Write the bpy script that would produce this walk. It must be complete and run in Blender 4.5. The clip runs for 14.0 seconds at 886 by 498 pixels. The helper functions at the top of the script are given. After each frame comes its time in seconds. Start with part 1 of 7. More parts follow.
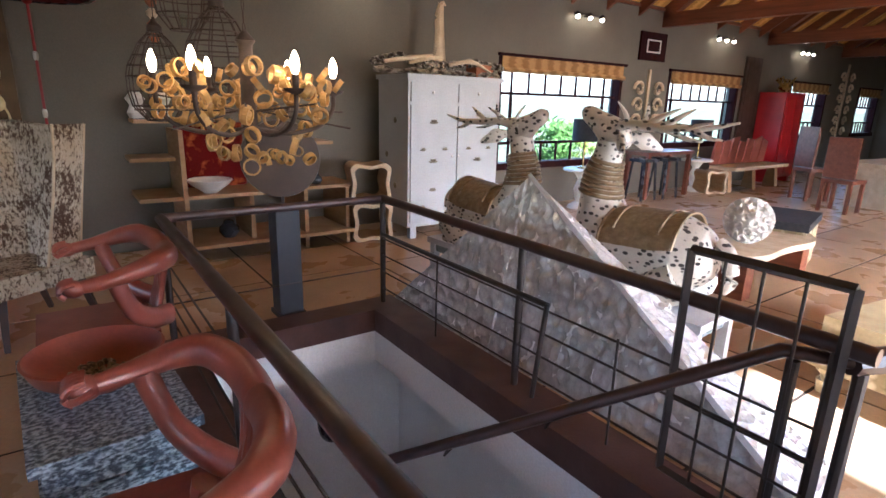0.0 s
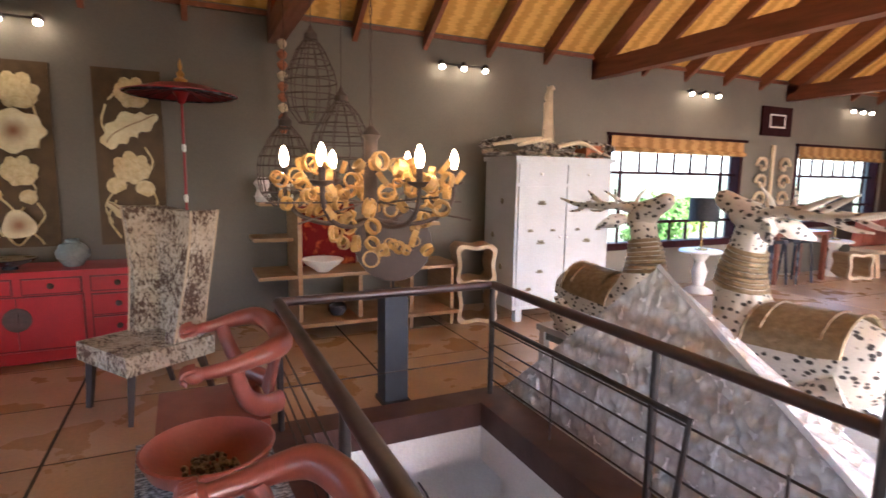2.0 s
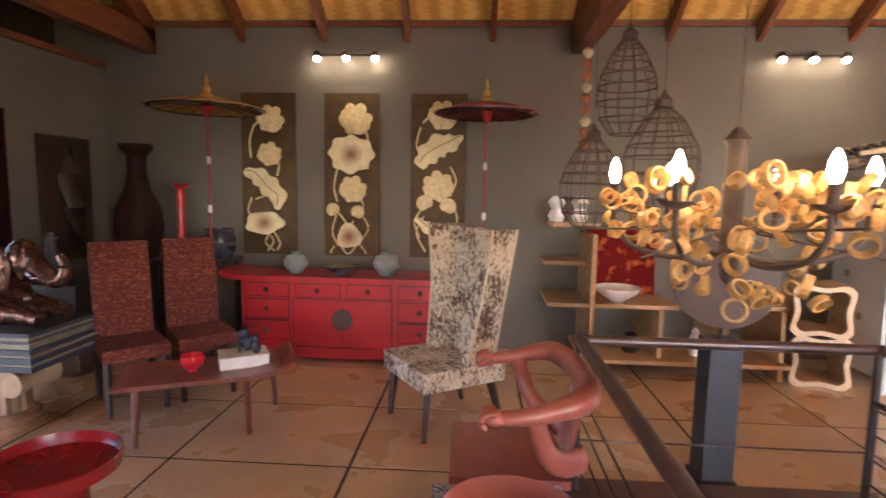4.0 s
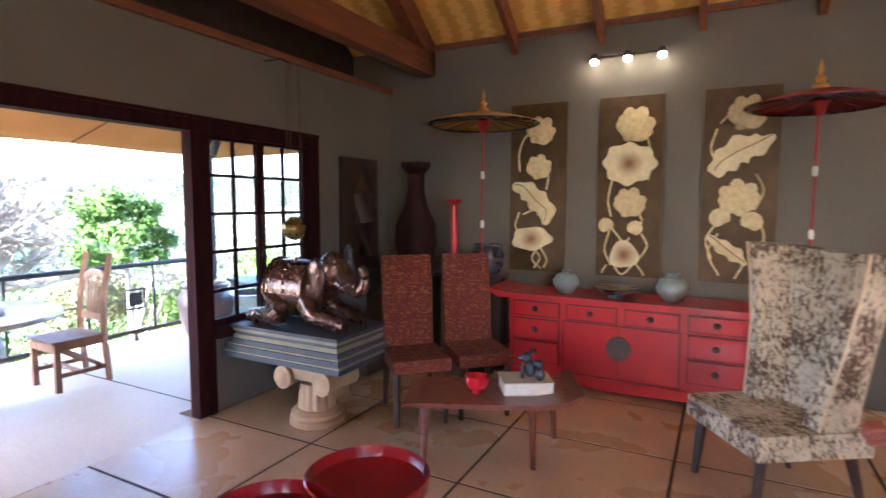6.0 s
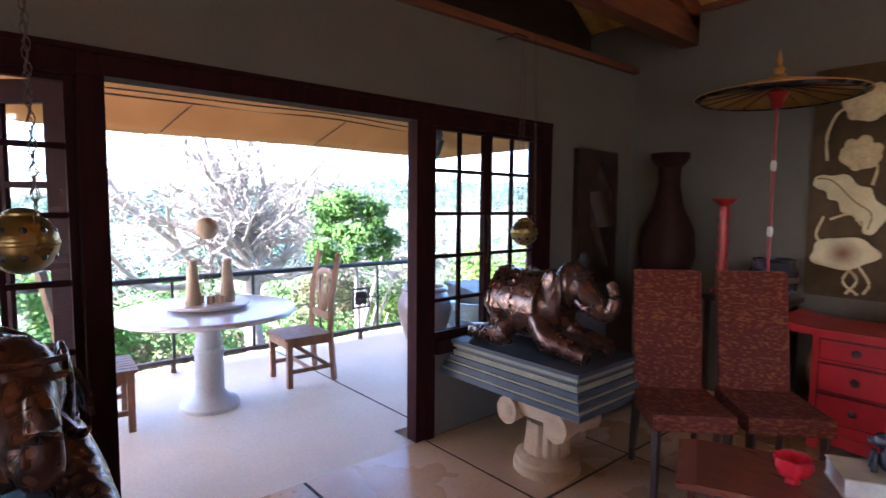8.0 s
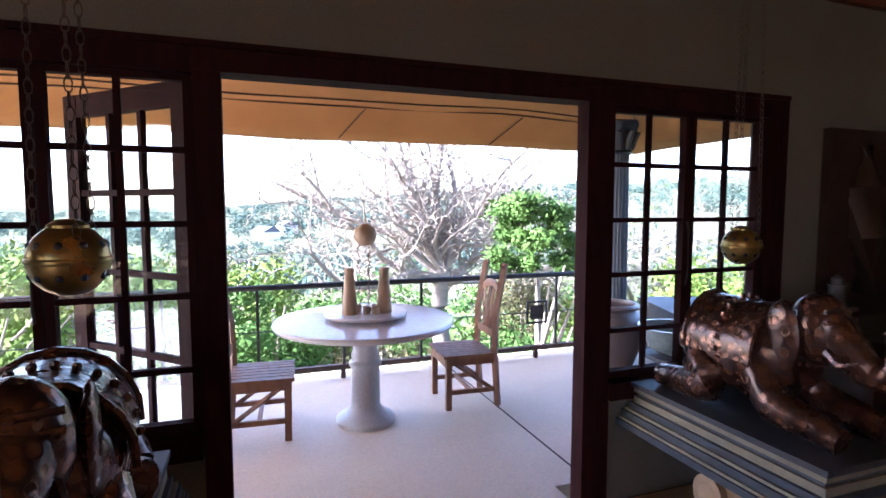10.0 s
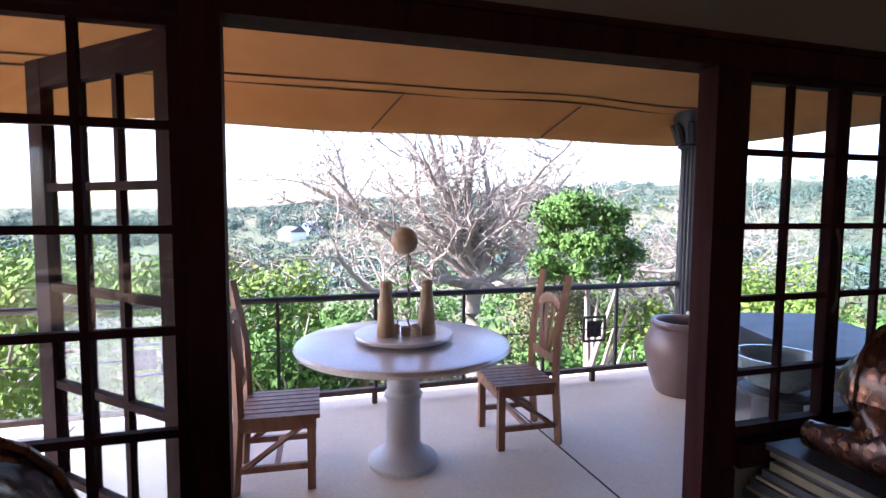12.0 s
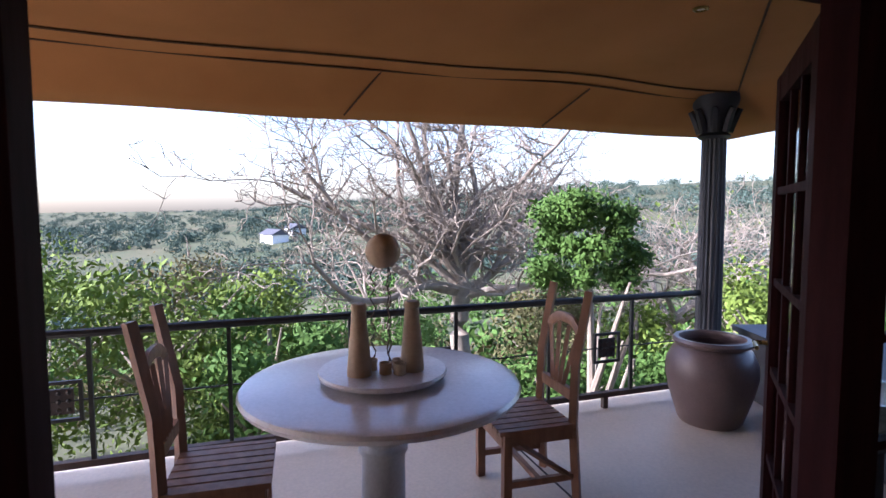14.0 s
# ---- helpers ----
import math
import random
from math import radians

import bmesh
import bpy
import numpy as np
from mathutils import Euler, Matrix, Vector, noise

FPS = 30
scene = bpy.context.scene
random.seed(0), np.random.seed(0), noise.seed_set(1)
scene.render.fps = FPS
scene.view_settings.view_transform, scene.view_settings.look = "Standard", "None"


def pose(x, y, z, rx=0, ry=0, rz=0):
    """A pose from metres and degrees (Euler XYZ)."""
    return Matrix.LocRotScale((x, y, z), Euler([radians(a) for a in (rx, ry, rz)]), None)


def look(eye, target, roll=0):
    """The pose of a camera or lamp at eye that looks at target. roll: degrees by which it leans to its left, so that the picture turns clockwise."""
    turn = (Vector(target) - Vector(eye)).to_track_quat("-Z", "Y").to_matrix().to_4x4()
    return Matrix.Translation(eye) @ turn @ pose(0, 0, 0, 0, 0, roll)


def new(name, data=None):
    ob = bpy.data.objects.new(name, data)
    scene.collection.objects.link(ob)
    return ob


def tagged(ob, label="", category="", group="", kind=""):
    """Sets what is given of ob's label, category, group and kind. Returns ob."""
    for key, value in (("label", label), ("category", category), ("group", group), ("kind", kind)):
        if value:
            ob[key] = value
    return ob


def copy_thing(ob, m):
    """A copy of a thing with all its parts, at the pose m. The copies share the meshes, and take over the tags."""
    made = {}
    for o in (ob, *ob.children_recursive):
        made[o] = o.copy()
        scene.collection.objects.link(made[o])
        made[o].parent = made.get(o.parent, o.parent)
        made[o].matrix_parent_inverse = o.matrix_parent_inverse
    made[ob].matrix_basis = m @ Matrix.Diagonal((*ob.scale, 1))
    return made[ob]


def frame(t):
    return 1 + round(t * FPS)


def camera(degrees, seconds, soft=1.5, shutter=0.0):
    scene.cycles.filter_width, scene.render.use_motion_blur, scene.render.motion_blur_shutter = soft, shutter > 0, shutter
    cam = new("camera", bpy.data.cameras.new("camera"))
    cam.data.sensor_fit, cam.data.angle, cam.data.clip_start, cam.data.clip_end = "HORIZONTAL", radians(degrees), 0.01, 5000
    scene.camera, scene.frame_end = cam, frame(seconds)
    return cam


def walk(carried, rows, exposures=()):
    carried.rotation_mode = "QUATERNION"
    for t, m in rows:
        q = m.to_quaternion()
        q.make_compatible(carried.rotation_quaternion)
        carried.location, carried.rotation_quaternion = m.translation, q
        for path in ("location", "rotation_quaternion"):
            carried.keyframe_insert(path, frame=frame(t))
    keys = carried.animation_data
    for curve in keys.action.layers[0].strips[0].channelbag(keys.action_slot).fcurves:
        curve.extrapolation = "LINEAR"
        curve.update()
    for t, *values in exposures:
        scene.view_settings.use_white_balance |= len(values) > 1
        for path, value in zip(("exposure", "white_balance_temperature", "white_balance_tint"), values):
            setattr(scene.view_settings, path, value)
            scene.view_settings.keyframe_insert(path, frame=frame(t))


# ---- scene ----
cam = camera(79.09, 14.0, shutter=0.4)
ROWS = [
    (0.0, -0.010, -0.012, 1.562, -35.07, -15.33, -1.48),
    (0.5, 0.014, 0.006, 1.587, -34.40, -13.31, -1.29),
    (1.0, 0.029, 0.026, 1.610, -32.87, -11.10, -1.17),
    (1.5, 0.009, 0.088, 1.612, -30.08, -9.27, -1.13),
    (2.0, -0.015, 0.199, 1.625, -24.87, -7.78, -0.88),
    (2.5, -0.027, 0.300, 1.624, -18.96, -6.93, -0.90),
    (3.0, -0.028, 0.443, 1.618, -12.68, -6.61, -0.97),
    (3.5, -0.064, 0.597, 1.623, -4.09, -6.32, -1.08),
    (6.0, -0.646, 0.983, 1.601, 27.42, -4.93, -0.23),
    (6.5, -0.834, 1.104, 1.608, 33.88, -4.79, -0.41),
    (7.0, -1.005, 1.216, 1.586, 39.06, -4.79, -0.55),
    (7.5, -1.180, 1.330, 1.569, 44.15, -4.65, -0.63),
    (8.0, -1.287, 1.456, 1.565, 49.29, -4.63, -0.49),
    (8.5, -1.374, 1.639, 1.586, 56.31, -4.60, -0.31),
    (9.0, -1.451, 1.802, 1.581, 62.70, -4.56, -0.07),
    (11.5, -2.210, 2.027, 1.577, 73.12, -4.42, -0.44),
    (12.0, -2.380, 2.022, 1.574, 72.91, -4.33, -0.34),
    (12.5, -2.545, 2.032, 1.563, 72.49, -4.33, -0.30),
    (13.0, -2.735, 2.095, 1.582, 71.92, -4.34, -0.07),
    (13.5, -2.906, 2.166, 1.574, 71.49, -4.29, 0.05),
    (14.0, -3.076, 2.211, 1.570, 71.18, -4.20, 0.10),
]
EXPOSURES = [(0.0, 3.4, 5050, 15), (1.5, 3.65, 5300, 19), (3.5, 4.3, 5700, 23), (6.0, 4.35, 5200, 18), (7.0, 3.88, 5050, 18), (8.0, 3.62, 5100, 22), (9.0, 3.45, 5150, 25), (11.5, 2.75, 5450, 28), (12.5, 2.35, 5450, 28), (14.0, 1.62, 5500, 28)]
walk(cam, [(t, pose(x, y, z, 90 + pitch, roll, yaw)) for t, x, y, z, yaw, pitch, roll in ROWS], EXPOSURES)

# ---- light ----
world = bpy.data.worlds.new("sky")
scene.world = world
world.use_nodes = True
wn = world.node_tree
sky = wn.nodes.new("ShaderNodeTexSky")
sky.sky_type, sky.sun_disc = "NISHITA", False
SUN_ELEV, SUN_AZ = 31.0, 184.0      # degrees; azimuth clockwise from +y
sky.sun_elevation, sky.sun_rotation = radians(SUN_ELEV), radians(SUN_AZ)
sky.air_density, sky.dust_density, sky.ozone_density = 1.0, 2.0, 1.0
wn.links.new(sky.outputs[0], wn.nodes["Background"].inputs[0])
wn.nodes["Background"].inputs[1].default_value = 0.15
sun_data = bpy.data.lights.new("sun", "SUN")
sun_data.energy, sun_data.angle, sun_data.color = 5.0, radians(1.0), (1.0, 0.97, 0.93)
sun = new("sun", sun_data)
az, el = radians(SUN_AZ), radians(SUN_ELEV)
sun.matrix_world = look((0, 0, 20), (-math.sin(az) * math.cos(el), -math.cos(az) * math.cos(el), 20 - math.sin(el)))


# ---- materials ----
def mat(name, col, col2=None, rough=0.6, metal=0.0, scale=6.0, bump=0.15, detail=60.0, mix=0.5, spec=0.5,
        kind="noise", soft=0.22, rand=0.0, stretch=(1, 1, 1), coat=0.0, emit=None, power=0.0):
    """A procedural surface: two colours mixed by a large pattern, fine grain, and relief."""
    m = bpy.data.materials.new(name)
    m.use_nodes = True
    nt = m.node_tree
    n, l = nt.nodes, nt.links
    b = n["Principled BSDF"]
    col2 = col2 or tuple(c * 0.72 for c in col)
    tc = n.new("ShaderNodeTexCoord")
    mp = n.new("ShaderNodeMapping")
    mp.inputs["Scale"].default_value = stretch
    l.new(tc.outputs["Object"], mp.inputs[0])
    if kind == "voronoi":
        big = n.new("ShaderNodeTexVoronoi")
        big.inputs["Scale"].default_value = scale
        fac = big.outputs["Distance"]
    elif kind == "wave":
        big = n.new("ShaderNodeTexWave")
        big.inputs["Scale"].default_value = scale
        big.inputs["Distortion"].default_value = 2.5
        big.inputs["Detail"].default_value = 3
        fac = big.outputs["Fac"]
    else:
        big = n.new("ShaderNodeTexNoise")
        big.inputs["Scale"].default_value = scale
        big.inputs["Detail"].default_value = 5
        fac = big.outputs["Fac"]
    l.new(mp.outputs[0], big.inputs["Vector"])
    ramp = n.new("ShaderNodeValToRGB")
    lo, hi = max(0.0, mix - soft), min(1.0, mix + soft)
    ramp.color_ramp.elements[0].position, ramp.color_ramp.elements[1].position = lo, hi
    ramp.color_ramp.elements[0].color, ramp.color_ramp.elements[1].color = (*col, 1), (*col2, 1)
    l.new(fac, ramp.inputs[0])
    fine = n.new("ShaderNodeTexNoise")
    fine.inputs["Scale"].default_value, fine.inputs["Detail"].default_value = detail, 4
    l.new(mp.outputs[0], fine.inputs["Vector"])
    hsv = n.new("ShaderNodeHueSaturation")
    l.new(ramp.outputs[0], hsv.inputs["Color"])
    mr = n.new("ShaderNodeMapRange")
    mr.inputs["To Min"].default_value, mr.inputs["To Max"].default_value = 0.82, 1.18
    l.new(fine.outputs["Fac"], mr.inputs[0])
    last = mr.outputs[0]
    if rand:
        oi = n.new("ShaderNodeObjectInfo")
        r2 = n.new("ShaderNodeMapRange")
        r2.inputs["To Min"].default_value, r2.inputs["To Max"].default_value = 1 - rand, 1 + rand
        l.new(oi.outputs["Random"], r2.inputs[0])
        mu = n.new("ShaderNodeMath")
        mu.operation = "MULTIPLY"
        l.new(last, mu.inputs[0]), l.new(r2.outputs[0], mu.inputs[1])
        last = mu.outputs[0]
    l.new(last, hsv.inputs["Value"])
    l.new(hsv.outputs[0], b.inputs["Base Color"])
    rr = n.new("ShaderNodeMapRange")
    rr.inputs["To Min"].default_value, rr.inputs["To Max"].default_value = max(0.02, rough - 0.1), min(1, rough + 0.12)
    l.new(fac, rr.inputs[0])
    l.new(rr.outputs[0], b.inputs["Roughness"])
    b.inputs["Metallic"].default_value = metal
    b.inputs["Specular IOR Level"].default_value = spec
    b.inputs["Coat Weight"].default_value = coat
    b.inputs["Coat Roughness"].default_value = 0.15
    if bump:
        ad = n.new("ShaderNodeMath")
        ad.operation = "MULTIPLY_ADD"
        l.new(fine.outputs["Fac"], ad.inputs[0])
        ad.inputs[1].default_value = 0.35
        l.new(fac, ad.inputs[2])
        bp = n.new("ShaderNodeBump")
        bp.inputs["Strength"].default_value, bp.inputs["Distance"].default_value = bump, 0.02
        l.new(ad.outputs[0], bp.inputs["Height"])
        l.new(bp.outputs[0], b.inputs["Normal"])
    if emit:
        b.inputs["Emission Color"].default_value = (*emit, 1)
        b.inputs["Emission Strength"].default_value = power
    return m


def glass(name, tint=(0.95, 0.98, 0.97), rough=0.02):
    m = bpy.data.materials.new(name)
    m.use_nodes = True
    nt = m.node_tree
    nt.nodes.remove(nt.nodes["Principled BSDF"])
    out = nt.nodes["Material Output"]
    tr, gl, mx, fr = (nt.nodes.new(k) for k in ("ShaderNodeBsdfTransparent", "ShaderNodeBsdfGlossy", "ShaderNodeMixShader", "ShaderNodeLayerWeight"))
    pw, ma = nt.nodes.new("ShaderNodeMath"), nt.nodes.new("ShaderNodeMath")
    pw.operation, ma.operation = "POWER", "MULTIPLY_ADD"
    pw.inputs[1].default_value, ma.inputs[1].default_value, ma.inputs[2].default_value = 5.0, 0.7, 0.03
    nt.links.new(fr.outputs["Facing"], pw.inputs[0]), nt.links.new(pw.outputs[0], ma.inputs[0])
    tr.inputs[0].default_value = (*tint, 1)
    gl.inputs["Roughness"].default_value = rough
    nt.links.new(ma.outputs[0], mx.inputs[0]), nt.links.new(tr.outputs[0], mx.inputs[1])
    nt.links.new(gl.outputs[0], mx.inputs[2]), nt.links.new(mx.outputs[0], out.inputs[0])
    return m


M = {}
M["wall"] = mat("wall_paint", (0.150, 0.132, 0.105), (0.130, 0.114, 0.091), 0.85, scale=1.6, bump=0.08, detail=90)
M["plaster"] = mat("white_plaster", (0.84, 0.83, 0.81), (0.76, 0.75, 0.73), 0.85, scale=1.2, bump=0.06, detail=80)
M["slab"] = mat("stained_concrete", (0.55, 0.37, 0.215), (0.42, 0.275, 0.155), 0.28, scale=1.8, bump=0.05, detail=40, rand=0.1)
# colour of the floor joints; on the gable it stands in for shade
M["joint"] = mat("dark_joint_and_gap_shade", (0.035, 0.022, 0.016), None, 0.7, scale=8)
M["curb"] = mat("red_brown_curb", (0.10, 0.045, 0.032), (0.06, 0.026, 0.02), 0.4, scale=5)
M["reed"] = mat("reed_ceiling", (0.70, 0.40, 0.085), (0.52, 0.28, 0.05), 0.7, kind="wave", scale=9, bump=0.35, stretch=(0.15, 3.0, 3.0), detail=30)
M["rafter"] = mat("stained_rafter", (0.21, 0.066, 0.026), (0.13, 0.038, 0.015), 0.45, scale=4, stretch=(6, 0.6, 6), bump=0.1)
M["frame"] = mat("dark_red_joinery", (0.032, 0.009, 0.010), (0.019, 0.006, 0.007), 0.7, spec=0.06, scale=6, stretch=(4, 4, 0.6), bump=0.06)
M["glass"] = glass("window_glass")
M["deck"] = mat("pale_screed", (0.63, 0.53, 0.41), (0.54, 0.45, 0.34), 0.5, scale=1.3, bump=0.04, detail=50)
M["canvas"] = mat("tan_canvas", (0.40, 0.165, 0.042), (0.32, 0.13, 0.031), 0.9, scale=1.5, bump=0.12, detail=220)
M["seam"] = mat("canvas_seam", (0.10, 0.05, 0.025), None, 0.9, scale=20)
M["black_iron"] = mat("black_iron", (0.035, 0.03, 0.03), (0.06, 0.045, 0.04), 0.42, metal=0.35, scale=9, bump=0.08)
M["rail_wood"] = mat("dark_rail_timber", (0.06, 0.03, 0.025), (0.035, 0.018, 0.016), 0.32, scale=7, bump=0.06)
M["green_iron"] = mat("dark_green_iron", (0.042, 0.042, 0.040), (0.026, 0.027, 0.026), 0.5, metal=0.3, scale=10)
M["red_lacquer"] = mat("red_lacquer", (0.42, 0.012, 0.015), (0.32, 0.009, 0.012), 0.36, scale=3, bump=0.04, coat=0.25)
M["redwood"] = mat("red_brown_carving", (0.33, 0.088, 0.056), (0.23, 0.056, 0.036), 0.34, scale=5, bump=0.06, coat=0.35)
M["brown_wood"] = mat("reddish_table_wood", (0.20, 0.06, 0.032), (0.12, 0.034, 0.018), 0.3, scale=5, stretch=(1, 6, 6), bump=0.06, coat=0.3)
M["teak"] = mat("weathered_teak", (0.25, 0.12, 0.062), (0.16, 0.072, 0.038), 0.5, scale=5, stretch=(5, 5, 0.8), bump=0.12)
M["honey"] = mat("honey_wood", (0.42, 0.26, 0.12), (0.32, 0.18, 0.08), 0.5, scale=5, stretch=(1, 1, 6), bump=0.08)
M["limed"] = mat("limed_wood", (0.62, 0.50, 0.34), (0.46, 0.35, 0.22), 0.6, scale=7, bump=0.1)
M["darkwood"] = mat("dark_wood", (0.05, 0.026, 0.018), (0.03, 0.016, 0.011), 0.45, scale=8, bump=0.15)
def hide_material():
    """Short cow hair: dark brown flecks on cream, thicker in some large areas."""
    m = mat("cow_hide", (0.60, 0.53, 0.42), (0.47, 0.39, 0.28), 0.85, scale=9, bump=0.25, detail=190)
    n, l = m.node_tree.nodes, m.node_tree.links
    tc = n.new("ShaderNodeTexCoord")
    fleck, field = n.new("ShaderNodeTexNoise"), n.new("ShaderNodeTexNoise")
    fleck.inputs["Scale"].default_value, fleck.inputs["Detail"].default_value, fleck.inputs["Roughness"].default_value = 48, 6, 0.75
    field.inputs["Scale"].default_value, field.inputs["Detail"].default_value = 4.0, 2
    mp = n.new("ShaderNodeMapping")
    mp.inputs["Scale"].default_value = (1, 1, 0.6)
    l.new(tc.outputs["Object"], mp.inputs[0]), l.new(mp.outputs[0], fleck.inputs["Vector"]), l.new(tc.outputs["Object"], field.inputs["Vector"])
    ad = n.new("ShaderNodeMath")
    ad.operation = "MULTIPLY_ADD"
    ad.inputs[1].default_value = 0.45
    l.new(field.outputs["Fac"], ad.inputs[0]), l.new(fleck.outputs["Fac"], ad.inputs[2])
    rp = n.new("ShaderNodeValToRGB")
    rp.color_ramp.elements[0].position, rp.color_ramp.elements[1].position = 0.70, 0.80
    l.new(ad.outputs[0], rp.inputs[0])
    mx = n.new("ShaderNodeMixRGB")
    b = n["Principled BSDF"]
    l.new(rp.outputs[0], mx.inputs[0]), l.new(b.inputs["Base Color"].links[0].from_socket, mx.inputs[1])
    mx.inputs[2].default_value = (0.085, 0.045, 0.026, 1)
    l.new(mx.outputs[0], b.inputs["Base Color"])
    return m


M["hide"] = hide_material()
M["white_paint"] = mat("white_paint", (0.46, 0.47, 0.49), (0.40, 0.41, 0.43), 0.45, scale=3, bump=0.05)
M["silver"] = mat("embossed_silver", (0.90, 0.91, 0.92), (0.78, 0.785, 0.80), 0.19, metal=0.42, kind="voronoi", scale=17, bump=1.0, mix=0.5, detail=60, stretch=(1, 1.2, 0.8))
M["deer"] = mat("aged_silver_deer", (0.045, 0.038, 0.034), (0.56, 0.52, 0.45), 0.36, metal=0.2, kind="voronoi", scale=26, mix=0.33, soft=0.045, bump=0.2, stretch=(0.7, 1.0, 1.2), detail=120)
M["driftsilver"] = mat("tarnished_silver_carving", (0.42, 0.37, 0.30), (0.07, 0.05, 0.038), 0.3, metal=0.55, scale=16, mix=0.48, soft=0.1, bump=0.3)
M["brass"] = mat("antique_brass", (0.42, 0.30, 0.10), (0.22, 0.15, 0.05), 0.28, metal=0.9, scale=9, bump=0.12)
M["copper"] = mat("dark_bronze", (0.165, 0.068, 0.04), (0.05, 0.022, 0.017), 0.27, metal=0.6, kind="voronoi", scale=26, bump=0.22, coat=0.3, mix=0.4)
M["stone"] = mat("sandstone_column", (0.42, 0.29, 0.17), (0.32, 0.21, 0.12), 0.55, scale=6, bump=0.12)
M["blue"] = mat("slate_blue_paint", (0.045, 0.055, 0.075), (0.028, 0.035, 0.05), 0.45, scale=8, bump=0.1)
M["cream"] = mat("worn_cream_paint", (0.24, 0.21, 0.145), (0.16, 0.14, 0.1), 0.5, scale=9, bump=0.1)
M["navy"] = mat("blue_black_plinth", (0.022, 0.026, 0.036), (0.035, 0.038, 0.05), 0.55, scale=6, bump=0.1)
M["horn"] = mat("horn_rings", (0.62, 0.38, 0.12), (0.40, 0.20, 0.05), 0.45, scale=12, bump=0.15, rand=0.3)
M["rust"] = mat("rusted_iron", (0.11, 0.075, 0.06), (0.06, 0.042, 0.034), 0.7, metal=0.3, scale=10, bump=0.2)
M["bulb"] = mat("lit_bulb", (1, 0.9, 0.7), None, 0.3, bump=0, emit=(1.0, 0.70, 0.34), power=8.5)
M["spotglow"] = mat("lit_spot", (1, 0.9, 0.7), None, 0.3, bump=0, emit=(1.0, 0.80, 0.48), power=5)
M["gold_panel"] = mat("bronze_panel", (0.095, 0.055, 0.020), (0.06, 0.034, 0.012), 0.5, metal=0.4, scale=7, bump=0.25)
M["ivory"] = mat("ivory_gilt_relief", (0.72, 0.64, 0.40), (0.58, 0.47, 0.24), 0.4, scale=9, bump=0.12)
M["vein"] = mat("brown_gilt", (0.28, 0.15, 0.06), None, 0.5, scale=12)
M["celadon"] = mat("crackled_celadon", (0.24, 0.28, 0.285), (0.17, 0.205, 0.21), 0.25, scale=12, kind="voronoi", bump=0.1, coat=0.5)
M["red_fabric"] = mat("red_woven_fabric", (0.095, 0.012, 0.009), (0.20, 0.062, 0.02), 0.9, scale=34, bump=0.2, mix=0.56, soft=0.06, stretch=(1, 1, 2.2))
M["batik"] = mat("blue_silver_carving", (0.055, 0.075, 0.10), (0.46, 0.55, 0.60), 0.42, kind="noise", scale=70, bump=0.9, mix=0.52, soft=0.09, stretch=(0.7, 1, 1.4))
M["ceramic"] = mat("white_ceramic", (0.72, 0.70, 0.66), (0.6, 0.58, 0.55), 0.35, scale=8, bump=0.1)
M["clay"] = mat("wood_clay", (0.46, 0.34, 0.22), (0.36, 0.25, 0.15), 0.65, scale=9, bump=0.12)
M["terracotta"] = mat("terracotta", (0.36, 0.12, 0.05), None, 0.7, scale=7)
M["marble"] = mat("white_marble", (0.66, 0.64, 0.65), (0.55, 0.53, 0.55), 0.16, scale=2.5, bump=0.02, coat=0.3)
M["potclay"] = mat("glazed_brown_pot", (0.155, 0.108, 0.10), (0.11, 0.076, 0.07), 0.4, scale=4, bump=0.08)
M["bamboo"] = mat("bamboo_blind", (0.40, 0.22, 0.07), (0.26, 0.13, 0.04), 0.7, kind="wave", scale=12, bump=0.3, stretch=(0.1, 1, 4))
M["blackshade"] = mat("black_fabric", (0.02, 0.02, 0.025), None, 0.8, scale=30)
M["leaf"] = mat("green_leaf", (0.085, 0.16, 0.032), (0.042, 0.085, 0.018), 0.7, spec=0.12, scale=2.2, bump=0.0, detail=9)
M["leaf_light"] = mat("yellow_green_leaf", (0.17, 0.24, 0.04), (0.085, 0.125, 0.022), 0.7, spec=0.12, scale=1.5, bump=0.0, detail=9)
M["scrub"] = mat("dry_scrub", (0.085, 0.095, 0.035), (0.14, 0.105, 0.055), 0.85, spec=0.1, scale=0.5, bump=0.0, detail=5)
M["bark"] = mat("grey_bark", (0.31, 0.26, 0.195), (0.19, 0.155, 0.12), 0.9, scale=6, bump=0.3)
M["ground"] = mat("valley_ground", (0.075, 0.095, 0.05), (0.13, 0.115, 0.07), 0.95, spec=0.1, scale=0.05, bump=0.0, detail=2.0, mix=0.52)
M["grey"] = mat("grey_concrete", (0.085, 0.085, 0.095), (0.055, 0.055, 0.062), 0.6, scale=4)
M["book"] = mat("book_cloth", (0.62, 0.55, 0.42), None, 0.6, scale=9)
M["urn"] = mat("dark_red_urn", (0.032, 0.010, 0.009), (0.018, 0.007, 0.006), 0.65, spec=0.15, scale=5, bump=0.1)
M["beads"] = mat("brown_beads", (0.30, 0.24, 0.16), (0.04, 0.025, 0.018), 0.3, scale=40, soft=0.05, bump=0.0)
M["ringwork"] = mat("gilt_ringwork", (0.62, 0.55, 0.36), (0.30, 0.24, 0.12), 0.5, kind="voronoi", scale=13, bump=0.9, mix=0.4, soft=0.08)
M["tray"] = mat("deep_red_lacquer", (0.27, 0.010, 0.012), (0.2, 0.007, 0.009), 0.22, scale=3, bump=0.02, coat=0.6)
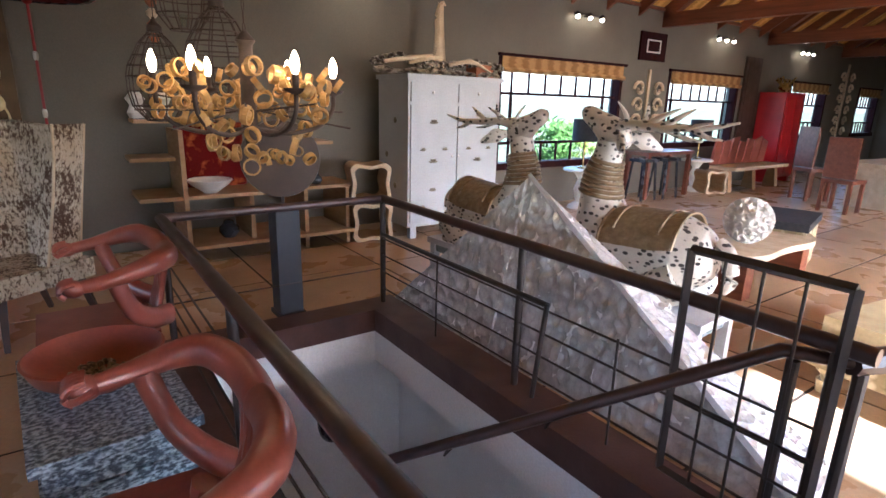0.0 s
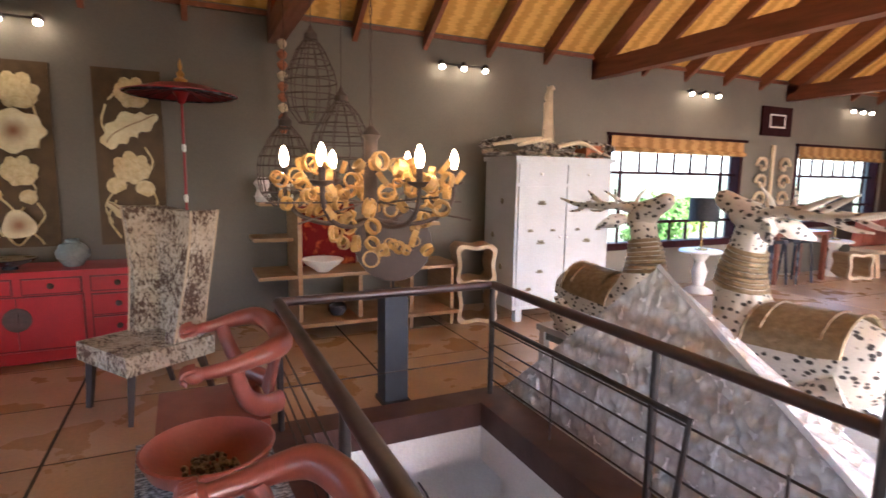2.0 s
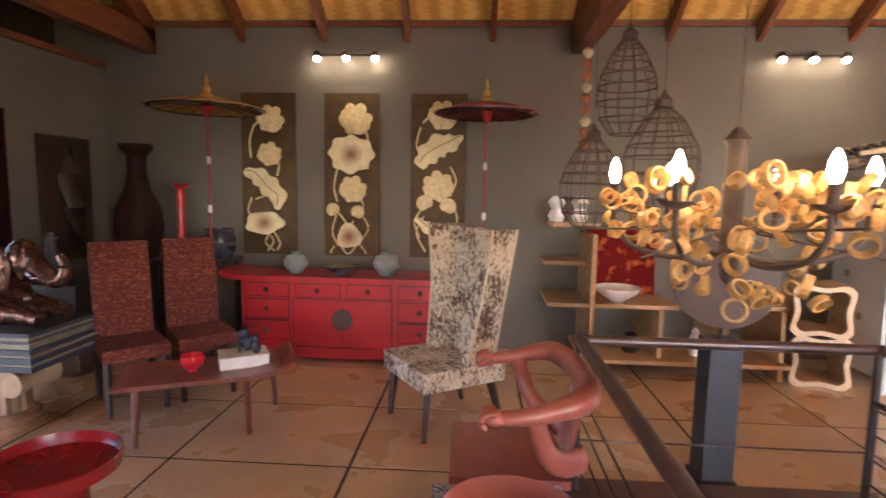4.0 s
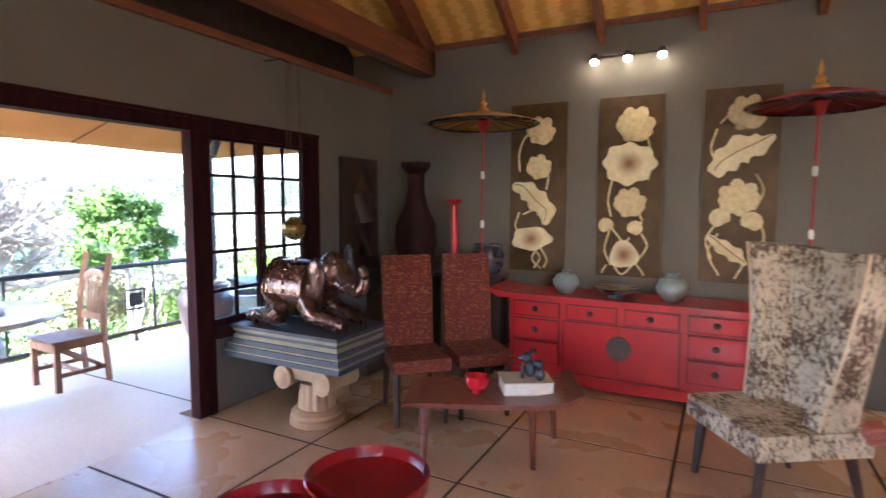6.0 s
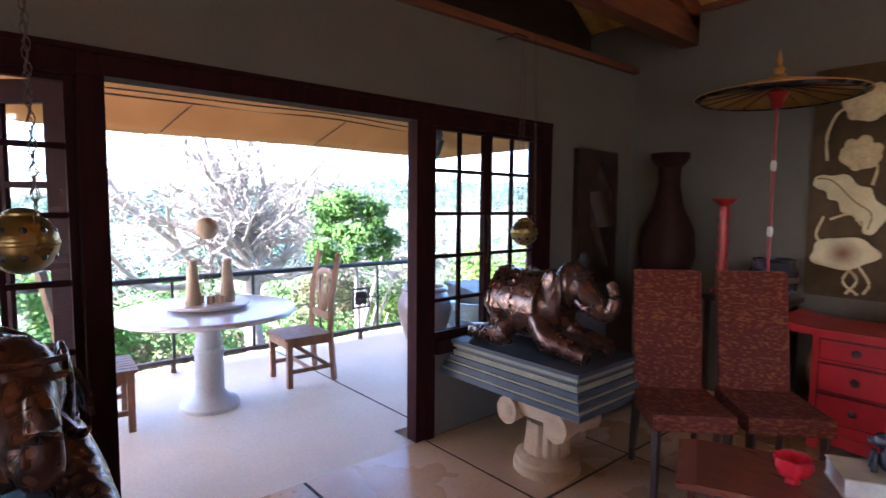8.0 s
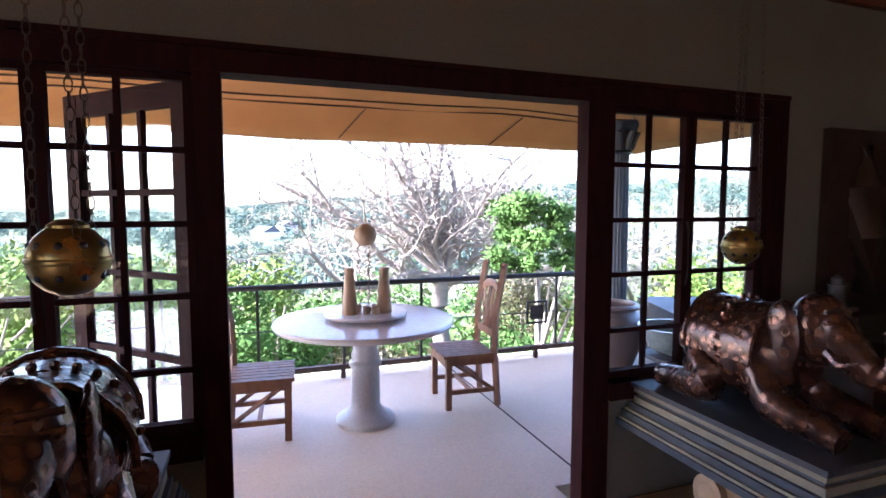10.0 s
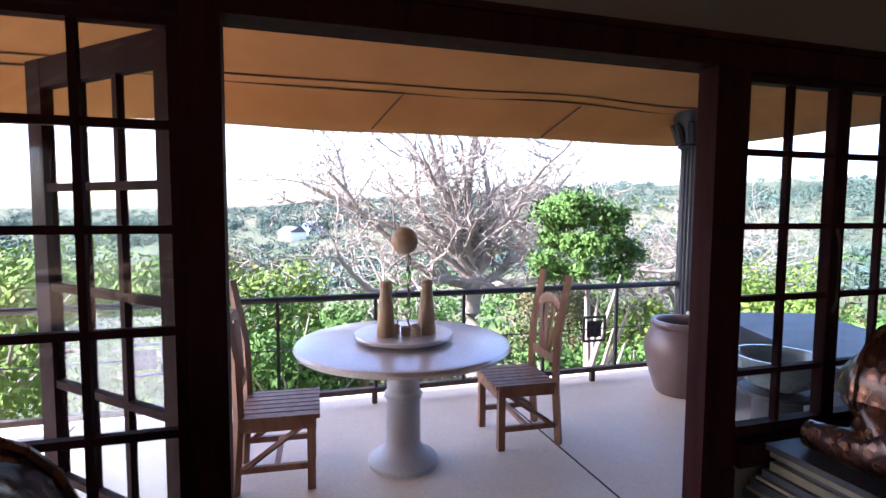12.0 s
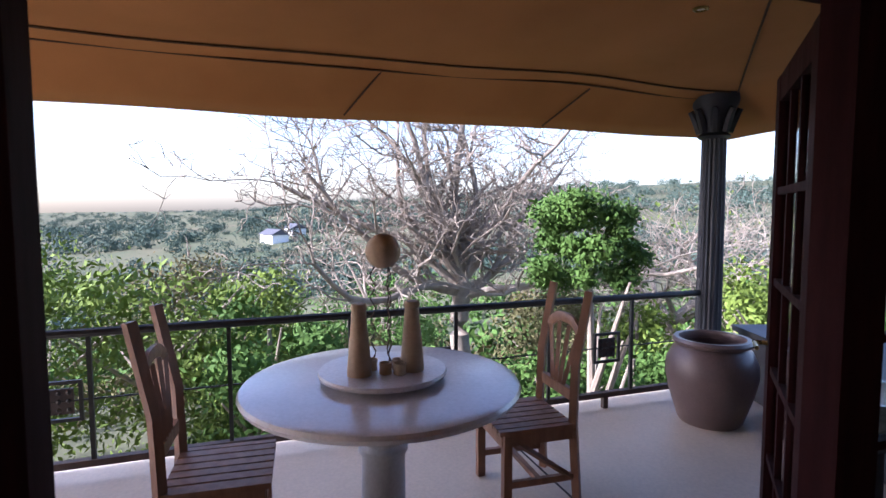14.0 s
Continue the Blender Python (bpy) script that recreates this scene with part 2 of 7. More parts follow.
# aerial haze is put into this leaf colour as a bluer, greyer green
M["hazed_wood"] = mat("hazed_far_woodland", (0.05, 0.082, 0.066), (0.075, 0.10, 0.075), 0.9, spec=0.08, scale=0.05, bump=0.0, detail=1.0)
M["groove"] = mat("dark_red_groove", (0.12, 0.004, 0.005), None, 0.5, scale=8)
M["redpaint"] = mat("red_flower_paint", (0.10, 0.006, 0.006), (0.30, 0.08, 0.02), 0.9, spec=0.08, scale=8, mix=0.60, soft=0.06, bump=0.05)
M["redglass"] = mat("red_glass", (0.62, 0.02, 0.03), (0.4, 0.01, 0.02), 0.12, scale=9, coat=0.6)
M["black"] = mat("black_glaze", (0.015, 0.016, 0.022), (0.05, 0.055, 0.075), 0.25, scale=8)
M["goldpaper"] = mat("gold_oiled_paper", (0.55, 0.30, 0.05), (0.40, 0.18, 0.03), 0.45, scale=6, bump=0.05)
M["redpaper"] = mat("red_oiled_paper", (0.30, 0.012, 0.014), (0.2, 0.008, 0.01), 0.4, scale=6, bump=0.05)


# ---- mesh helpers ----
def part(name, bm, material, parent=None, label="", smooth=False, bevel=0.0):
    me = bpy.data.meshes.new(name)
    if bevel:
        bmesh.ops.bevel(bm, geom=[e for e in bm.edges if len(e.link_faces) == 2 and e.calc_face_angle(0) > 0.6], offset=bevel, segments=2, affect="EDGES", profile=0.6)
    bm.normal_update()
    bm.to_mesh(me)
    bm.free()
    me.materials.append(material)
    if smooth:
        me.polygons.foreach_set("use_smooth", [True] * len(me.polygons))
        try:
            me.set_sharp_from_angle(angle=radians(42))
        except AttributeError:
            pass
    ob = new(name, me)
    if parent:
        ob.parent = parent
    if label:
        ob["label"] = label
    return ob


def thing(name, m, label, category, group="", kind=""):
    ob = new(name)
    ob.empty_display_size = 0.1
    ob.matrix_world = m
    return tagged(ob, label, category, group, kind)


def solo(name, bm, material, m, label, category, group="", kind="", smooth=False, bevel=0.0):
    ob = part(name, bm, material, None, "", smooth, bevel)
    ob.matrix_world = m
    return tagged(ob, label, category, group, kind)


def B():
    return bmesh.new()


def box(bm, x0, x1, y0, y1, z0, z1, m=None):
    v = [bm.verts.new((x, y, z)) for z in (z0, z1) for y in (y0, y1) for x in (x0, x1)]
    for f in ((0, 2, 3, 1), (4, 5, 7, 6), (0, 1, 5, 4), (2, 6, 7, 3), (0, 4, 6, 2), (1, 3, 7, 5)):
        bm.faces.new([v[i] for i in f])
    if m is not None:
        bmesh.ops.transform(bm, matrix=m, verts=v)
    return bm


def lathe(bm, prof, n=24, m=None, caps=True):
    """Rings of (radius, z) turned round z."""
    rings = []
    for r, z in prof:
        rings.append([bm.verts.new((r * math.cos(2 * math.pi * i / n), r * math.sin(2 * math.pi * i / n), z)) for i in range(n)])
    for a, b in zip(rings, rings[1:]):
        for i in range(n):
            bm.faces.new((a[i], a[(i + 1) % n], b[(i + 1) % n], b[i]))
    if caps:
        bm.faces.new(rings[0][::-1]), bm.faces.new(rings[-1])
    if m is not None:
        bmesh.ops.transform(bm, matrix=m, verts=[v for r in rings for v in r])
    return bm


def tube(bm, pts, rad, n=8, flat=1.0, up=(0, 0, 1), caps=True):
    """A round or oval bar along pts; rad is one radius or one a point."""
    pts = [Vector(p) for p in pts]
    rad = rad if isinstance(rad, (list, tuple)) else [rad] * len(pts)
    rings, upv = [], Vector(up)
    for i, p in enumerate(pts):
        d = (pts[min(i + 1, len(pts) - 1)] - pts[max(i - 1, 0)]).normalized()
        s = d.cross(upv)
        if s.length < 1e-3:
            s = d.cross(Vector((0, 1, 0.01)))
        s.normalize()
        u = s.cross(d)
        rings.append([bm.verts.new(p + (s * math.cos(2 * math.pi * k / n) * flat + u * math.sin(2 * math.pi * k / n)) * rad[i]) for k in range(n)])
    for a, b in zip(rings, rings[1:]):
        for k in range(n):
            bm.faces.new((a[k], a[(k + 1) % n], b[(k + 1) % n], b[k]))
    if caps:
        bm.faces.new(rings[0][::-1]), bm.faces.new(rings[-1])
    return bm


def curve_pts(pts, n=6):
    """Catmull-Rom through pts."""
    P = [Vector(p) for p in pts]
    P = [2 * P[0] - P[1]] + P + [2 * P[-1] - P[-2]]
    out = []
    for i in range(1, len(P) - 2):
        for k in range(n):
            t = k / n
            a, b, c, d = P[i - 1], P[i], P[i + 1], P[i + 2]
            out.append(0.5 * (2 * b + (c - a) * t + (2 * a - 5 * b + 4 * c - d) * t * t + (3 * b - a - 3 * c + d) * t ** 3))
    out.append(P[-2])
    return out


def lerp_list(vals, n):
    out = []
    for a, b in zip(vals, vals[1:]):
        out += [a + (b - a) * k / n for k in range(n)]
    return out + [vals[-1]]


def ball(bm, c, r, sx=1.0, sy=1.0, sz=1.0, seg=14, rings=9):
    prof = [(max(0.002, math.sin(math.pi * i / rings)) * r, -math.cos(math.pi * i / rings) * r) for i in range(rings + 1)]
    return lathe(bm, prof, seg, Matrix.Translation(c) @ Matrix.Diagonal((sx, sy, sz, 1)))


def prism(bm, outline, h, m=None):
    """A flat outline (x, y) made h thick along z."""
    lo = [bm.verts.new((x, y, 0)) for x, y in outline]
    hi = [bm.verts.new((x, y, h)) for x, y in outline]
    n = len(outline)
    bm.faces.new(lo[::-1]), bm.faces.new(hi)
    for i in range(n):
        bm.faces.new((lo[i], lo[(i + 1) % n], hi[(i + 1) % n], hi[i]))
    if m is not None:
        bmesh.ops.transform(bm, matrix=m, verts=lo + hi)
    return bm


def structure(name, bm, material, label, smooth=False, category="wall", bevel=0.0):
    return solo(name, bm, material, Matrix(), label, category, "", "structure", smooth, bevel)


# ---- the room ----
XW, YN, ZSILL, ZWIN, ZDOOR = -4.01, 6.15, 0.66, 2.09, 2.10
TW = 0.24
XE, YS = 20.5, -3.6
RIDGE_Y, SLOPE, EAVE = 1.28, 0.70, 3.27
WINDOWS = ((5.27, 8.08, 0.64, 2.23), (9.42, 12.0, 0.86, 2.23), (14.4, 16.5, 0.95, 2.23), (18.6, 20.2, 0.95, 2.23))
HX0, HX1, HY0, HY1 = 0.53, 1.76, -2.2, 3.33

bm = B()
xs = [XW - 0.95] + [v for w in WINDOWS for v in w[:2]] + [XE]
for i in range(0, len(xs), 2):
    box(bm, xs[i], xs[i + 1], YN, YN + TW, -0.2, 3.6)
for x0, x1, z0, z1 in WINDOWS:
    box(bm, x0, x1, YN, YN + TW, -0.2, z0), box(bm, x0, x1, YN, YN + TW, z1, 3.6)
structure("wall_north", bm, M["wall"], "grey-brown painted plaster wall with windows")
# west wall: side windows, door, recess over the plate
WL0, WL1, DL, DR, WR0, WR1 = 0.72, 1.775, 1.88, 3.565, 3.70, 4.79
bm = B()
x0, x1 = XW - TW, XW
box(bm, x0, x1, YS, -2.7, -0.2, 2.79), box(bm, x0, x1, 0.1, WL0 - 0.14, -0.2, 2.79), box(bm, x0, x1, -2.7, 0.1, -0.2, ZSILL - 0.05), box(bm, x0, x1, -2.7, 0.1, 2.19, 2.79), box(bm, x0, x1, -1.42, -1.18, ZSILL - 0.05, 2.19), box(bm, x0, x1, WR1 + 0.14, YN, -0.2, 2.79)
box(bm, x1 - 0.12, x1, WL0 - 0.14, WR1 + 0.14, 2.192, 2.79)
box(bm, x1 - 0.13, x1 - 0.02, WL0 - 0.14, DL - 0.095, -0.2, ZSILL - 0.05), box(bm, x1 - 0.13, x1 - 0.02, DR + 0.12, WR1 + 0.14, -0.2, ZSILL - 0.05)
structure("wall_west", bm, M["wall"], "grey-brown wall holding the terrace doors")
# gable set back; its near-black colour paints the shade of the roof gap
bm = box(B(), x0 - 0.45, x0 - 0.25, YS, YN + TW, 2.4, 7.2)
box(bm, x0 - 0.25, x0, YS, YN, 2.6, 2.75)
structure("wall_gable", bm, M["joint"], "recessed gable above the wall plate, shade put into its dark colour")
bm = box(B(), XW - 0.10, XW + 0.045, YS, YN, 2.79, 2.85)
structure("trim_wall_plate", bm, M["rafter"], "stained timber wall plate", category="trim", bevel=0.006)
# south and east walls close the room; the south one has tall glazed openings
bm = B()
# first and last openings are unseen additions that bring more daylight into the room
SOUTH = ((-0.85, 0.15), (2.4, 6.8), (8.6, 10.8))
sx = [XW - TW] + [v for w in SOUTH for v in w] + [XE]
for i in range(0, len(sx), 2):
    box(bm, sx[i], sx[i + 1], YS - TW, YS, -0.2, 3.6)
for a, b in SOUTH:
    box(bm, a, b, YS - TW, YS, 3.1 if a > 1 else 1.9, 3.6)
box(bm, -0.85, 0.15, YS - TW, YS, -0.2, 0.9)
structure("wall_south", bm, M["wall"], "grey-brown wall with tall openings, some added unseen for light")
structure("wall_east", box(B(), XE, XE + TW, YS, YN + TW, -0.2, 7.2), M["wall"], "plain grey-brown end wall")
# ceiling, rafters, trusses
bm = B()
run = YN + TW - RIDGE_Y
for side in (1, -1):
    y_in, y_out = RIDGE_Y, (YN + TW if side == 1 else YS - TW)
    zr = EAVE + SLOPE * (YN - RIDGE_Y)
    zo = zr - SLOPE * abs(y_out - y_in)
    v = [bm.verts.new(p) for p in ((XW - 0.8, y_in, zr), (XE + TW, y_in, zr), (XE + TW, y_out, zo), (XW - 0.8, y_out, zo))]
    u = [bm.verts.new(p.co + Vector((0, 0, 0.06))) for p in v]
    bm.faces.new(v), bm.faces.new(u[::-1])
    for i in range(4):
        bm.faces.new((v[i], u[i], u[(i + 1) % 4], v[(i + 1) % 4]))
structure("ceiling", bm, M["reed"], "golden reed lining under a pitched roof", category="ceiling")
roof_frame = thing("roof_frame", Matrix(), "red-brown stained timber rafters and trusses", "roof timber", "", "structure")


def rafter(x, side, name="rafter", w=0.055, d=0.21):
    bm = B()
    zr = EAVE + SLOPE * (YN - RIDGE_Y) - 0.004
    y1 = YN - 0.005 if side == 1 else YS + 0.005
    z1 = zr - SLOPE * abs(y1 - RIDGE_Y)
    vs = [bm.verts.new((x + dx, y, z)) for dx in (-w / 2, w / 2) for y, z in ((RIDGE_Y, zr), (y1, z1), (y1, z1 - d), (RIDGE_Y, zr - d * 1.2))]
    for f in ((0, 1, 2, 3), (7, 6, 5, 4), (0, 4, 5, 1), (1, 5, 6, 2), (2, 6, 7, 3), (3, 7, 4, 0)):
        bm.faces.new([vs[i] for i in f])
    part(name, bm, M["rafter"], roof_frame)


TRUSS_X = (-3.5, 0.82, 5.0, 9.1, 13.0, 17.0)
for k in range(-6, 24):
    x = 0.82 + 0.836 * k
    if XW < x < XE and min(abs(x - t) for t in TRUSS_X) > 0.3:
        rafter(x, 1), rafter(x, -1)
for x in TRUSS_X:
    bm = B()
    box(bm, x - 0.075, x + 0.075, YS, YN - 0.004, 2.94, 3.17)
    part("tie_beam", bm, M["rafter"], roof_frame, bevel=0.006)
    rafter(x, 1, "principal_rafter", 0.15, 0.26), rafter(x, -1, "principal_rafter", 0.15, 0.26)
    zr = EAVE + SLOPE * (YN - RIDGE_Y)
    part("king_post", box(B(), x - 0.05, x + 0.05, RIDGE_Y - 0.08, RIDGE_Y + 0.08, 3.17, zr - 0.3), M["rafter"], roof_frame)
    for sgn in (1, -1):
        part("strut", tube(B(), ((x, RIDGE_Y + sgn * 0.1, 3.2), (x, RIDGE_Y + sgn * 2.3, zr - SLOPE * 2.3 - 0.2)), 0.07, 4), M["rafter"], roof_frame)
# timber strip where the lining meets the wall
structure("trim_eaves", box(B(), XW, XE, YN - 0.035, YN - 0.003, 3.20, 3.245), M["rafter"], "thin timber strip at the eaves", category="trim")


# windows
def north_window(i, x0, x1, z0, z1):
    w = thing("window_%d" % i, Matrix.Translation(((x0 + x1) / 2, YN + 0.10, z0)), "dark timber window with small border panes", "window", "", "structure")
    W, Hh = x1 - x0, z1 - z0
    bm = B()
    box(bm, -W / 2, -W / 2 + 0.07, -0.11, 0.05, 0, Hh), box(bm, W / 2 - 0.07, W / 2, -0.11, 0.05, 0, Hh)
    box(bm, -W / 2 + 0.07, W / 2 - 0.07, -0.11, 0.05, Hh - 0.07, Hh), box(bm, -W / 2 - 0.04, W / 2 + 0.04, -0.14, 0.05, -0.05, 0.05)
    part("window_frame", bm, M["frame"], w)
    zt, zb = Hh - 0.52, 0.34
    for z in (zt, zb):
        part("transom", box(B(), -W / 2 + 0.07, W / 2 - 0.07, -0.03, 0.02, z - 0.02, z + 0.02), M["frame"], w)
    n = 8
    for k in range(1, n):
        x = -W / 2 + W * k / n
        part("glazing_bar", box(B(), x - 0.013, x + 0.013, -0.02, 0.012, zt, Hh - 0.07), M["frame"], w)
        part("glazing_bar", box(B(), x - 0.013, x + 0.013, -0.02, 0.012, 0.05, zb), M["frame"], w)
        if k in (1, n - 1):
            part("glazing_bar", box(B(), x - 0.02, x + 0.02, -0.02, 0.012, zb, zt), M["frame"], w)
    p = part("pane", box(B(), -W / 2 + 0.07, W / 2 - 0.07, 0.014, 0.018, 0.05, Hh - 0.07), M["glass"], w)
    p.visible_shadow = False
    b = thing("bamboo_blind", Matrix.Translation(((x0 + x1) / 2, YN - 0.03, z1 - 0.2)), "rolled-up golden bamboo blind over a window", "blind")
    part("slat_sheet", box(B(), -W / 2 + 0.04, W / 2 - 0.04, -0.012, 0.0, 0, 0.19), M["bamboo"], b)
    part("roll", tube(B(), ((-W / 2 + 0.04, -0.03, 0.0), (W / 2 - 0.04, -0.03, 0.0)), 0.035, 10), M["bamboo"], b, smooth=True)
    part("pelmet", box(B(), -W / 2 - 0.03, W / 2 + 0.03, -0.03, 0.02, 0.19, 0.23), M["frame"], b)


for i, w in enumerate(WINDOWS):
    north_window(i + 1, *w)
ROWS_Z = (0.66, 0.92, 1.22, 1.51, 1.80, 2.09)


def side_window(i, y0, y1):
    w = thing("window_%d" % i, Matrix.Translation((XW - 0.045, y0, 0)), "dark timber casement window with a grid of panes", "window", "", "structure")
    W = y1 - y0
    bm = B()
    box(bm, -0.06, 0.06, -0.12, 0.0, 0, 2.19) if i == 6 else None
    box(bm, -0.06, 0.06, W, W + 0.14 if i == 6 else W + 0.004, ZSILL - 0.05, 2.19)
    box(bm, -0.06, 0.06, -0.14, 0, ZSILL - 0.05, 2.19) if i == 5 else None
    box(bm, -0.06, 0.06, 0, W, 2.09, 2.19)
    box(bm, -0.08, 0.09, 0, W, ZSILL - 0.09, ZSILL)
    part("window_frame", bm, M["frame"], w)
    half = W / 2
    for c in (0, 1):
        a, b = c * half + 0.004, (c + 1) * half - 0.004
        bm = B()
        s = 0.032
        box(bm, -0.03, 0.02, a, a + s, ZSILL, 2.09), box(bm, -0.03, 0.02, b - s, b, ZSILL, 2.09)
        box(bm, -0.03, 0.02, a + s, b - s, 2.066, 2.09), box(bm, -0.03, 0.02, a + s, b - s, ZSILL, ZSILL + 0.045)
        sash = part("casement", bm, M["frame"], w)
        for z in ROWS_Z[1:-1]:
            part("glazing_bar", box(B(), -0.02, 0.012, a + s, b - s, z - 0.012, z + 0.012), M["frame"], sash)
        part("glazing_bar", box(B(), -0.018, 0.010, (a + b) / 2 - 0.011, (a + b) / 2 + 0.011, ZSILL + 0.045, 2.066), M["frame"], sash)
        p = part("pane", box(B(), -0.008, -0.004, a + s, b - s, ZSILL + 0.045, 2.066), M["glass"], sash)
        p.visible_shadow = False
        if c == 0:
            part("stay", tube(B(), ((0.035, b - 0.02, 1.15), (0.05, b - 0.02, 1.2), (0.05, b - 0.02, 1.45), (0.035, b - 0.02, 1.5)), 0.006, 6), M["black_iron"], sash)


side_window(5, WL0, WL1)
side_window(6, WR0 + 0.02, WR1)
# windows 7 and 8 are unseen, added to throw skylight on pyramid and stairwell
side_window(7, -2.7, -1.42)
side_window(8, -1.18, 0.1)
bm = B()
box(bm, XW - 0.08, XW + 0.018, WL1 + 0.005, DL, 0, 2.10), box(bm, XW - 0.08, XW + 0.018, DR, DR + 0.085, 0, 2.10), box(bm, XW - 0.06, XW + 0.03, DR + 0.09, DR + 0.15, 0, ZSILL - 0.095)
box(bm, XW - 0.11, XW + 0.020, WL1 + 0.005, WR0 - 0.04, 2.101, 2.189)
box(bm, XW - 0.22, XW + 0.03, WL0 - 0.13, WR1 + 0.13, 2.19, 2.215)
structure("trim_door_frame", bm, M["frame"], "dark red timber door frame", category="door frame", bevel=0.004)


def door_leaf(i, m, sgn):
    d = thing("door_%d" % i, m, "dark red glazed door leaf folded open outside", "door", "", "structure")
    W = 0.84
    bm = B()
    box(bm, 0, 0.095, -0.022, 0.022, 0.015, 2.09), box(bm, W - 0.095, W, -0.022, 0.022, 0.015, 2.09)
    for z0, z1 in ((0.015, 0.20), (1.99, 2.09)):
        box(bm, 0.095, W - 0.095, -0.02, 0.02, z0, z1)
    part("leaf_frame", bm, M["frame"], d)
    for z in (0.56, 0.92, 1.28, 1.64):
        part("glazing_bar", box(B(), 0.095, W - 0.095, -0.015, 0.015, z - 0.014, z + 0.014), M["frame"], d)
    for x in (0.312, 0.528):
        part("glazing_bar", box(B(), x - 0.013, x + 0.013, -0.013, 0.013, 0.20, 1.99), M["frame"], d)
    p = part("pane", box(B(), 0.095, W - 0.095, -0.002, 0.002, 0.20, 1.99), M["glass"], d)
    p.visible_shadow = False
    part("door_handle", tube(B(), ((W - 0.05, sgn * 0.022, 1.02), (W - 0.05, sgn * 0.07, 1.02), (W - 0.16, sgn * 0.07, 1.02)), 0.009, 8), M["brass"], d, smooth=True)


door_leaf(1, pose(XW - 0.11, DR + 0.078, 0, 0, 0, 136), 1)
door_leaf(2, pose(XW - 0.11, DL - 0.12, 0, 0, 0, -136), -1)

# stairwell: brown curb and white shaft
bm = B()
cx0, cx1, cy1 = 0.33, 2.02, 3.56
box(bm, cx0, HX0, HY0, cy1, -0.12, 0.05), box(bm, HX1, cx1, HY0, cy1, -0.12, 0.05), box(bm, HX0, HX1, HY1, cy1, -0.12, 0.05)
structure("trim_stair_curb", bm, M["curb"], "polished red-brown curb round the stairwell", category="curb", bevel=0.008)
bm = B()
box(bm, HX0 - 0.1, HX0, HY0, HY1, -0.36, -0.12), box(bm, HX1, HX1 + 0.1, HY0, HY1, -0.36, -0.12), box(bm, HX0 - 0.1, HX1 + 0.1, HY1, HY1 + 0.1, -0.36, -0.12)
box(bm, HX0 - 0.1, HX1 + 0.1, HY0 - 0.1, HY0, -0.36, 0.0)
structure("wall_stairwell", bm, M["plaster"], "white plaster edges of the stairwell opening")
LX0, LX1, LY0, LY1 = HX0 - 0.55, HX1 + 0.75, HY0 - 0.5, HY1 + 0.9
structure("wall_lower_west", box(B(), LX0 - 0.1, LX0, LY0, LY1, -2.5, -0.125), M["plaster"], "white plaster wall of the room below")
structure("wall_lower_east", box(B(), LX1, LX1 + 0.1, LY0, LY1, -2.5, -0.125), M["plaster"], "white plaster wall of the room below")
structure("wall_lower_north", box(B(), LX0, LX1, LY1, LY1 + 0.1, -2.5, -0.125), M["plaster"], "white plaster wall of the room below")
structure("wall_lower_south", box(B(), LX0, LX1, LY0 - 0.1, LY0, -2.5, -0.125), M["plaster"], "white plaster wall of the room below")
structure("floor_lower", box(B(), LX0 - 0.1, LX1 + 0.1, LY0 - 0.1, LY1 + 0.1, -2.6, -2.5), M["plaster"], "pale floor below the stairs", category="floor")

# ---- terrace and the land beyond ----
DX0, XRAIL = -6.85, -6.61
structure("floor_terrace", box(B(), DX0, XW - TW, -5.0, 9.0, -0.25, -0.006), M["deck"], "pale smooth screed terrace floor", category="terrace floor")
structure("trim_threshold", box(B(), XW - TW, XW + 0.01, DL, DR, -0.05, -0.002), M["deck"], "pale door threshold", category="threshold")
bm = B()
for y in (3.79, 0.6, 7.0):
    box(bm, DX0 + 0.1, XW - TW - 0.01, y - 0.006, y + 0.006, -0.01, -0.003)
structure("trim_terrace_joint", bm, M["joint"], "thin dark joint in the terrace screed", category="joint")
# canvas canopy: flat part and a sloped outer part, with piped seams
CAN = ((XW - TW, 2.62), (-5.6, 2.58), (-6.62, 2.50), (-7.05, 2.24))


def canopy_z(x):
    for (xa, za), (xb, zb) in zip(CAN, CAN[1:]):
        if x >= xb:
            return za + (zb - za) * (x - xa) / (xb - xa)
    return CAN[-1][1]


bm = B()
ny, nx = 60, 24
grid = []
for i in range(nx + 1):
    x = CAN[0][0] + (CAN[-1][0] - CAN[0][0]) * i / nx
    row = []
    for j in range(ny + 1):
        y = -3.35 + 9.70 * j / ny
        sag = 0.016 * noise.noise((x * 1.3, y * 0.9, 3.0)) + 0.012 * math.sin(y * 2.1 + x)
        row.append(bm.verts.new((x, y, min(canopy_z(x), 2.22 + (6.35 - y) * 0.62) + sag)))
    grid.append(row)
for i in range(nx):
    for j in range(ny):
        bm.faces.new((grid[i][j], grid[i][j + 1], grid[i + 1][j + 1], grid[i + 1][j]))
canopy = solo("canopy", bm, M["canvas"], Matrix(), "tan canvas terrace canopy with dark piped seams", "canopy", smooth=True)
canopy.modifiers.new("thickness", "SOLIDIFY").thickness = 0.012
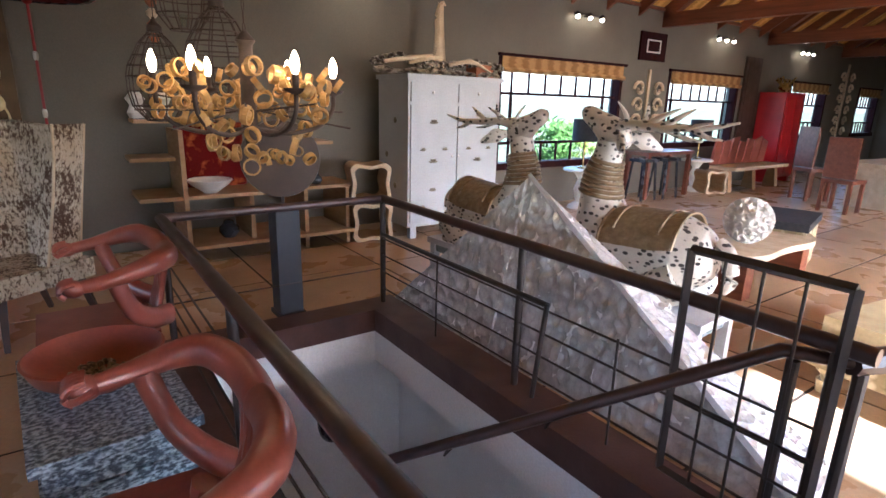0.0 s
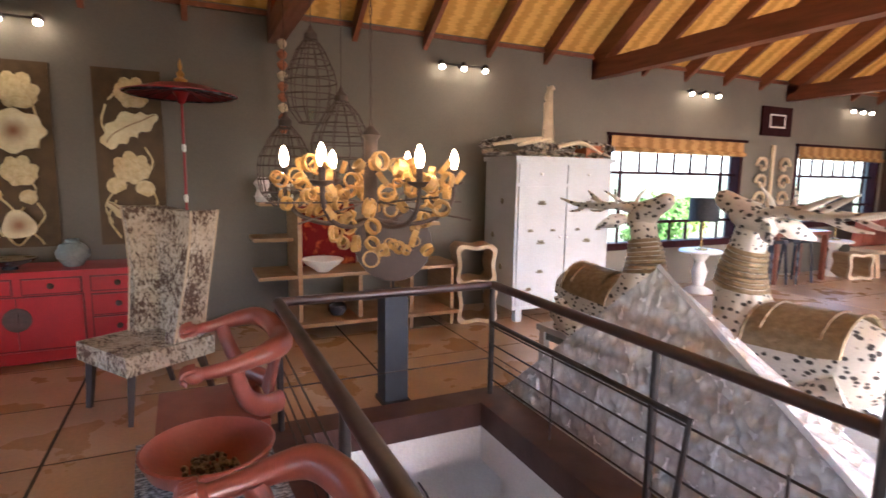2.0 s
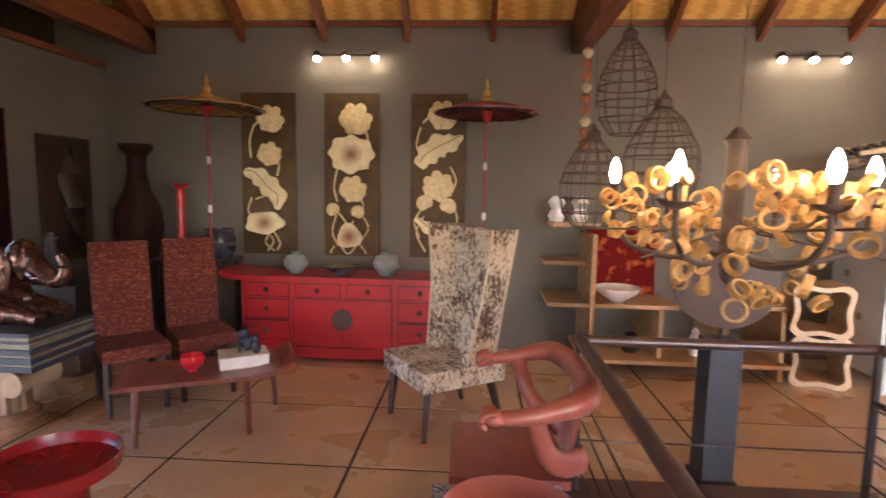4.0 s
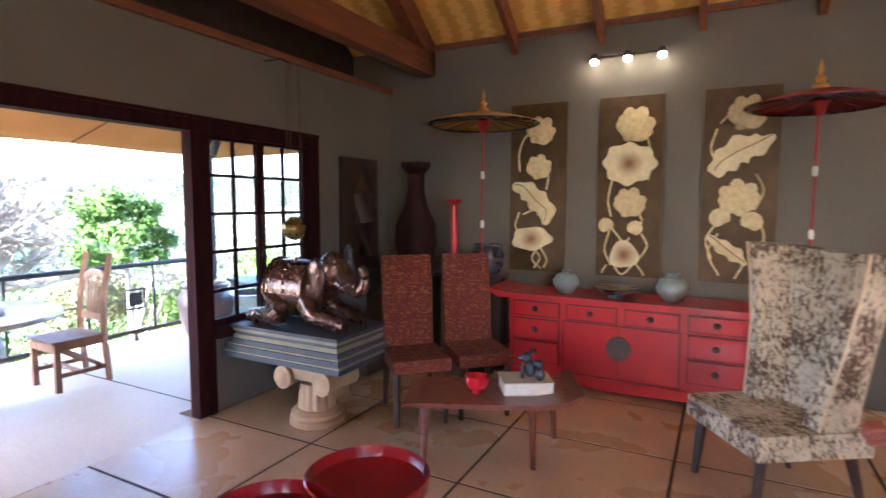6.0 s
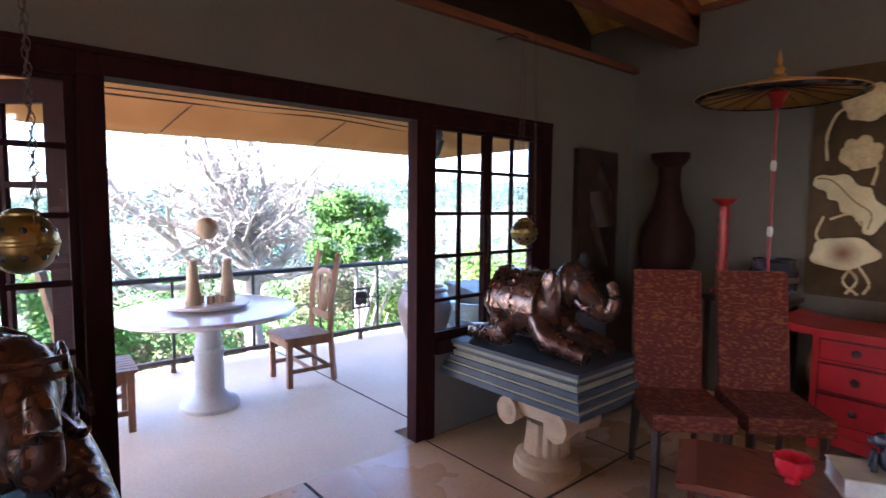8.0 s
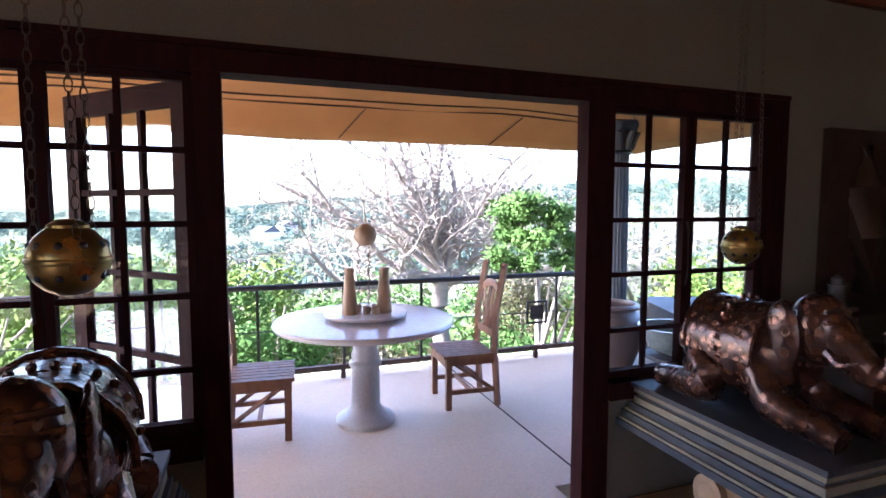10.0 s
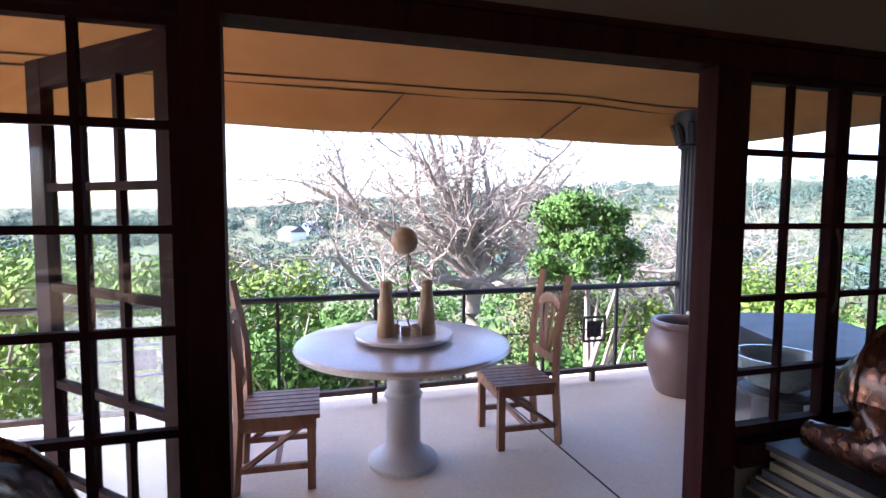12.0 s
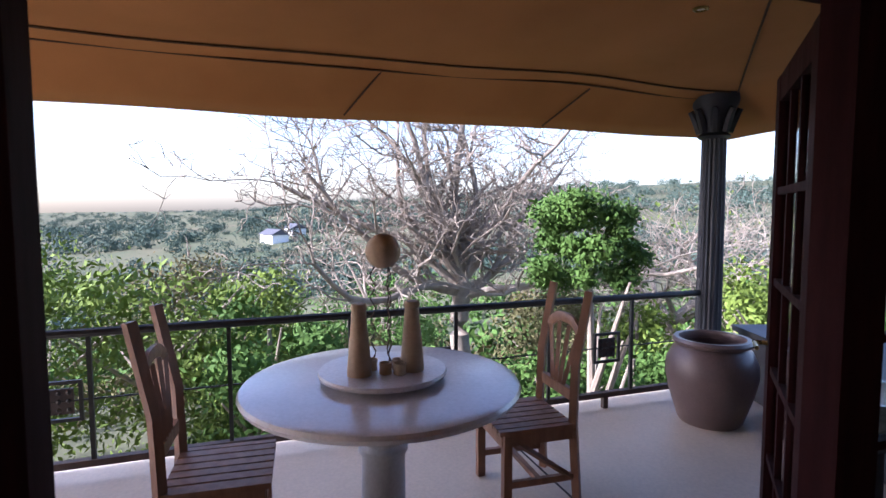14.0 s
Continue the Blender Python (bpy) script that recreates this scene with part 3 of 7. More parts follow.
for x, wob in ((-6.60, 0.02), (-6.40, 0.03), (-5.0, 0.012)):
    pts = [(x + wob * math.sin(y * 3.1), y, canopy_z(x) - 0.022 + 0.012 * math.sin(y * 2.1 + x) + 0.016 * noise.noise((x * 1.3, y * 0.9, 3.0))) for y in [-3.25 + 0.25 * k for k in range(37)]]
    part("seam", tube(B(), pts, 0.007, 6), M["seam"], canopy, "dark piped seam")
for y in (0.2, 3.0, 4.6):
    pts = [(x, y + (x + 6.6) * 0.5, canopy_z(x) - 0.024) for x in (-6.62, -6.8, -7.0)]
    part("seam", tube(B(), pts, 0.007, 6), M["seam"], canopy, "dark piped seam")
for y0, y1, x0, x1 in ((4.1, 5.8, -4.6, -6.4),):
    part("seam", tube(B(), [(x0 + (x1 - x0) * k / 12, y0 + (y1 - y0) * k / 12, canopy_z(x0 + (x1 - x0) * k / 12) - 0.03) for k in range(13)], 0.007, 6), M["seam"], canopy, "dark piped seam")
for x, y in ((-5.27, 4.32), (-5.5, 2.75), (-5.5, 1.15)):
    d = thing("downlight", Matrix.Translation((x, y, canopy_z(x) - 0.02)), "small brass downlight set in the canvas", "downlight", "canopy lights")
    part("ring", lathe(B(), ((0.038, 0), (0.038, -0.008), (0.028, -0.012), (0.028, 0)), 20, caps=False), M["brass"], d, smooth=True)
    part("lamp", lathe(B(), ((0.027, -0.002), (0.018, -0.006), (0.004, -0.008)), 16), M["ceramic"], d)


def fluted(bm, r, z0, z1, n=18, m=None):
    k = n * 4
    ring = lambda z, t: [bm.verts.new(((r * t - 0.045 * r * (1 - math.cos(2 * math.pi * i / 4))) * math.cos(2 * math.pi * i / k), (r * t - 0.045 * r * (1 - math.cos(2 * math.pi * i / 4))) * math.sin(2 * math.pi * i / k), z)) for i in range(k)]
    a, b = ring(z0, 1.0), ring(z1, 0.9)
    for i in range(k):
        bm.faces.new((a[i], a[(i + 1) % k], b[(i + 1) % k], b[i]))
    bm.faces.new(a[::-1]), bm.faces.new(b)
    if m is not None:
        bmesh.ops.transform(bm, matrix=m, verts=a + b)
    return bm


col = thing("column", Matrix.Translation((-6.6, 5.78, -0.006)), "black fluted cast column with a flared capital", "column")
part("base", lathe(B(), ((0.17, 0), (0.17, 0.12), (0.14, 0.16), (0.15, 0.2), (0.12, 0.24)), 24), M["navy"], col, smooth=True)
part("shaft", fluted(B(), 0.105, 0.24, 2.15), M["navy"], col)
part("capital", lathe(B(), ((0.105, 2.15), (0.13, 2.17), (0.10, 2.2), (0.115, 2.3), (0.17, 2.42), (0.18, 2.45), (0.18, 2.52), (0.13, 2.53)), 16), M["navy"], col, smooth=True)
for k in range(8):
    a = k * math.pi / 4
    part("acanthus", tube(B(), [(r * math.cos(a), r * math.sin(a), z) for r, z in ((0.11, 2.2), (0.14, 2.3), (0.18, 2.38), (0.2, 2.37))], [0.03, 0.035, 0.025, 0.01], 6), M["navy"], col)

# terrace railing
rail = thing("terrace_railing", Matrix.Translation((XRAIL, 0, 0)), "dark green iron terrace railing with square motifs", "railing")
part("handrail", tube(B(), ((0, -5, 0.87), (0, 5.70, 0.87)), 0.026, 8), M["green_iron"], rail, smooth=True)
part("bottom_rail", box(B(), -0.025, 0.025, -5, 5.70, 0.085, 0.125), M["rust"], rail)
part("middle_bar", tube(B(), ((0, -5, 0.48), (0, 5.70, 0.48)), 0.006, 6), M["green_iron"], rail)
for k in range(-6, 8):
    y = 0.75 * k + 0.51
    if y < 5.6:
        part("post", box(B(), -0.012, 0.012, y - 0.012, y + 0.012, 0.125, 0.86), M["green_iron"], rail)
    yf = 2.02 * k + 0.73
    if -4 < yf < 5.6:
        part("foot", box(B(), -0.02, 0.02, yf - 0.02, yf + 0.02, -0.006, 0.085), M["rust"], rail)
for y in (-0.7, 1.1, 3.35, 4.78):
    bm = B()
    for a, b in ((-0.12, -0.10), (0.10, 0.12)):
        box(bm, -0.01, 0.01, y + a, y + b, 0.36, 0.60)
    box(bm, -0.01, 0.01, y - 0.10, y + 0.10, 0.36, 0.38), box(bm, -0.01, 0.01, y - 0.10, y + 0.10, 0.58, 0.60)
    part("square_frame", bm, M["green_iron"], rail)
    plate = part("motif", box(B(), -0.004, 0.004, y - 0.075, y + 0.075, 0.405, 0.555), M["black_iron"], rail, "square iron plate with raised studs")
    for q in range(9):
        part("stud", ball(B(), (0.004, y - 0.05 + 0.05 * (q % 3), 0.43 + 0.05 * (q // 3)), 0.014, 0.5, 1, 1, 10, 6), M["green_iron"], plate, smooth=True)
    for sgn in (-1, 1):
        part("link", tube(B(), ((0, y + sgn * 0.075, 0.48), (0, y + sgn * 0.10, 0.48)), 0.005, 5), M["green_iron"], rail)


def land(x, y):
    """Height of the ground: a slope below the terrace, a valley, hills beyond."""
    d = max(0.0, -x - 7.2)
    near = -3.3 - 0.10 * d
    if x > -7:
        near = -3.3
    r = math.hypot(x, y)
    t = min(1.0, max(0.0, (d - 15) / 90))
    z = near * (1 - t) + (-16.0) * t
    far = min(1.0, max(0.0, (r - 130) / 450)) if d > 5 else 0.0
    right = min(1.0, max(0.0, (y / max(8.0, d) + 0.25) / 0.9))
    hills = far * (5.0 + 29.0 * right + 5.0 * noise.noise((x * 0.004, y * 0.004, 1.0))) + 1.5 * min(1, d / 40) * noise.noise((x * 0.02, y * 0.02, 7.0))
    t2 = min(1.0, max(0.0, (d - 25) / 60))
    return z + hills + t2 * right * 9.0


bm = B()
rings, segs = 70, 96
prev = None
for i in range(rings + 1):
    r = 0.5 * (1.135 ** i) if i else 0.2
    cur = []
    for k in range(segs):
        a = 2 * math.pi * k / segs
        x, y = r * math.cos(a) - 9, r * math.sin(a) + 2
        cur.append(bm.verts.new((x, y, land(x, y))))
    if prev:
        for k in range(segs):
            bm.faces.new((prev[k], prev[(k + 1) % segs], cur[(k + 1) % segs], cur[k]))
    else:
        bm.faces.new(cur)
    prev = cur
structure("ground", bm, M["ground"], "dry grassy valley slope with scrub", True, "ground")
structure("wall_foundation", box(B(), DX0 + 0.15, XE, YS, YN, -3.6, -3.1), M["grey"], "grey foundation under the upper floor")


def leaf_cloud(name, material, parent, blobs, size, per, seed, flat=0.6):
    """Many small leaves scattered in uneven lobes; blobs: (x, y, z, rx, ry, rz)."""
    rnd = np.random.RandomState(seed)
    V = []
    for bx, by, bz, rx, ry, rz in blobs:
        n = int(per)
        d = rnd.normal(size=(n, 3))
        d /= np.linalg.norm(d, axis=1)[:, None]
        rr = rnd.uniform(0.25, 1.0, n) ** 0.5 * (1 + 0.18 * rnd.normal(size=n))
        c = d * rr[:, None] * np.array((rx, ry, rz)) + np.array((bx, by, bz))
        u = rnd.normal(size=(n, 3))
        u /= np.linalg.norm(u, axis=1)[:, None]
        w = np.cross(u, d)
        w /= np.linalg.norm(w, axis=1)[:, None] + 1e-6
        s = size * rnd.uniform(0.6, 1.4, n)[:, None]
        V.append(np.stack([c - u * s, c + w * s * 0.42, c + u * s, c - w * s * 0.42], 1))
    V = np.concatenate(V).reshape(-1, 3)
    n = len(V) // 4
    me = bpy.data.meshes.new(name)
    me.from_pydata(V.tolist(), [], [(4 * i, 4 * i + 1, 4 * i + 2, 4 * i + 3) for i in range(n)])
    me.materials.append(material)
    ob = new(name, me)
    if parent:
        ob.parent = parent
    return ob


def branches(bm, p, d, length, r, depth, rnd, spread=0.55, lift=0.12, tips=None):
    n = 4 if depth > 1 else 3
    pts, rad, q, dd = [p.copy()], [r], p.copy(), d.copy()
    for k in range(n):
        dd = (dd + Vector((rnd.gauss(0, 0.16), rnd.gauss(0, 0.16), rnd.gauss(0, 0.12) + lift * 0.4))).normalized()
        q = q + dd * length / n
        pts.append(q.copy()), rad.append(r * (1 - 0.42 * (k + 1) / n))
    tube(bm, pts, rad, 6 if r > 0.03 else (4 if r > 0.012 else 3), caps=False)
    if depth == 0:
        if tips is not None:
            tips.append(q.copy())
        return
    for k in range(3 if depth > 2 else 4):
        i = rnd.choice((n - 2, n - 1, n)) if k else n
        a = Vector((rnd.gauss(0, 1), rnd.gauss(0, 1), rnd.gauss(0, 0.6))).normalized()
        nd = (dd * (1 - spread) + a * spread * 1.25 + Vector((0, 0, lift))).normalized()
        branches(bm, pts[i], nd, length * rnd.uniform(0.62, 0.86), rad[i] * rnd.uniform(0.55, 0.75), depth - 1, rnd, spread, lift, tips)


def bare_tree(x, y, height, seed, label, depth=5, r=0.2, lean=(0, 0), leaves=0.0):
    rnd = random.Random(seed)
    z = land(x, y)
    t = thing("tree", Matrix.Translation((x, y, z)), label, "tree")
    bm = B()
    fork = height * 0.40
    tube(bm, ((0, 0, -0.3), (0.05, 0, fork * 0.5), (lean[0] * 0.3, lean[1] * 0.3, fork)), [r * 1.3, r * 1.05, r * 0.95], 10)
    part("trunk", bm, M["bark"], t, smooth=True)
    tips = []
    bm = B()
    for k in range(7):
        a = 2 * math.pi * k / 7 + rnd.uniform(-0.4, 0.4)
        out = rnd.uniform(0.7, 1.5)
        d = Vector((math.cos(a) * out + lean[0], math.sin(a) * out + lean[1], rnd.uniform(0.55, 1.1))).normalized()
        branches(bm, Vector((lean[0] * 0.3, lean[1] * 0.3, fork - rnd.uniform(0, 0.35))), d, height * 0.225, r * 0.60, depth - 1, rnd, 0.55, 0.06, tips)
    part("branchwork", bm, M["bark"], t, smooth=True)
    if leaves:
        sel = [p for p in tips if rnd.random() < leaves]
        ob = leaf_cloud("leaves", M["leaf_light"], t, [(p.x, p.y, p.z, 0.22, 0.22, 0.16) for p in sel], 0.05, 10, seed)
    return t


def spread_tree(x, y, seed, label, r):
    """A bare tree that forks low into long wavy limbs with dense twigs."""
    rnd = random.Random(seed)
    z = land(x, y)
    t = thing("tree", Matrix.Translation((x, y, z)), label, "tree")
    fork = 0.05 - z
    part("trunk", tube(B(), curve_pts(((0, 0, -0.3), (0.08, 0.05, fork * 0.4), (-0.05, -0.05, fork * 0.75), (0, 0, fork + 0.1)), 4), lerp_list([r * 1.5, r * 1.15, r * 1.0, r * 0.9], 4), 12), M["bark"], t, smooth=True)
    kids = {3: 11, 2: 8, 1: 4}

    def grow(bm, p, d, length, rad0, level):
        n = 8 if level == 3 else (5 if level == 2 else 4)
        pts, rad, q, dd = [p.copy()], [rad0], p.copy(), d.copy()
        for k in range(n):
            w = 0.18 if level == 3 else 0.30
            dd = (dd + Vector((rnd.gauss(0, w), rnd.gauss(0, w), rnd.gauss(0.03, w)))).normalized()
            q = q + dd * length / n
            pts.append(q.copy()), rad.append(max(0.0065, rad0 * (1 - 0.62 * (k + 1) / n)))
        tube(bm, pts, rad, (8, 6, 4, 3)[3 - level], caps=False)
        if level:
            for k in range(kids[level]):
                i = rnd.randint(1, n) if k else n
                a = Vector((rnd.gauss(0, 1), rnd.gauss(0, 1), rnd.gauss(0.25, 0.7))).normalized()
                base = (pts[i] - pts[i - 1]).normalized()
                grow(bm, pts[i], (base * 0.62 + a * 0.75).normalized(), length * rnd.uniform(0.32, 0.5), max(0.0095, rad[i] * rnd.uniform(0.42, 0.6)), level - 1)

    for k in range(15):
        side = -1 + 2 * k / 14 + rnd.uniform(-0.08, 0.08)
        d = Vector((rnd.uniform(-0.55, 0.55), side * 1.15, 0.95 - 0.62 * abs(side) + rnd.uniform(-0.1, 0.15))).normalized()
        bm = B()
        grow(bm, Vector((0, 0, fork + rnd.uniform(-0.35, 0.1))), d, rnd.uniform(3.6, 4.5), r * (0.80 if k == 7 else rnd.uniform(0.34, 0.55)), 3)
        part("limb", bm, M["bark"], t, smooth=True)
    return t


def leafy_tree(x, y, height, radius, seed, material, label, size=0.09, per=330, low=0.25, lobes=13, lobe=(0.32, 0.5)):
    rnd = random.Random(seed)
    z = land(x, y)
    t = thing("tree", Matrix.Translation((x, y, z)), label, "tree")
    bm = B()
    tube(bm, ((0, 0, -0.2), (0.06, 0.03, height * 0.35), (0, 0, height * 0.8)), [0.12, 0.08, 0.03], 8)
    for k in range(6):
        a = rnd.uniform(0, 6.28)
        h = height * rnd.uniform(0.3, 0.6)
        tube(bm, ((0.04, 0.02, h), (radius * 0.4 * math.cos(a), radius * 0.4 * math.sin(a), h + height * 0.12), (radius * 0.75 * math.cos(a), radius * 0.75 * math.sin(a), h + height * 0.25)), [0.045, 0.03, 0.012], 6)
    part("trunk", bm, M["bark"], t, smooth=True)
    blobs = []
    for k in range(lobes):
        a, e = rnd.uniform(0, 6.28), rnd.uniform(0.15, 0.85)
        rr = radius * rnd.uniform(0.25, 0.72)
        s = radius * rnd.uniform(*lobe)
        blobs.append((rr * math.cos(a), rr * math.sin(a), height * (low + (1 - low) * e) - s * 0.3, s, s, s * 0.75))
    leaf_cloud("crown", material, t, blobs, size, per, seed)
    return t


spread_tree(-13.0, 6.0, 11, "leafless spreading tree with pale bark below the terrace", 0.19)
bare_tree(-13.5, 11.6, 7.2, 9, "pale leafless tree beside the wood", 5, 0.15, (-0.1, 0.15), 0.06)
bare_tree(-16.0, 15.0, 8.0, 12, "pale leafless tree on the slope", 5, 0.14, (0.1, 0.1), 0.03)
leafy_tree(-8.05, 5.60, 5.28, 0.80, 3, M["leaf"], "bushy green tree with a rounded crown", 0.034, 430, 0.76, 30, (0.16, 0.34))
for x, y, h, r, s, mm in ((-12.5, 0.6, 4.7, 1.8, 21, "leaf_light"), (-11.3, 2.3, 3.9, 1.3, 22, "leaf"), (-13.5, -1.3, 5.0, 2.0, 23, "leaf_light"), (-10.8, -1.6, 4.4, 1.7, 24, "leaf_light"), (-13.8, 1.9, 4.4, 1.6, 40, "leaf_light"),
                          (-15.0, 3.2, 4.0, 1.8, 25, "scrub"), (-12.0, 9.4, 4.0, 1.5, 26, "leaf_light"), (-10.8, 8.4, 3.2, 1.2, 27, "leaf"), (-14.5, 8.8, 4.2, 1.8, 28, "scrub"),
                          (-9.8, 3.2, 2.5, 1.2, 29, "leaf"), (-10.2, 4.6, 2.8, 1.2, 30, "scrub"), (-10.5, 6.6, 3.2, 1.1, 31, "leaf"), (-18.0, 0.0, 4.5, 2.2, 32, "scrub"), (-19, 6.0, 4.6, 2.4, 33, "leaf"),
                          (-11.0, 12.0, 4.6, 1.8, 34, "leaf_light"), (-9.6, 10.5, 4.2, 1.5, 35, "leaf_light"), (-16.5, -4.5, 5.0, 2.3, 36, "leaf")):
    leafy_tree(x, y, h * (1.12 if y < 2.5 else 1.0), r, s, M[mm], {"leaf": "green leafy tree on the slope", "leaf_light": "yellow-green leafy tree on the slope", "scrub": "dry olive scrub tree on the slope"}[mm], 0.062, 430)
# woods of the valley and the hills; the hill ones carry haze in their colour
rnd = np.random.RandomState(4)
for name, material, dmin, dmax, n, s0 in (("valley_scrub", M["scrub"], 14, 70, 300, 1.2), ("valley_trees", M["leaf"], 20, 140, 330, 2.0), ("hill_woods", M["hazed_wood"], 70, 900, 1100, 4.0), ("hill_trees", M["hazed_wood"], 220, 2600, 2000, 6.5)):
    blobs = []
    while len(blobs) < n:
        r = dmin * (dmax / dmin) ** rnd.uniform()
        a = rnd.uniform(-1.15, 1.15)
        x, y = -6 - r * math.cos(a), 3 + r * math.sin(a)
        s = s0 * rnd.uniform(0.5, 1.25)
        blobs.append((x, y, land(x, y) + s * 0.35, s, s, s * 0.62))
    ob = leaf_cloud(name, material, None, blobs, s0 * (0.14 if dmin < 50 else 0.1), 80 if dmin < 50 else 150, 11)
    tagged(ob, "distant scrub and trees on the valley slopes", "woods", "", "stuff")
for x, y, w in ((-210, 7, 6), (-235, 16, 4)):
    h = thing("house", pose(x, y, land(x, y), 0, 0, 20), "far pale house on the hillside", "house")
    part("wall", box(B(), -w, w, -3, 3, -1, 3), M["plaster"], h)
    part("roof", prism(B(), ((-3.6, 0), (3.6, 0), (0, 2)), 2 * w + 1, pose(-w - 0.5, 0, 3, 90, 0, 90)), M["grey"], h)
# garden outside the north windows
for k, x in enumerate((5.0, 6.6, 8.2, 9.8, 11.2, 13.0, 15.0, 17.5)):
    leafy_tree(x, 14.5 + (k % 3) * 1.5, 4.6, 1.4, 60 + k, M["leaf_light" if k % 2 else "leaf"], "leafy garden tree outside the windows", 0.11, 150, 0.35)

# terrace furniture
tab = thing("round_table", Matrix.Translation((-5.54, 2.745, -0.006)) @ Matrix.Diagonal((0.985, 0.985, 1.025, 1)), "white marble pedestal table on the terrace", "table")
part("tabletop", lathe(B(), ((0.02, 0.70), (0.60, 0.70), (0.655, 0.715), (0.665, 0.735), (0.655, 0.75), (0.62, 0.757), (0.02, 0.757)), 56), M["marble"], tab, smooth=True)
part("pedestal", lathe(B(), ((0.215, 0), (0.22, 0.03), (0.205, 0.05), (0.15, 0.07), (0.125, 0.10), (0.108, 0.13), (0.105, 0.40), (0.12, 0.42), (0.12, 0.44), (0.10, 0.46), (0.105, 0.50), (0.09, 0.53), (0.10, 0.66), (0.13, 0.70)), 32), M["white_paint"], tab, smooth=True)
ls = thing("lazy_susan", Matrix.Translation((-5.55, 2.75, 0.770)), "pale stone turntable on the round table", "turntable")
part("disc", lathe(B(), ((0.06, 0), (0.06, 0.02), (0.30, 0.022), (0.305, 0.035), (0.30, 0.046), (0.02, 0.046)), 40), M["marble"], ls, smooth=True)
for dx, dy in ((0.07, -0.125), (0.07, 0.125)):
    g = thing("grinder", Matrix.Translation((-5.55 + dx, 2.75 + dy, 0.816)), "tall tapered pale wooden grinder", "grinder", "condiments")
    part("body", lathe(B(), ((0.056, 0), (0.056, 0.02), (0.047, 0.14), (0.037, 0.24), (0.033, 0.295)), 20), M["clay"], g, smooth=True)
    part("cap", lathe(B(), ((0.035, 0.297), (0.038, 0.315), (0.033, 0.328), (0.026, 0.33)), 20), M["clay"], g, smooth=True)
orn = thing("ball_ornament", Matrix.Translation((-5.55, 2.755, 0.816)), "carved ball held on three wavy wires", "ornament")
part("ball", ball(B(), (0, 0, 0.56), 0.083, seg=22, rings=14), M["clay"], orn, smooth=True)
for k in range(3):
    a = 2 * math.pi * k / 3 + 0.4
    pts = [((0.05 + 0.012 * math.sin(z * 60)) * math.cos(a), (0.05 + 0.012 * math.sin(z * 60)) * math.sin(a), z) for z in [0.5 * i / 24 for i in range(25)]]
    part("wire", tube(B(), pts, 0.004, 6), M["rust"], orn, smooth=True)
for dx, dy in ((0.10, -0.01), (0.06, 0.06), (0.13, 0.05), (0.02, -0.06)):
    p = solo("small_pot", lathe(B(), ((0.02, 0), (0.03, 0.005), (0.027, 0.03), (0.031, 0.055), (0.026, 0.055), (0.022, 0.02)), 14), M["clay"], Matrix.Translation((-5.55 + dx, 2.75 + dy, 0.816)), "little pale wooden spice pot", "pot", "condiments", smooth=True)


def terrace_chair(m):
    """Slatted teak chair; front is +x, the back stands at x = 0."""
    c = thing("terrace_chair", m, "weathered teak chair with a fanned slat back", "chair", "terrace chairs")
    w = 0.44
    for y in (0.02, w - 0.02):
        part("back_leg", tube(B(), ((-0.03, y, 0), (0, y, 0.43), (-0.01, y, 0.75), (-0.085, y, 1.14)), 0.029, 4, up=(0, 1, 0)), M["teak"], c)
        part("front_leg", box(B(), 0.36, 0.405, y - 0.022, y + 0.022, 0, 0.41), M["teak"], c, bevel=0.003)
        part("side_stretcher", box(B(), 0.0, 0.36, y - 0.013, y + 0.013, 0.12, 0.155), M["teak"], c)
        part("side_rail", box(B(), 0.0, 0.40, y - 0.014, y + 0.014, 0.35, 0.41), M["teak"], c)
        part("brace", tube(B(), ((0.02, y, 0.14), (0.34, y, 0.37)), 0.017, 4), M["teak"], c)
    part("front_rail", box(B(), 0.385, 0.41, 0.02, w - 0.02, 0.34, 0.405), M["teak"], c)
    part("cross_stretcher", box(B(), 0.18, 0.21, 0.02, w - 0.02, 0.125, 0.15), M["teak"], c)
    part("seat_slat", box(B(), 0.0, 0.43, -0.005, 0.06, 0.41, 0.435), M["teak"], c)
    for k in range(1, 6):
        y = 0.075 + 0.0675 * (k - 1)
        part("seat_slat", box(B(), 0.0, 0.43, y, y + 0.054, 0.412, 0.435), M["teak"], c, bevel=0.003)
    part("seat_slat", box(B(), 0.0, 0.43, w - 0.03, w + 0.005, 0.412, 0.435), M["teak"], c)
    part("lower_back_rail", box(B(), -0.03, 0.0, 0.04, w - 0.04, 0.54, 0.60), M["teak"], c)
    pts = curve_pts(((-0.05, 0.04, 0.90), (-0.055, w * 0.3, 0.955), (-0.055, w * 0.5, 0.965), (-0.055, w * 0.7, 0.955), (-0.05, w - 0.04, 0.90)), 4)
    part("top_rail", tube(B(), pts, 0.032, 6, 0.55), M["teak"], c, smooth=True)
    for k in range(4):
        a = -0.5 + k / 3
        part("back_slat", tube(B(), ((-0.012, w / 2 + a * 0.12, 0.59), (-0.03, w / 2 + a * 0.22, 0.76), (-0.05, w / 2 + a * 0.33, 0.93)), 0.0145, 4, 1.25, up=(1, 0, 0)), M["teak"], c)
    return c


c1 = terrace_chair(pose(-5.93, 3.80, -0.006, 0, 0, -93))
copy_thing(c1, pose(-5.40, 1.80, -0.006, 0, 0, 90 - 4))


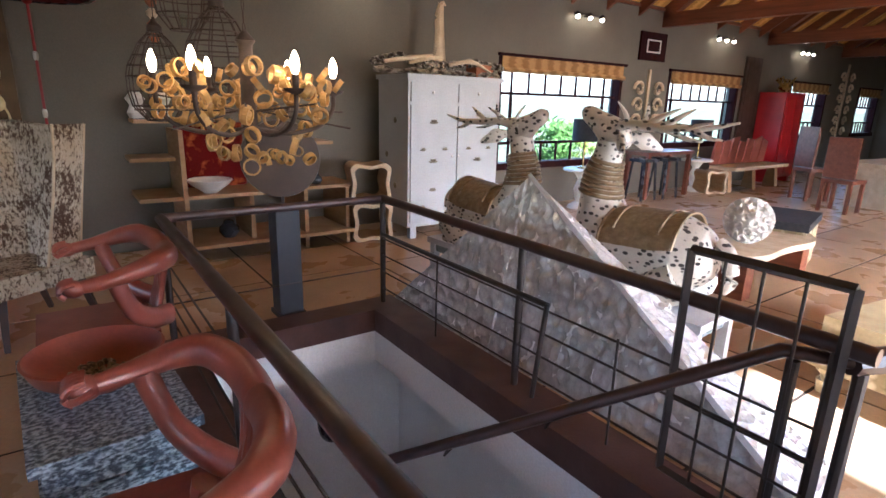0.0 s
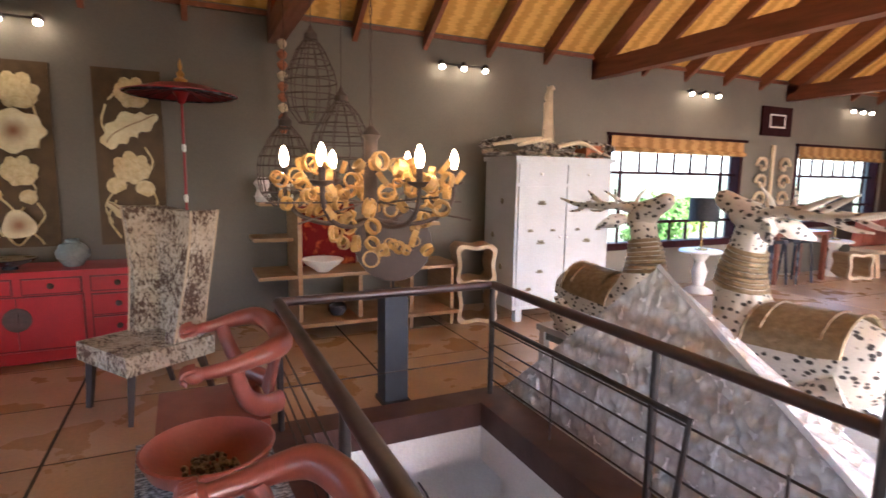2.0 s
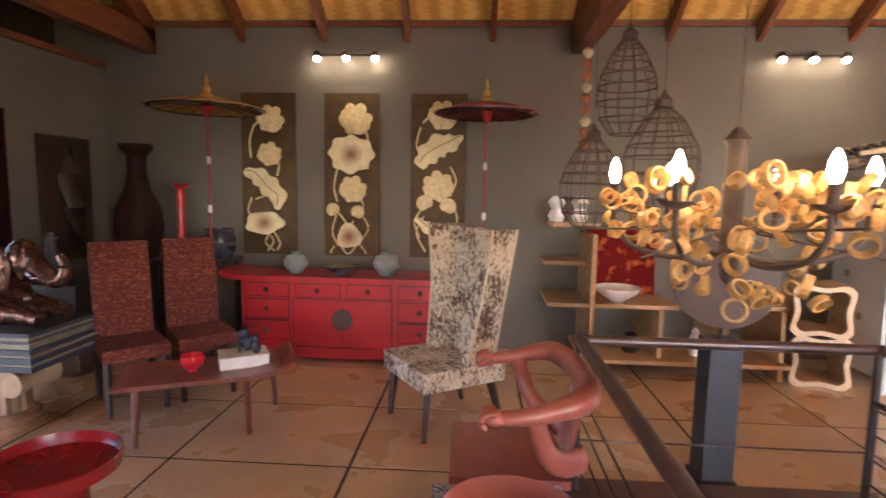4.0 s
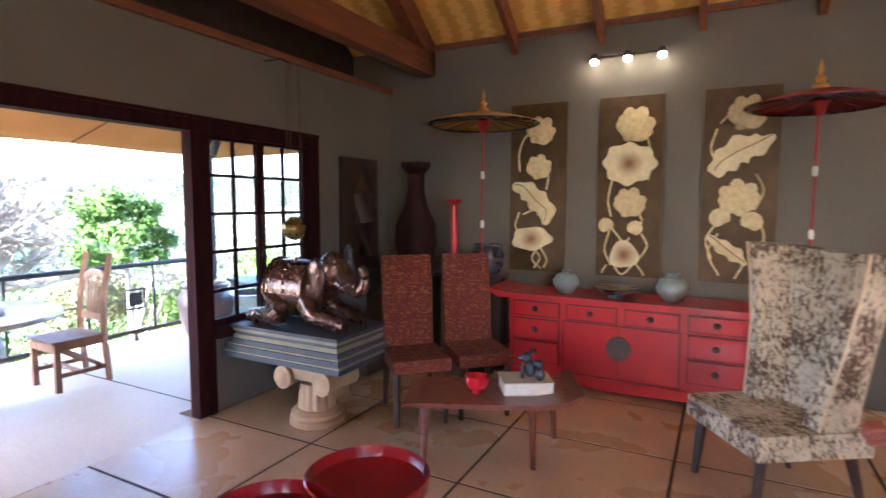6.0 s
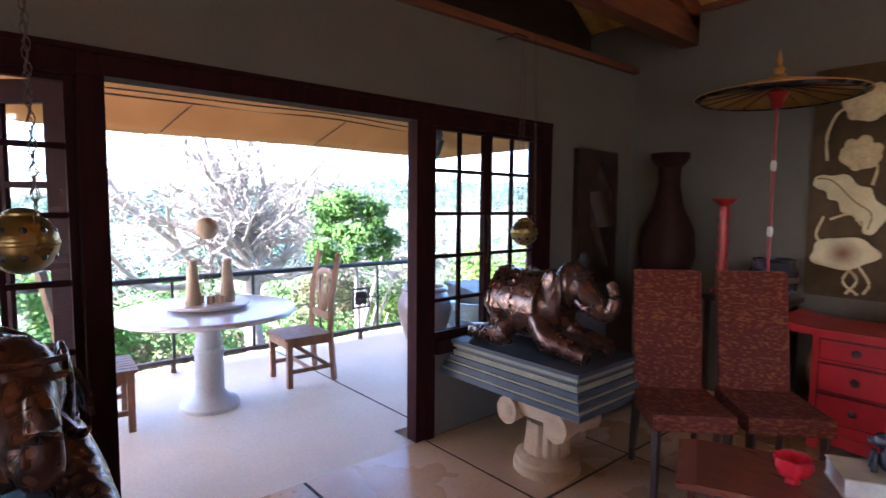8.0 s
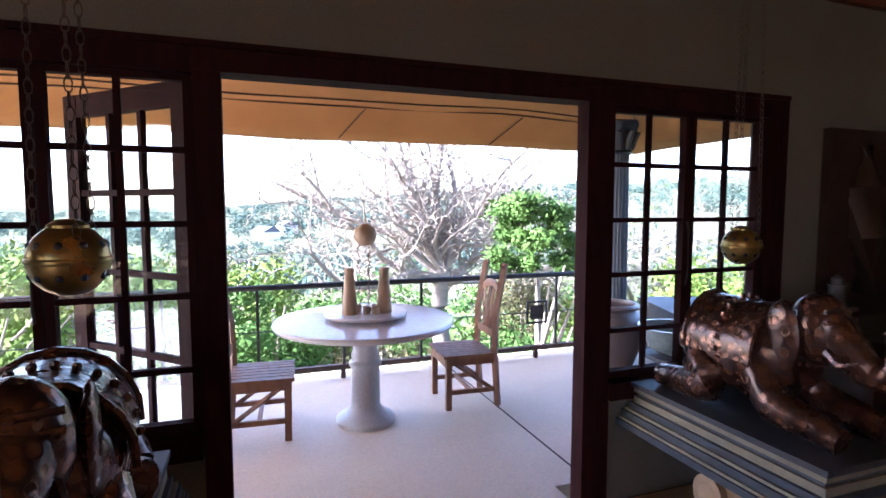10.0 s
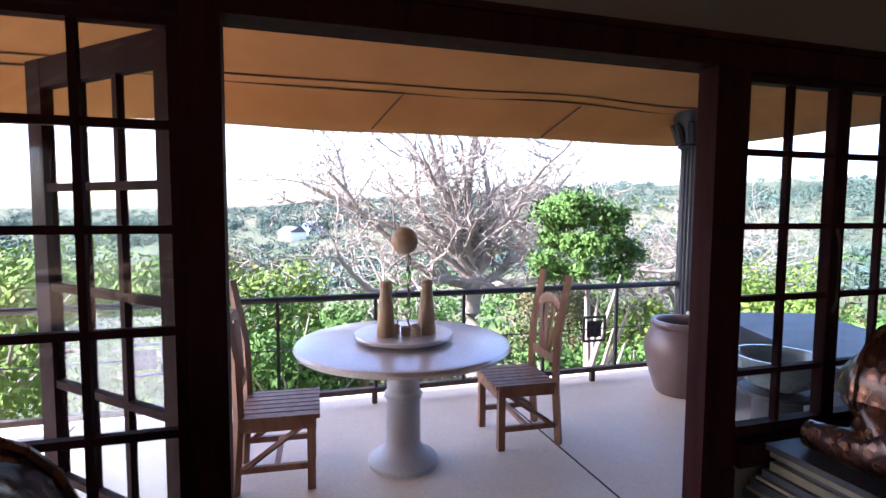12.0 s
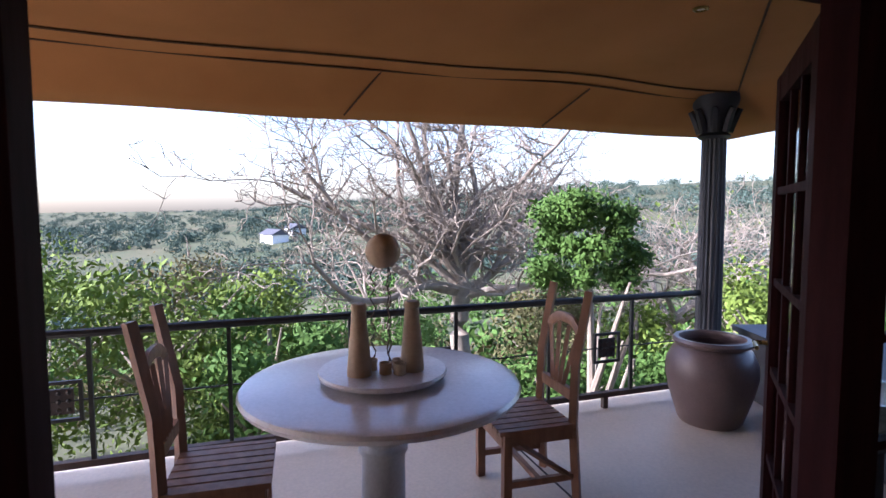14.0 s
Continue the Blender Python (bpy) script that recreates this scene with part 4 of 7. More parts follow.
def big_pot(m, s, material, label):
    p = thing("garden_pot", m, label, "pot")
    part("body", lathe(B(), [(r * s, z * s) for r, z in ((0.24, 0), (0.26, 0.03), (0.33, 0.25), (0.365, 0.42), (0.36, 0.52), (0.31, 0.63), (0.27, 0.67), (0.26, 0.66), (0.28, 0.6), (0.2, 0.1), (0.02, 0.08))], 36), material, p, smooth=True)
    part("rim", lathe(B(), [(r * s, z * s) for r, z in ((0.27, 0.665), (0.305, 0.675), (0.315, 0.70), (0.30, 0.725), (0.265, 0.725), (0.255, 0.70), (0.262, 0.66))], 36, caps=False), material, p, smooth=True)
    return p


big_pot(Matrix.Translation((-6.14, 5.36, -0.006)), 0.87, M["potclay"], "large mauve-brown glazed clay pot by the column")
big_pot(Matrix.Translation((-5.6, 0.15, -0.006)), 0.95, M["stone"], "large pale clay jar on the terrace")
pl = thing("planter", pose(-5.55, 6.22, -0.006, 0, 0, -20), "low dark concrete pond trough with a bowl", "planter")
bm = box(B(), -0.95, 0.95, -0.45, 0.5, 0, 0.52)
part("trough", bm, M["grey"], pl, bevel=0.015)
part("coping", box(B(), -0.99, 0.99, -0.49, 0.54, 0.522, 0.57), M["grey"], pl, bevel=0.01)
solo("water_bowl", lathe(B(), ((0.10, 0), (0.2, 0.06), (0.26, 0.2), (0.27, 0.22), (0.25, 0.22), (0.19, 0.08), (0.02, 0.05)), 30), M["celadon"], Matrix.Translation((-4.92, 5.02, 0.45)), "pale blue glazed bowl", "bowl", smooth=True)
solo("bowl_stand", lathe(B(), ((0.24, 0), (0.24, 0.04), (0.15, 0.08), (0.14, 0.48), (0.22, 0.52), (0.22, 0.55)), 24), M["grey"], Matrix.Translation((-4.92, 5.02, -0.006)) @ Matrix.Diagonal((1, 1, 0.83, 1)), "dark stone pedestal under a bowl", "pedestal", smooth=True)

# ---- stair railing ----
RX0, RX1, RY, RZ = 0.42, 1.90, 3.455, 0.86


def stair_rail():
    r = thing("stair_railing", Matrix(), "dark timber handrail on black iron posts round the stairwell", "railing")
    part("handrail", tube(B(), ((RX0, -1.2, RZ), (RX0, RY, RZ)), 0.032, 10), M["rail_wood"], r, smooth=True)
    part("handrail", tube(B(), ((RX0, RY, RZ), (RX1, RY, RZ)), 0.028, 10), M["rail_wood"], r, smooth=True)
    part("handrail", tube(B(), ((RX1, RY, RZ), (RX1, 0.42, RZ)), 0.030, 10), M["rail_wood"], r, smooth=True)
    for x, y in ((RX0, RY), (RX1, RY), (RX1, 1.95), (RX1, 0.52), (RX0, 1.9), (RX0, 0.4)):
        part("post", tube(B(), ((x, y, 0.05), (x, y, RZ - 0.02)), 0.021, 10), M["black_iron"], r, smooth=True)
    for z in (0.17, 0.30, 0.43, 0.56):
        part("rod", tube(B(), ((RX0 + 0.02, -1.2, z), (RX0 + 0.02, RY - 0.02, z)), 0.006, 6), M["black_iron"], r)
        part("rod", tube(B(), ((RX1 - 0.01, 0.52, z), (RX1 - 0.01, RY - 0.02, z)), 0.006, 6), M["black_iron"], r)
    part("rod", tube(B(), ((RX0, RY, 0.32), (RX1, RY, 0.32)), 0.005, 6), M["black_iron"], r)
    for y in (2.7, 1.3):
        part("baluster", tube(B(), ((RX1 - 0.02, y, 0.05), (RX1 - 0.02, y, 0.58)), 0.006, 6), M["black_iron"], r)
    # lower inner panel with a bent end
    part("inner_bar", tube(B(), ((RX1 - 0.03, RY - 0.05, 0.60), (RX1 - 0.03, 1.72, 0.60)), 0.016, 8), M["black_iron"], r, smooth=True)
    part("inner_bar", tube(B(), ((RX1 - 0.03, 1.72, 0.61), (RX1 - 0.03, 1.78, 0.06)), 0.014, 8), M["black_iron"], r, smooth=True)
    return r


stair_rail()
gate = thing("stair_gate", Matrix.Translation((RX1 - 0.04, 0, 0)), "black iron gate panel of square bars", "gate")
gy0, gy1, gz0, gz1 = 0.50, 1.02, 0.12, 1.06
for a, b in (((0, gy0, gz0), (0, gy0, gz1)), ((0, gy1, gz0), (0, gy1, gz1)), ((0, gy0, gz1), (0, gy1, gz1)), ((0, gy0, gz0), (0, gy1, gz0))):
    part("gate_frame", tube(B(), (a, b), 0.018, 4), M["black_iron"], gate)
for k in range(1, 4):
    y = gy0 + (gy1 - gy0) * k / 4
    part("bar", tube(B(), ((0, y, gz0), (0, y, gz1)), 0.006, 6), M["black_iron"], gate)
for z in (0.32, 0.46):
    part("bar", tube(B(), ((0, gy0, z), (0, gy1, z)), 0.006, 6), M["black_iron"], gate)
part("hinge", tube(B(), ((0.0, gy0, 0.84), (0.04, gy0 + 0.02, 0.84)), 0.014, 6), M["black_iron"], gate)
hr = thing("stair_handrail", Matrix(), "dark sloping handrail running down into the stairwell", "handrail")
part("rail", tube(B(), ((1.97, 0.48, 0.80), (1.88, 0.67, 0.79), (1.44, 1.36, 0.30), (1.0, 2.05, -0.19)), 0.026, 10), M["rail_wood"], hr, smooth=True)
part("end_cap", tube(B(), ((1.95, 0.50, 0.80), (2.12, 0.42, 0.80)), 0.045, 8), M["rail_wood"], hr, smooth=True)
for x, y, z in ((1.88, 0.63, 0.77), (1.97, 0.47, 0.77)):
    part("post", tube(B(), ((x, y, z), (x, y, 0.03)), 0.022, 8), M["black_iron"], hr, smooth=True)
for k in (0.45, 0.72):
    x, y, z = 1.88 - 0.88 * k, 0.67 + 1.38 * k, 0.79 - 0.98 * k
    part("bracket", tube(B(), ((x, y, z - 0.02), (x - 0.01, y + 0.02, z - 0.07), (x + 0.05, y + 0.05, z - 0.08)), 0.006, 6), M["black_iron"], hr)

# ---- silver screen and deer ----
def faceted(bm, a, b, c, n=46):
    """A triangle a, b, c as a fine mesh beaten into bosses."""
    a, b, c = Vector(a), Vector(b), Vector(c)
    nn = (b - a).cross(c - a).normalized()
    rows = []
    for i in range(n + 1):
        row = []
        for j in range(n - i + 1):
            p = a + (b - a) * (j / n) + (c - a) * (i / n)
            edge = min(i, j, n - i - j)
            d = noise.voronoi(p * 11)[0][0]
            row.append(bm.verts.new(p + nn * (0.024 * (1 - min(1, d * 1.7)) ** 0.7 if edge else 0)))
        rows.append(row)
    for i in range(n):
        for j in range(n - i):
            bm.faces.new((rows[i][j], rows[i][j + 1], rows[i + 1][j]))
            if j < n - i - 1:
                bm.faces.new((rows[i][j + 1], rows[i + 1][j + 1], rows[i + 1][j]))


bm = B()
PW, PS, PT, PN, PA_ = (2.04, 3.56, 0.002), (2.14, 0.50, 0.002), (2.66, 0.62, 0.002), (2.66, 3.50, 0.002), (2.32, 2.36, 1.14)
for a_, b_ in ((PW, PS), (PS, PT), (PT, PN), (PN, PW)):
    faceted(bm, b_, a_, PA_, 150 if a_ is PW else 30)
bmesh.ops.reverse_faces(bm, faces=bm.faces[:])
bmesh.ops.remove_doubles(bm, verts=bm.verts[:], dist=0.0004)
bmesh.ops.recalc_face_normals(bm, faces=bm.faces[:])
pyr = solo("silver_pyramid", bm, M["silver"], Matrix(), "embossed beaten-silver pyramid standing on the floor", "sculpture", smooth=True)
part("edge_strip", tube(B(), ((2.135, 0.50, 0.02), (2.315, 2.36, 1.145)), 0.018, 4), M["white_paint"], pyr, "pale metal edge strip")
part("edge_strip", tube(B(), ((2.04, 2.36, 0.01), (2.302, 2.36, 1.13)), 0.006, 4), M["silver"], pyr)


def deer(m, label):
    """Reclining spotted deer facing +x, head raised, antlers swept back; one plain figure."""
    bm = B()
    tube(bm, curve_pts(((-0.50, 0, 0.74), (-0.46, 0, 0.73), (-0.32, 0, 0.70), (-0.05, 0, 0.66), (0.20, 0, 0.68), (0.36, 0, 0.72), (0.43, 0, 0.76)), 4), lerp_list([0.06, 0.15, 0.235, 0.245, 0.24, 0.19, 0.09], 4), 20, 0.92)
    tube(bm, curve_pts(((0.24, 0, 0.74), (0.29, 0, 0.95), (0.29, 0, 1.12), (0.25, 0, 1.32)), 5), lerp_list([0.205, 0.14, 0.10, 0.09], 5), 16)
    tube(bm, curve_pts(((0.13, 0, 1.30), (0.19, 0, 1.335), (0.28, 0, 1.385), (0.37, 0, 1.44), (0.45, 0, 1.485), (0.485, 0, 1.50)), 3), lerp_list([0.03, 0.088, 0.095, 0.068, 0.055, 0.028], 3), 14, 0.9)
    for s in (-1, 1):
        tube(bm, curve_pts(((0.16, s * 0.07, 1.345), (0.10, s * 0.14, 1.32), (0.02, s * 0.22, 1.27)), 3), lerp_list([0.028, 0.058, 0.012], 3), 10, 0.45)
        tube(bm, curve_pts(((0.19, s * 0.045, 1.405), (0.08, s * 0.09, 1.43), (-0.08, s * 0.13, 1.42), (-0.25, s * 0.16, 1.42), (-0.44, s * 0.17, 1.46)), 4), lerp_list([0.030, 0.030, 0.026, 0.019, 0.006], 4), 9)
        tube(bm, curve_pts(((-0.02, s * 0.115, 1.42), (-0.12, s * 0.11, 1.48), (-0.22, s * 0.09, 1.53)), 3), lerp_list([0.022, 0.017, 0.005], 3), 8)
        tube(bm, curve_pts(((-0.18, s * 0.15, 1.415), (-0.29, s * 0.13, 1.37), (-0.38, s * 0.12, 1.36)), 3), lerp_list([0.020, 0.014, 0.005], 3), 8)
        tube(bm, curve_pts(((0.10, s * 0.085, 1.43), (0.10, s * 0.13, 1.50), (0.13, s * 0.17, 1.56)), 3), lerp_list([0.018, 0.013, 0.004], 3), 8)
        ball(bm, (0.265, s * 0.075, 1.405), 0.017, seg=8, rings=6)
        tube(bm, curve_pts(((-0.36, s * 0.14, 0.56), (-0.20, s * 0.20, 0.47), (-0.08, s * 0.21, 0.44), (-0.24, s * 0.22, 0.435), (-0.38, s * 0.21, 0.43)), 3), lerp_list([0.14, 0.10, 0.06, 0.042, 0.04], 3), 12)
        tube(bm, curve_pts(((0.24, s * 0.12, 0.56), (0.36, s * 0.15, 0.47), (0.44, s * 0.15, 0.445), (0.30, s * 0.15, 0.435), (0.16, s * 0.15, 0.43)), 3), lerp_list([0.11, 0.075, 0.05, 0.042, 0.036], 3), 12)
    tube(bm, curve_pts(((-0.50, 0, 0.82), (-0.57, 0, 0.74), (-0.59, 0, 0.60), (-0.57, 0, 0.52)), 3), lerp_list([0.03, 0.045, 0.045, 0.012], 3), 10)
    plain = len(bm.faces)
    # gilt saddle cloth with raised borders, and a collar of rings
    def cloth(xs, deg, off):
        rings = []
        for x in xs:
            ra = 0.245 + off - 0.10 * max(0.0, -0.2 - x)
            rings.append([bm.verts.new((x, (ra * 0.92 + 0.004) * math.sin(a), 0.665 - 0.06 * x + ra * math.cos(a) + (0.018 if x < -0.25 else 0.0))) for a in [radians(-deg + deg * k / 8) for k in range(17)]])
        for a, b in zip(rings, rings[1:]):
            for k in range(16):
                bm.faces.new((a[k], b[k], b[k + 1], a[k + 1]))
        return rings
    cloth((-0.34, -0.22, -0.1, 0.02, 0.14), 78, 0.012)
    cloth((-0.24, -0.14, -0.04, 0.05), 56, 0.020)
    for xs, deg, off in ((-0.34, 78, 0.014), (0.14, 78, 0.014), (-0.24, 56, 0.022), (0.05, 56, 0.022)):
        ra = 0.245 + off - 0.10 * max(0.0, -0.2 - xs)
        tube(bm, [(xs, ra * 0.93 * math.sin(a), 0.665 - 0.06 * xs + ra * math.cos(a) + (0.018 if xs < -0.25 else 0.0)) for a in [radians(-deg + deg * k / 8) for k in range(17)]], 0.009, 6)
    for k in range(8):
        z = 0.98 + 0.03 * k
        tube(bm, [(0.292 - 0.008 * max(0, k - 4) + (0.140 - 0.006 * k) * math.cos(w), (0.140 - 0.006 * k) * math.sin(w), z + 0.02 * math.cos(w)) for w in [2 * math.pi * i / 18 for i in range(19)]], 0.0145, 6, caps=False)
    ob = solo("deer_statue", bm, M["deer"], m, label, "statue", "deer pair", smooth=True)
    ob.data.materials.append(M["saddle"])
    for p in ob.data.polygons:
        p.material_index = 1 if p.index >= plain else 0
    return ob


M["saddle"] = mat("gilt_saddle", (0.31, 0.23, 0.13), (0.19, 0.13, 0.07), 0.42, metal=0.35, scale=24, bump=0.6)


def deer_bench(m):
    b = thing("low_bench", m, "low white painted bench carrying a silver deer", "bench", "deer benches")
    part("top", box(B(), -0.60, 0.54, -0.25, 0.25, 0.345, 0.395), M["white_paint"], b, bevel=0.008)
    part("apron", box(B(), -0.55, 0.49, -0.21, 0.21, 0.27, 0.343), M["celadon"], b, "pale blue apron")
    for x in (-0.55, 0.49):
        for y in (-0.2, 0.2):
            part("leg", box(B(), x - 0.03, x + 0.03, y - 0.03, y + 0.03, 0, 0.343), M["white_paint"], b, bevel=0.004)
    return b


bench_ = deer_bench(pose(2.98, 2.02, 0, 0, 0, 94))
copy_thing(bench_, pose(2.88, 3.30, 0, 0, 0, -86))
deer(pose(2.98, 2.02, 0.0, 0, 0, 94) @ Matrix.Diagonal((1.03, 1.0, 1.02, 1)), "silver spotted deer statue with antlers and gilt saddle cloth")
deer(pose(2.86, 3.30, 0.0, 0, 0, -86) @ Matrix.Diagonal((1.0, 0.95, 1.0, 1)), "silver spotted deer statue looking over the stair rail")

# ---- chandelier ----
ch = thing("chandelier", Matrix.Translation((0.72, 2.56, 0)), "iron chandelier hung with horn rings and lit candle bulbs", "chandelier")
part("hub", lathe(B(), ((0.01, 1.32), (0.025, 1.34), (0.035, 1.45), (0.03, 1.78), (0.045, 1.80), (0.012, 1.84)), 12), M["rust"], ch, smooth=True)
bm = B()
for k in range(46):
    z = 1.85 + k * 0.048
    mm = Matrix.Translation((0, 0, z)) @ pose(0, 0, 0, 90, 0, 90 * (k % 2)) @ Matrix.Diagonal((0.6, 1, 1, 1))
    pts = [mm @ Vector((0.009 * math.cos(a), 0.027 * math.sin(a), 0)) for a in [2 * math.pi * i / 8 for i in range(9)]]
    tube(bm, pts, 0.002, 4, caps=False)
part("chain", bm, M["rust"], ch)
for k in range(6):
    a = 2 * math.pi * k / 6 + 0.75
    pts = curve_pts([(r * math.cos(a), r * math.sin(a), z) for r, z in ((0.03, 1.42), (0.16, 1.40), (0.30, 1.43), (0.37, 1.50), (0.38, 1.58))], 4)
    arm = part("arm", tube(B(), pts, 0.010, 8), M["rust"], ch, smooth=True)
    x, y = 0.38 * math.cos(a), 0.38 * math.sin(a)
    part("drip_pan", lathe(B(), ((0.012, 1.575), (0.045, 1.59), (0.05, 1.60), (0.012, 1.60)), 14, Matrix.Translation((x, y, 0))), M["rust"], arm, smooth=True)
    part("candle_tube", lathe(B(), ((0.014, 1.60), (0.014, 1.655)), 10, Matrix.Translation((x, y, 0))), M["rust"], arm)
    part("bulb", lathe(B(), ((0.009, 1.655), (0.016, 1.672), (0.019, 1.692), (0.016, 1.715), (0.007, 1.738), (0.003, 1.745)), 12, Matrix.Translation((x, y, 0))), M["bulb"], arm, "lit candle bulb", smooth=True)
rnd = random.Random(8)
ring_meshes = []
for r in (0.026, 0.032, 0.038):
    me = bmesh.new()
    lathe(me, ((r, -0.012), (r * 0.99, 0.012), (r * 0.80, 0.012), (r * 0.80, -0.012), (r, -0.012)), 14, caps=False)
    ob = part("ring", me, M["horn"], ch)
    ring_meshes.append(ob.data)
    ob.matrix_basis = pose(rnd.uniform(-0.2, 0.2), rnd.uniform(-0.2, 0.2), 1.5, 90, 20, 30)
    ob["label"] = "pale horn ring"
for k in range(120):
    ob = new("ring", ring_meshes[k % 3])
    ob.parent = ch
    a = rnd.uniform(0, 6.28)
    if k < 94:
        z = rnd.uniform(1.44, 1.68)
        rr = (0.08 + 0.34 * rnd.random() ** 0.7)
    else:
        z = rnd.uniform(1.26, 1.44)
        rr = rnd.uniform(0.05, 0.27)
    ob.matrix_basis = pose(rr * math.cos(a), rr * math.sin(a), z, rnd.uniform(50, 130), rnd.uniform(-30, 30), rnd.uniform(0, 180))
for k in range(10):
    a = 2 * math.pi * k / 10
    part("twig", tube(B(), ((0.05 * math.cos(a), 0.05 * math.sin(a), 1.5), (0.46 * math.cos(a), 0.46 * math.sin(a), 1.50 + 0.07 * math.sin(3 * a))), 0.004, 5), M["rust"], ch)

# ---- disc on a plinth, shelves, cube stools, wardrobe ----
pd = thing("disc_sculpture", Matrix.Translation((1.24, 3.72, 0)), "dark carved wooden disc on a tall blue-black plinth", "sculpture")
part("plinth", box(B(), -0.085, 0.085, -0.085, 0.085, 0.03, 0.82), M["navy"], pd, bevel=0.004)
part("foot", box(B(), -0.10, 0.10, -0.10, 0.10, 0, 0.03), M["navy"], pd)
part("pin", tube(B(), ((0, 0, 0.82), (0, 0, 0.90)), 0.012, 8), M["black_iron"], pd)
disc = pose(0, 0, 1.15, 90, 0, -18)
part("disc", lathe(B(), ((0.01, -0.05), (0.06, -0.045), (0.075, -0.03), (0.20, -0.03), (0.265, -0.022), (0.27, 0), (0.265, 0.022), (0.05, 0.03), (0.01, 0.03)), 44, disc), M["darkwood"], pd, "dark grooved wooden disc", smooth=True)
part("boss", lathe(B(), ((0.06, -0.06), (0.075, -0.05), (0.055, -0.045), (0.01, -0.047)), 24, disc, caps=False), M["darkwood"], pd, smooth=True)

SX, SY = 0.82, 5.32
sh = thing("shelf_unit", Matrix.Translation((SX, SY, 0)), "honey-coloured open plank shelf unit against the wall", "shelf")
for x0, x1, z, y0 in ((0, 1.75, 0.14, 0.0), (-0.30, 0.85, 0.60, 0.15), (1.15, 1.85, 0.62, 0.15), (-0.32, 0.1, 0.95, 0.35), (1.2, 1.65, 1.08, 0.3), (-0.25, 0.2, 1.30, 0.4)):
    part("board", box(B(), x0, x1, y0, 0.78, z, z + 0.035), M["honey"], sh, bevel=0.003)
for x, z0, z1 in ((0.06, 0.0, 1.25), (0.66, 0.175, 0.60), (1.22, 0.0, 1.08), (1.70, 0.0, 0.62)):
    part("upright", box(B(), x, x + 0.04, 0.1, 0.74, z0, z1), M["honey"], sh, bevel=0.003)
pp = thing("poster", pose(1.28, 5.98, 0.62, -6, 0, 0), "red and orange painted floral picture leaning on the shelf", "picture")
part("board", box(B(), -0.33, 0.33, 0, 0.02, 0.02, 0.68), M["redpaint"], pp)
bw = thing("ribbed_bowl", Matrix.Translation((1.16, 5.62, 0.635)), "white ribbed ceramic bowl on the shelf", "bowl")
bm = B()
lathe(bm, ((0.06, 0), (0.07, 0.012), (0.17, 0.085), (0.205, 0.13), (0.20, 0.135), (0.16, 0.09), (0.02, 0.03)), 40)
for v in bm.verts:
    a = math.atan2(v.co.y, v.co.x)
    k = 1 + 0.03 * math.cos(20 * a)
    v.co.x *= k
    v.co.y *= k
part("bowl", bm, M["ceramic"], bw, smooth=True)
for x, y, z, r, h, mm, nm, lab in ((1.30, 5.6, 0.175, 0.10, 0.16, "black", "teapot", "dark round pot on the lowest shelf"), (1.85, 5.55, 0.175, 0.06, 0.22, "ceramic", "jar", "white striped jar on the lowest shelf"), (2.25, 5.6, 0.657, 0.07, 0.10, "black", "bowl", "small black bowl on the shelf"), (2.15, 5.8, 1.117, 0.09, 0.06, "darkwood", "carving", "small dark carved ornament on the shelf")):
    t = thing(nm, Matrix.Translation((x, y, z)), lab, nm)
    part("body", lathe(B(), ((r * 0.6, 0), (r, h * 0.35), (r * 0.95, h * 0.65), (r * 0.5, h * 0.9), (r * 0.55, h)), 20), M[mm], t, smooth=True)
    part("lid", lathe(B(), ((r * 0.55, h), (r * 0.4, h * 1.08), (r * 0.1, h * 1.16)), 16), M[mm], t, smooth=True)
for k in range(2):
    jr = thing("carved_ornament", Matrix.Translation((0.62 + 0.22 * k, 5.86, 1.34)), "small pale carved ornament on a shelf", "ornament")
    part("body", lathe(B(), ((0.06, 0), (0.08, 0.05), (0.05, 0.12), (0.085, 0.18), (0.04, 0.24)), 12), M["ceramic"], jr, smooth=True)
    part("foot", lathe(B(), ((0.07, -0.005), (0.07, 0.0)), 12), M["darkwood"], jr)


def wavy_cube(m, lab):
    c = thing("wavy_stool", m, lab, "stool", "stacked cube stools")
    n, o, i = 48, [], []
    for k in range(n):
        a = 2 * math.pi * k / n
        sq = 1 / max(abs(math.cos(a)), abs(math.sin(a)))
        w = 0.22 * min(sq, 1.24) * (1 - 0.07 * math.cos(4 * a))
        o.append((w * math.cos(a), w * math.sin(a) * 0.98 + 0.22))
        i.append((w * 0.80 * math.cos(a), w * 0.80 * math.sin(a) * 0.98 + 0.22))
    def shell(outer, inner, y0, y1):
        bm = B()
        A = [[bm.verts.new((x, y, z)) for x, z in ring] for y in (y0, y1) for ring in (outer, inner)]
        for k in range(n):
            j = (k + 1) % n
            bm.faces.new((A[0][k], A[0][j], A[1][j], A[1][k])), bm.faces.new((A[2][k], A[3][k], A[3][j], A[2][j]))
            bm.faces.new((A[0][k], A[2][k], A[2][j], A[0][j])), bm.faces.new((A[1][k], A[1][j], A[3][j], A[3][k]))
        return bm
    part("face_rim", shell(o, i, -0.19, -0.15), M["limed"], c, "pale limed front edge", smooth=True)
    part("shell", shell([(x * 0.985, (z - 0.22) * 0.985 + 0.22) for x, z in o], i, -0.15, 0.20), M["honey"], c, smooth=True)
    return c


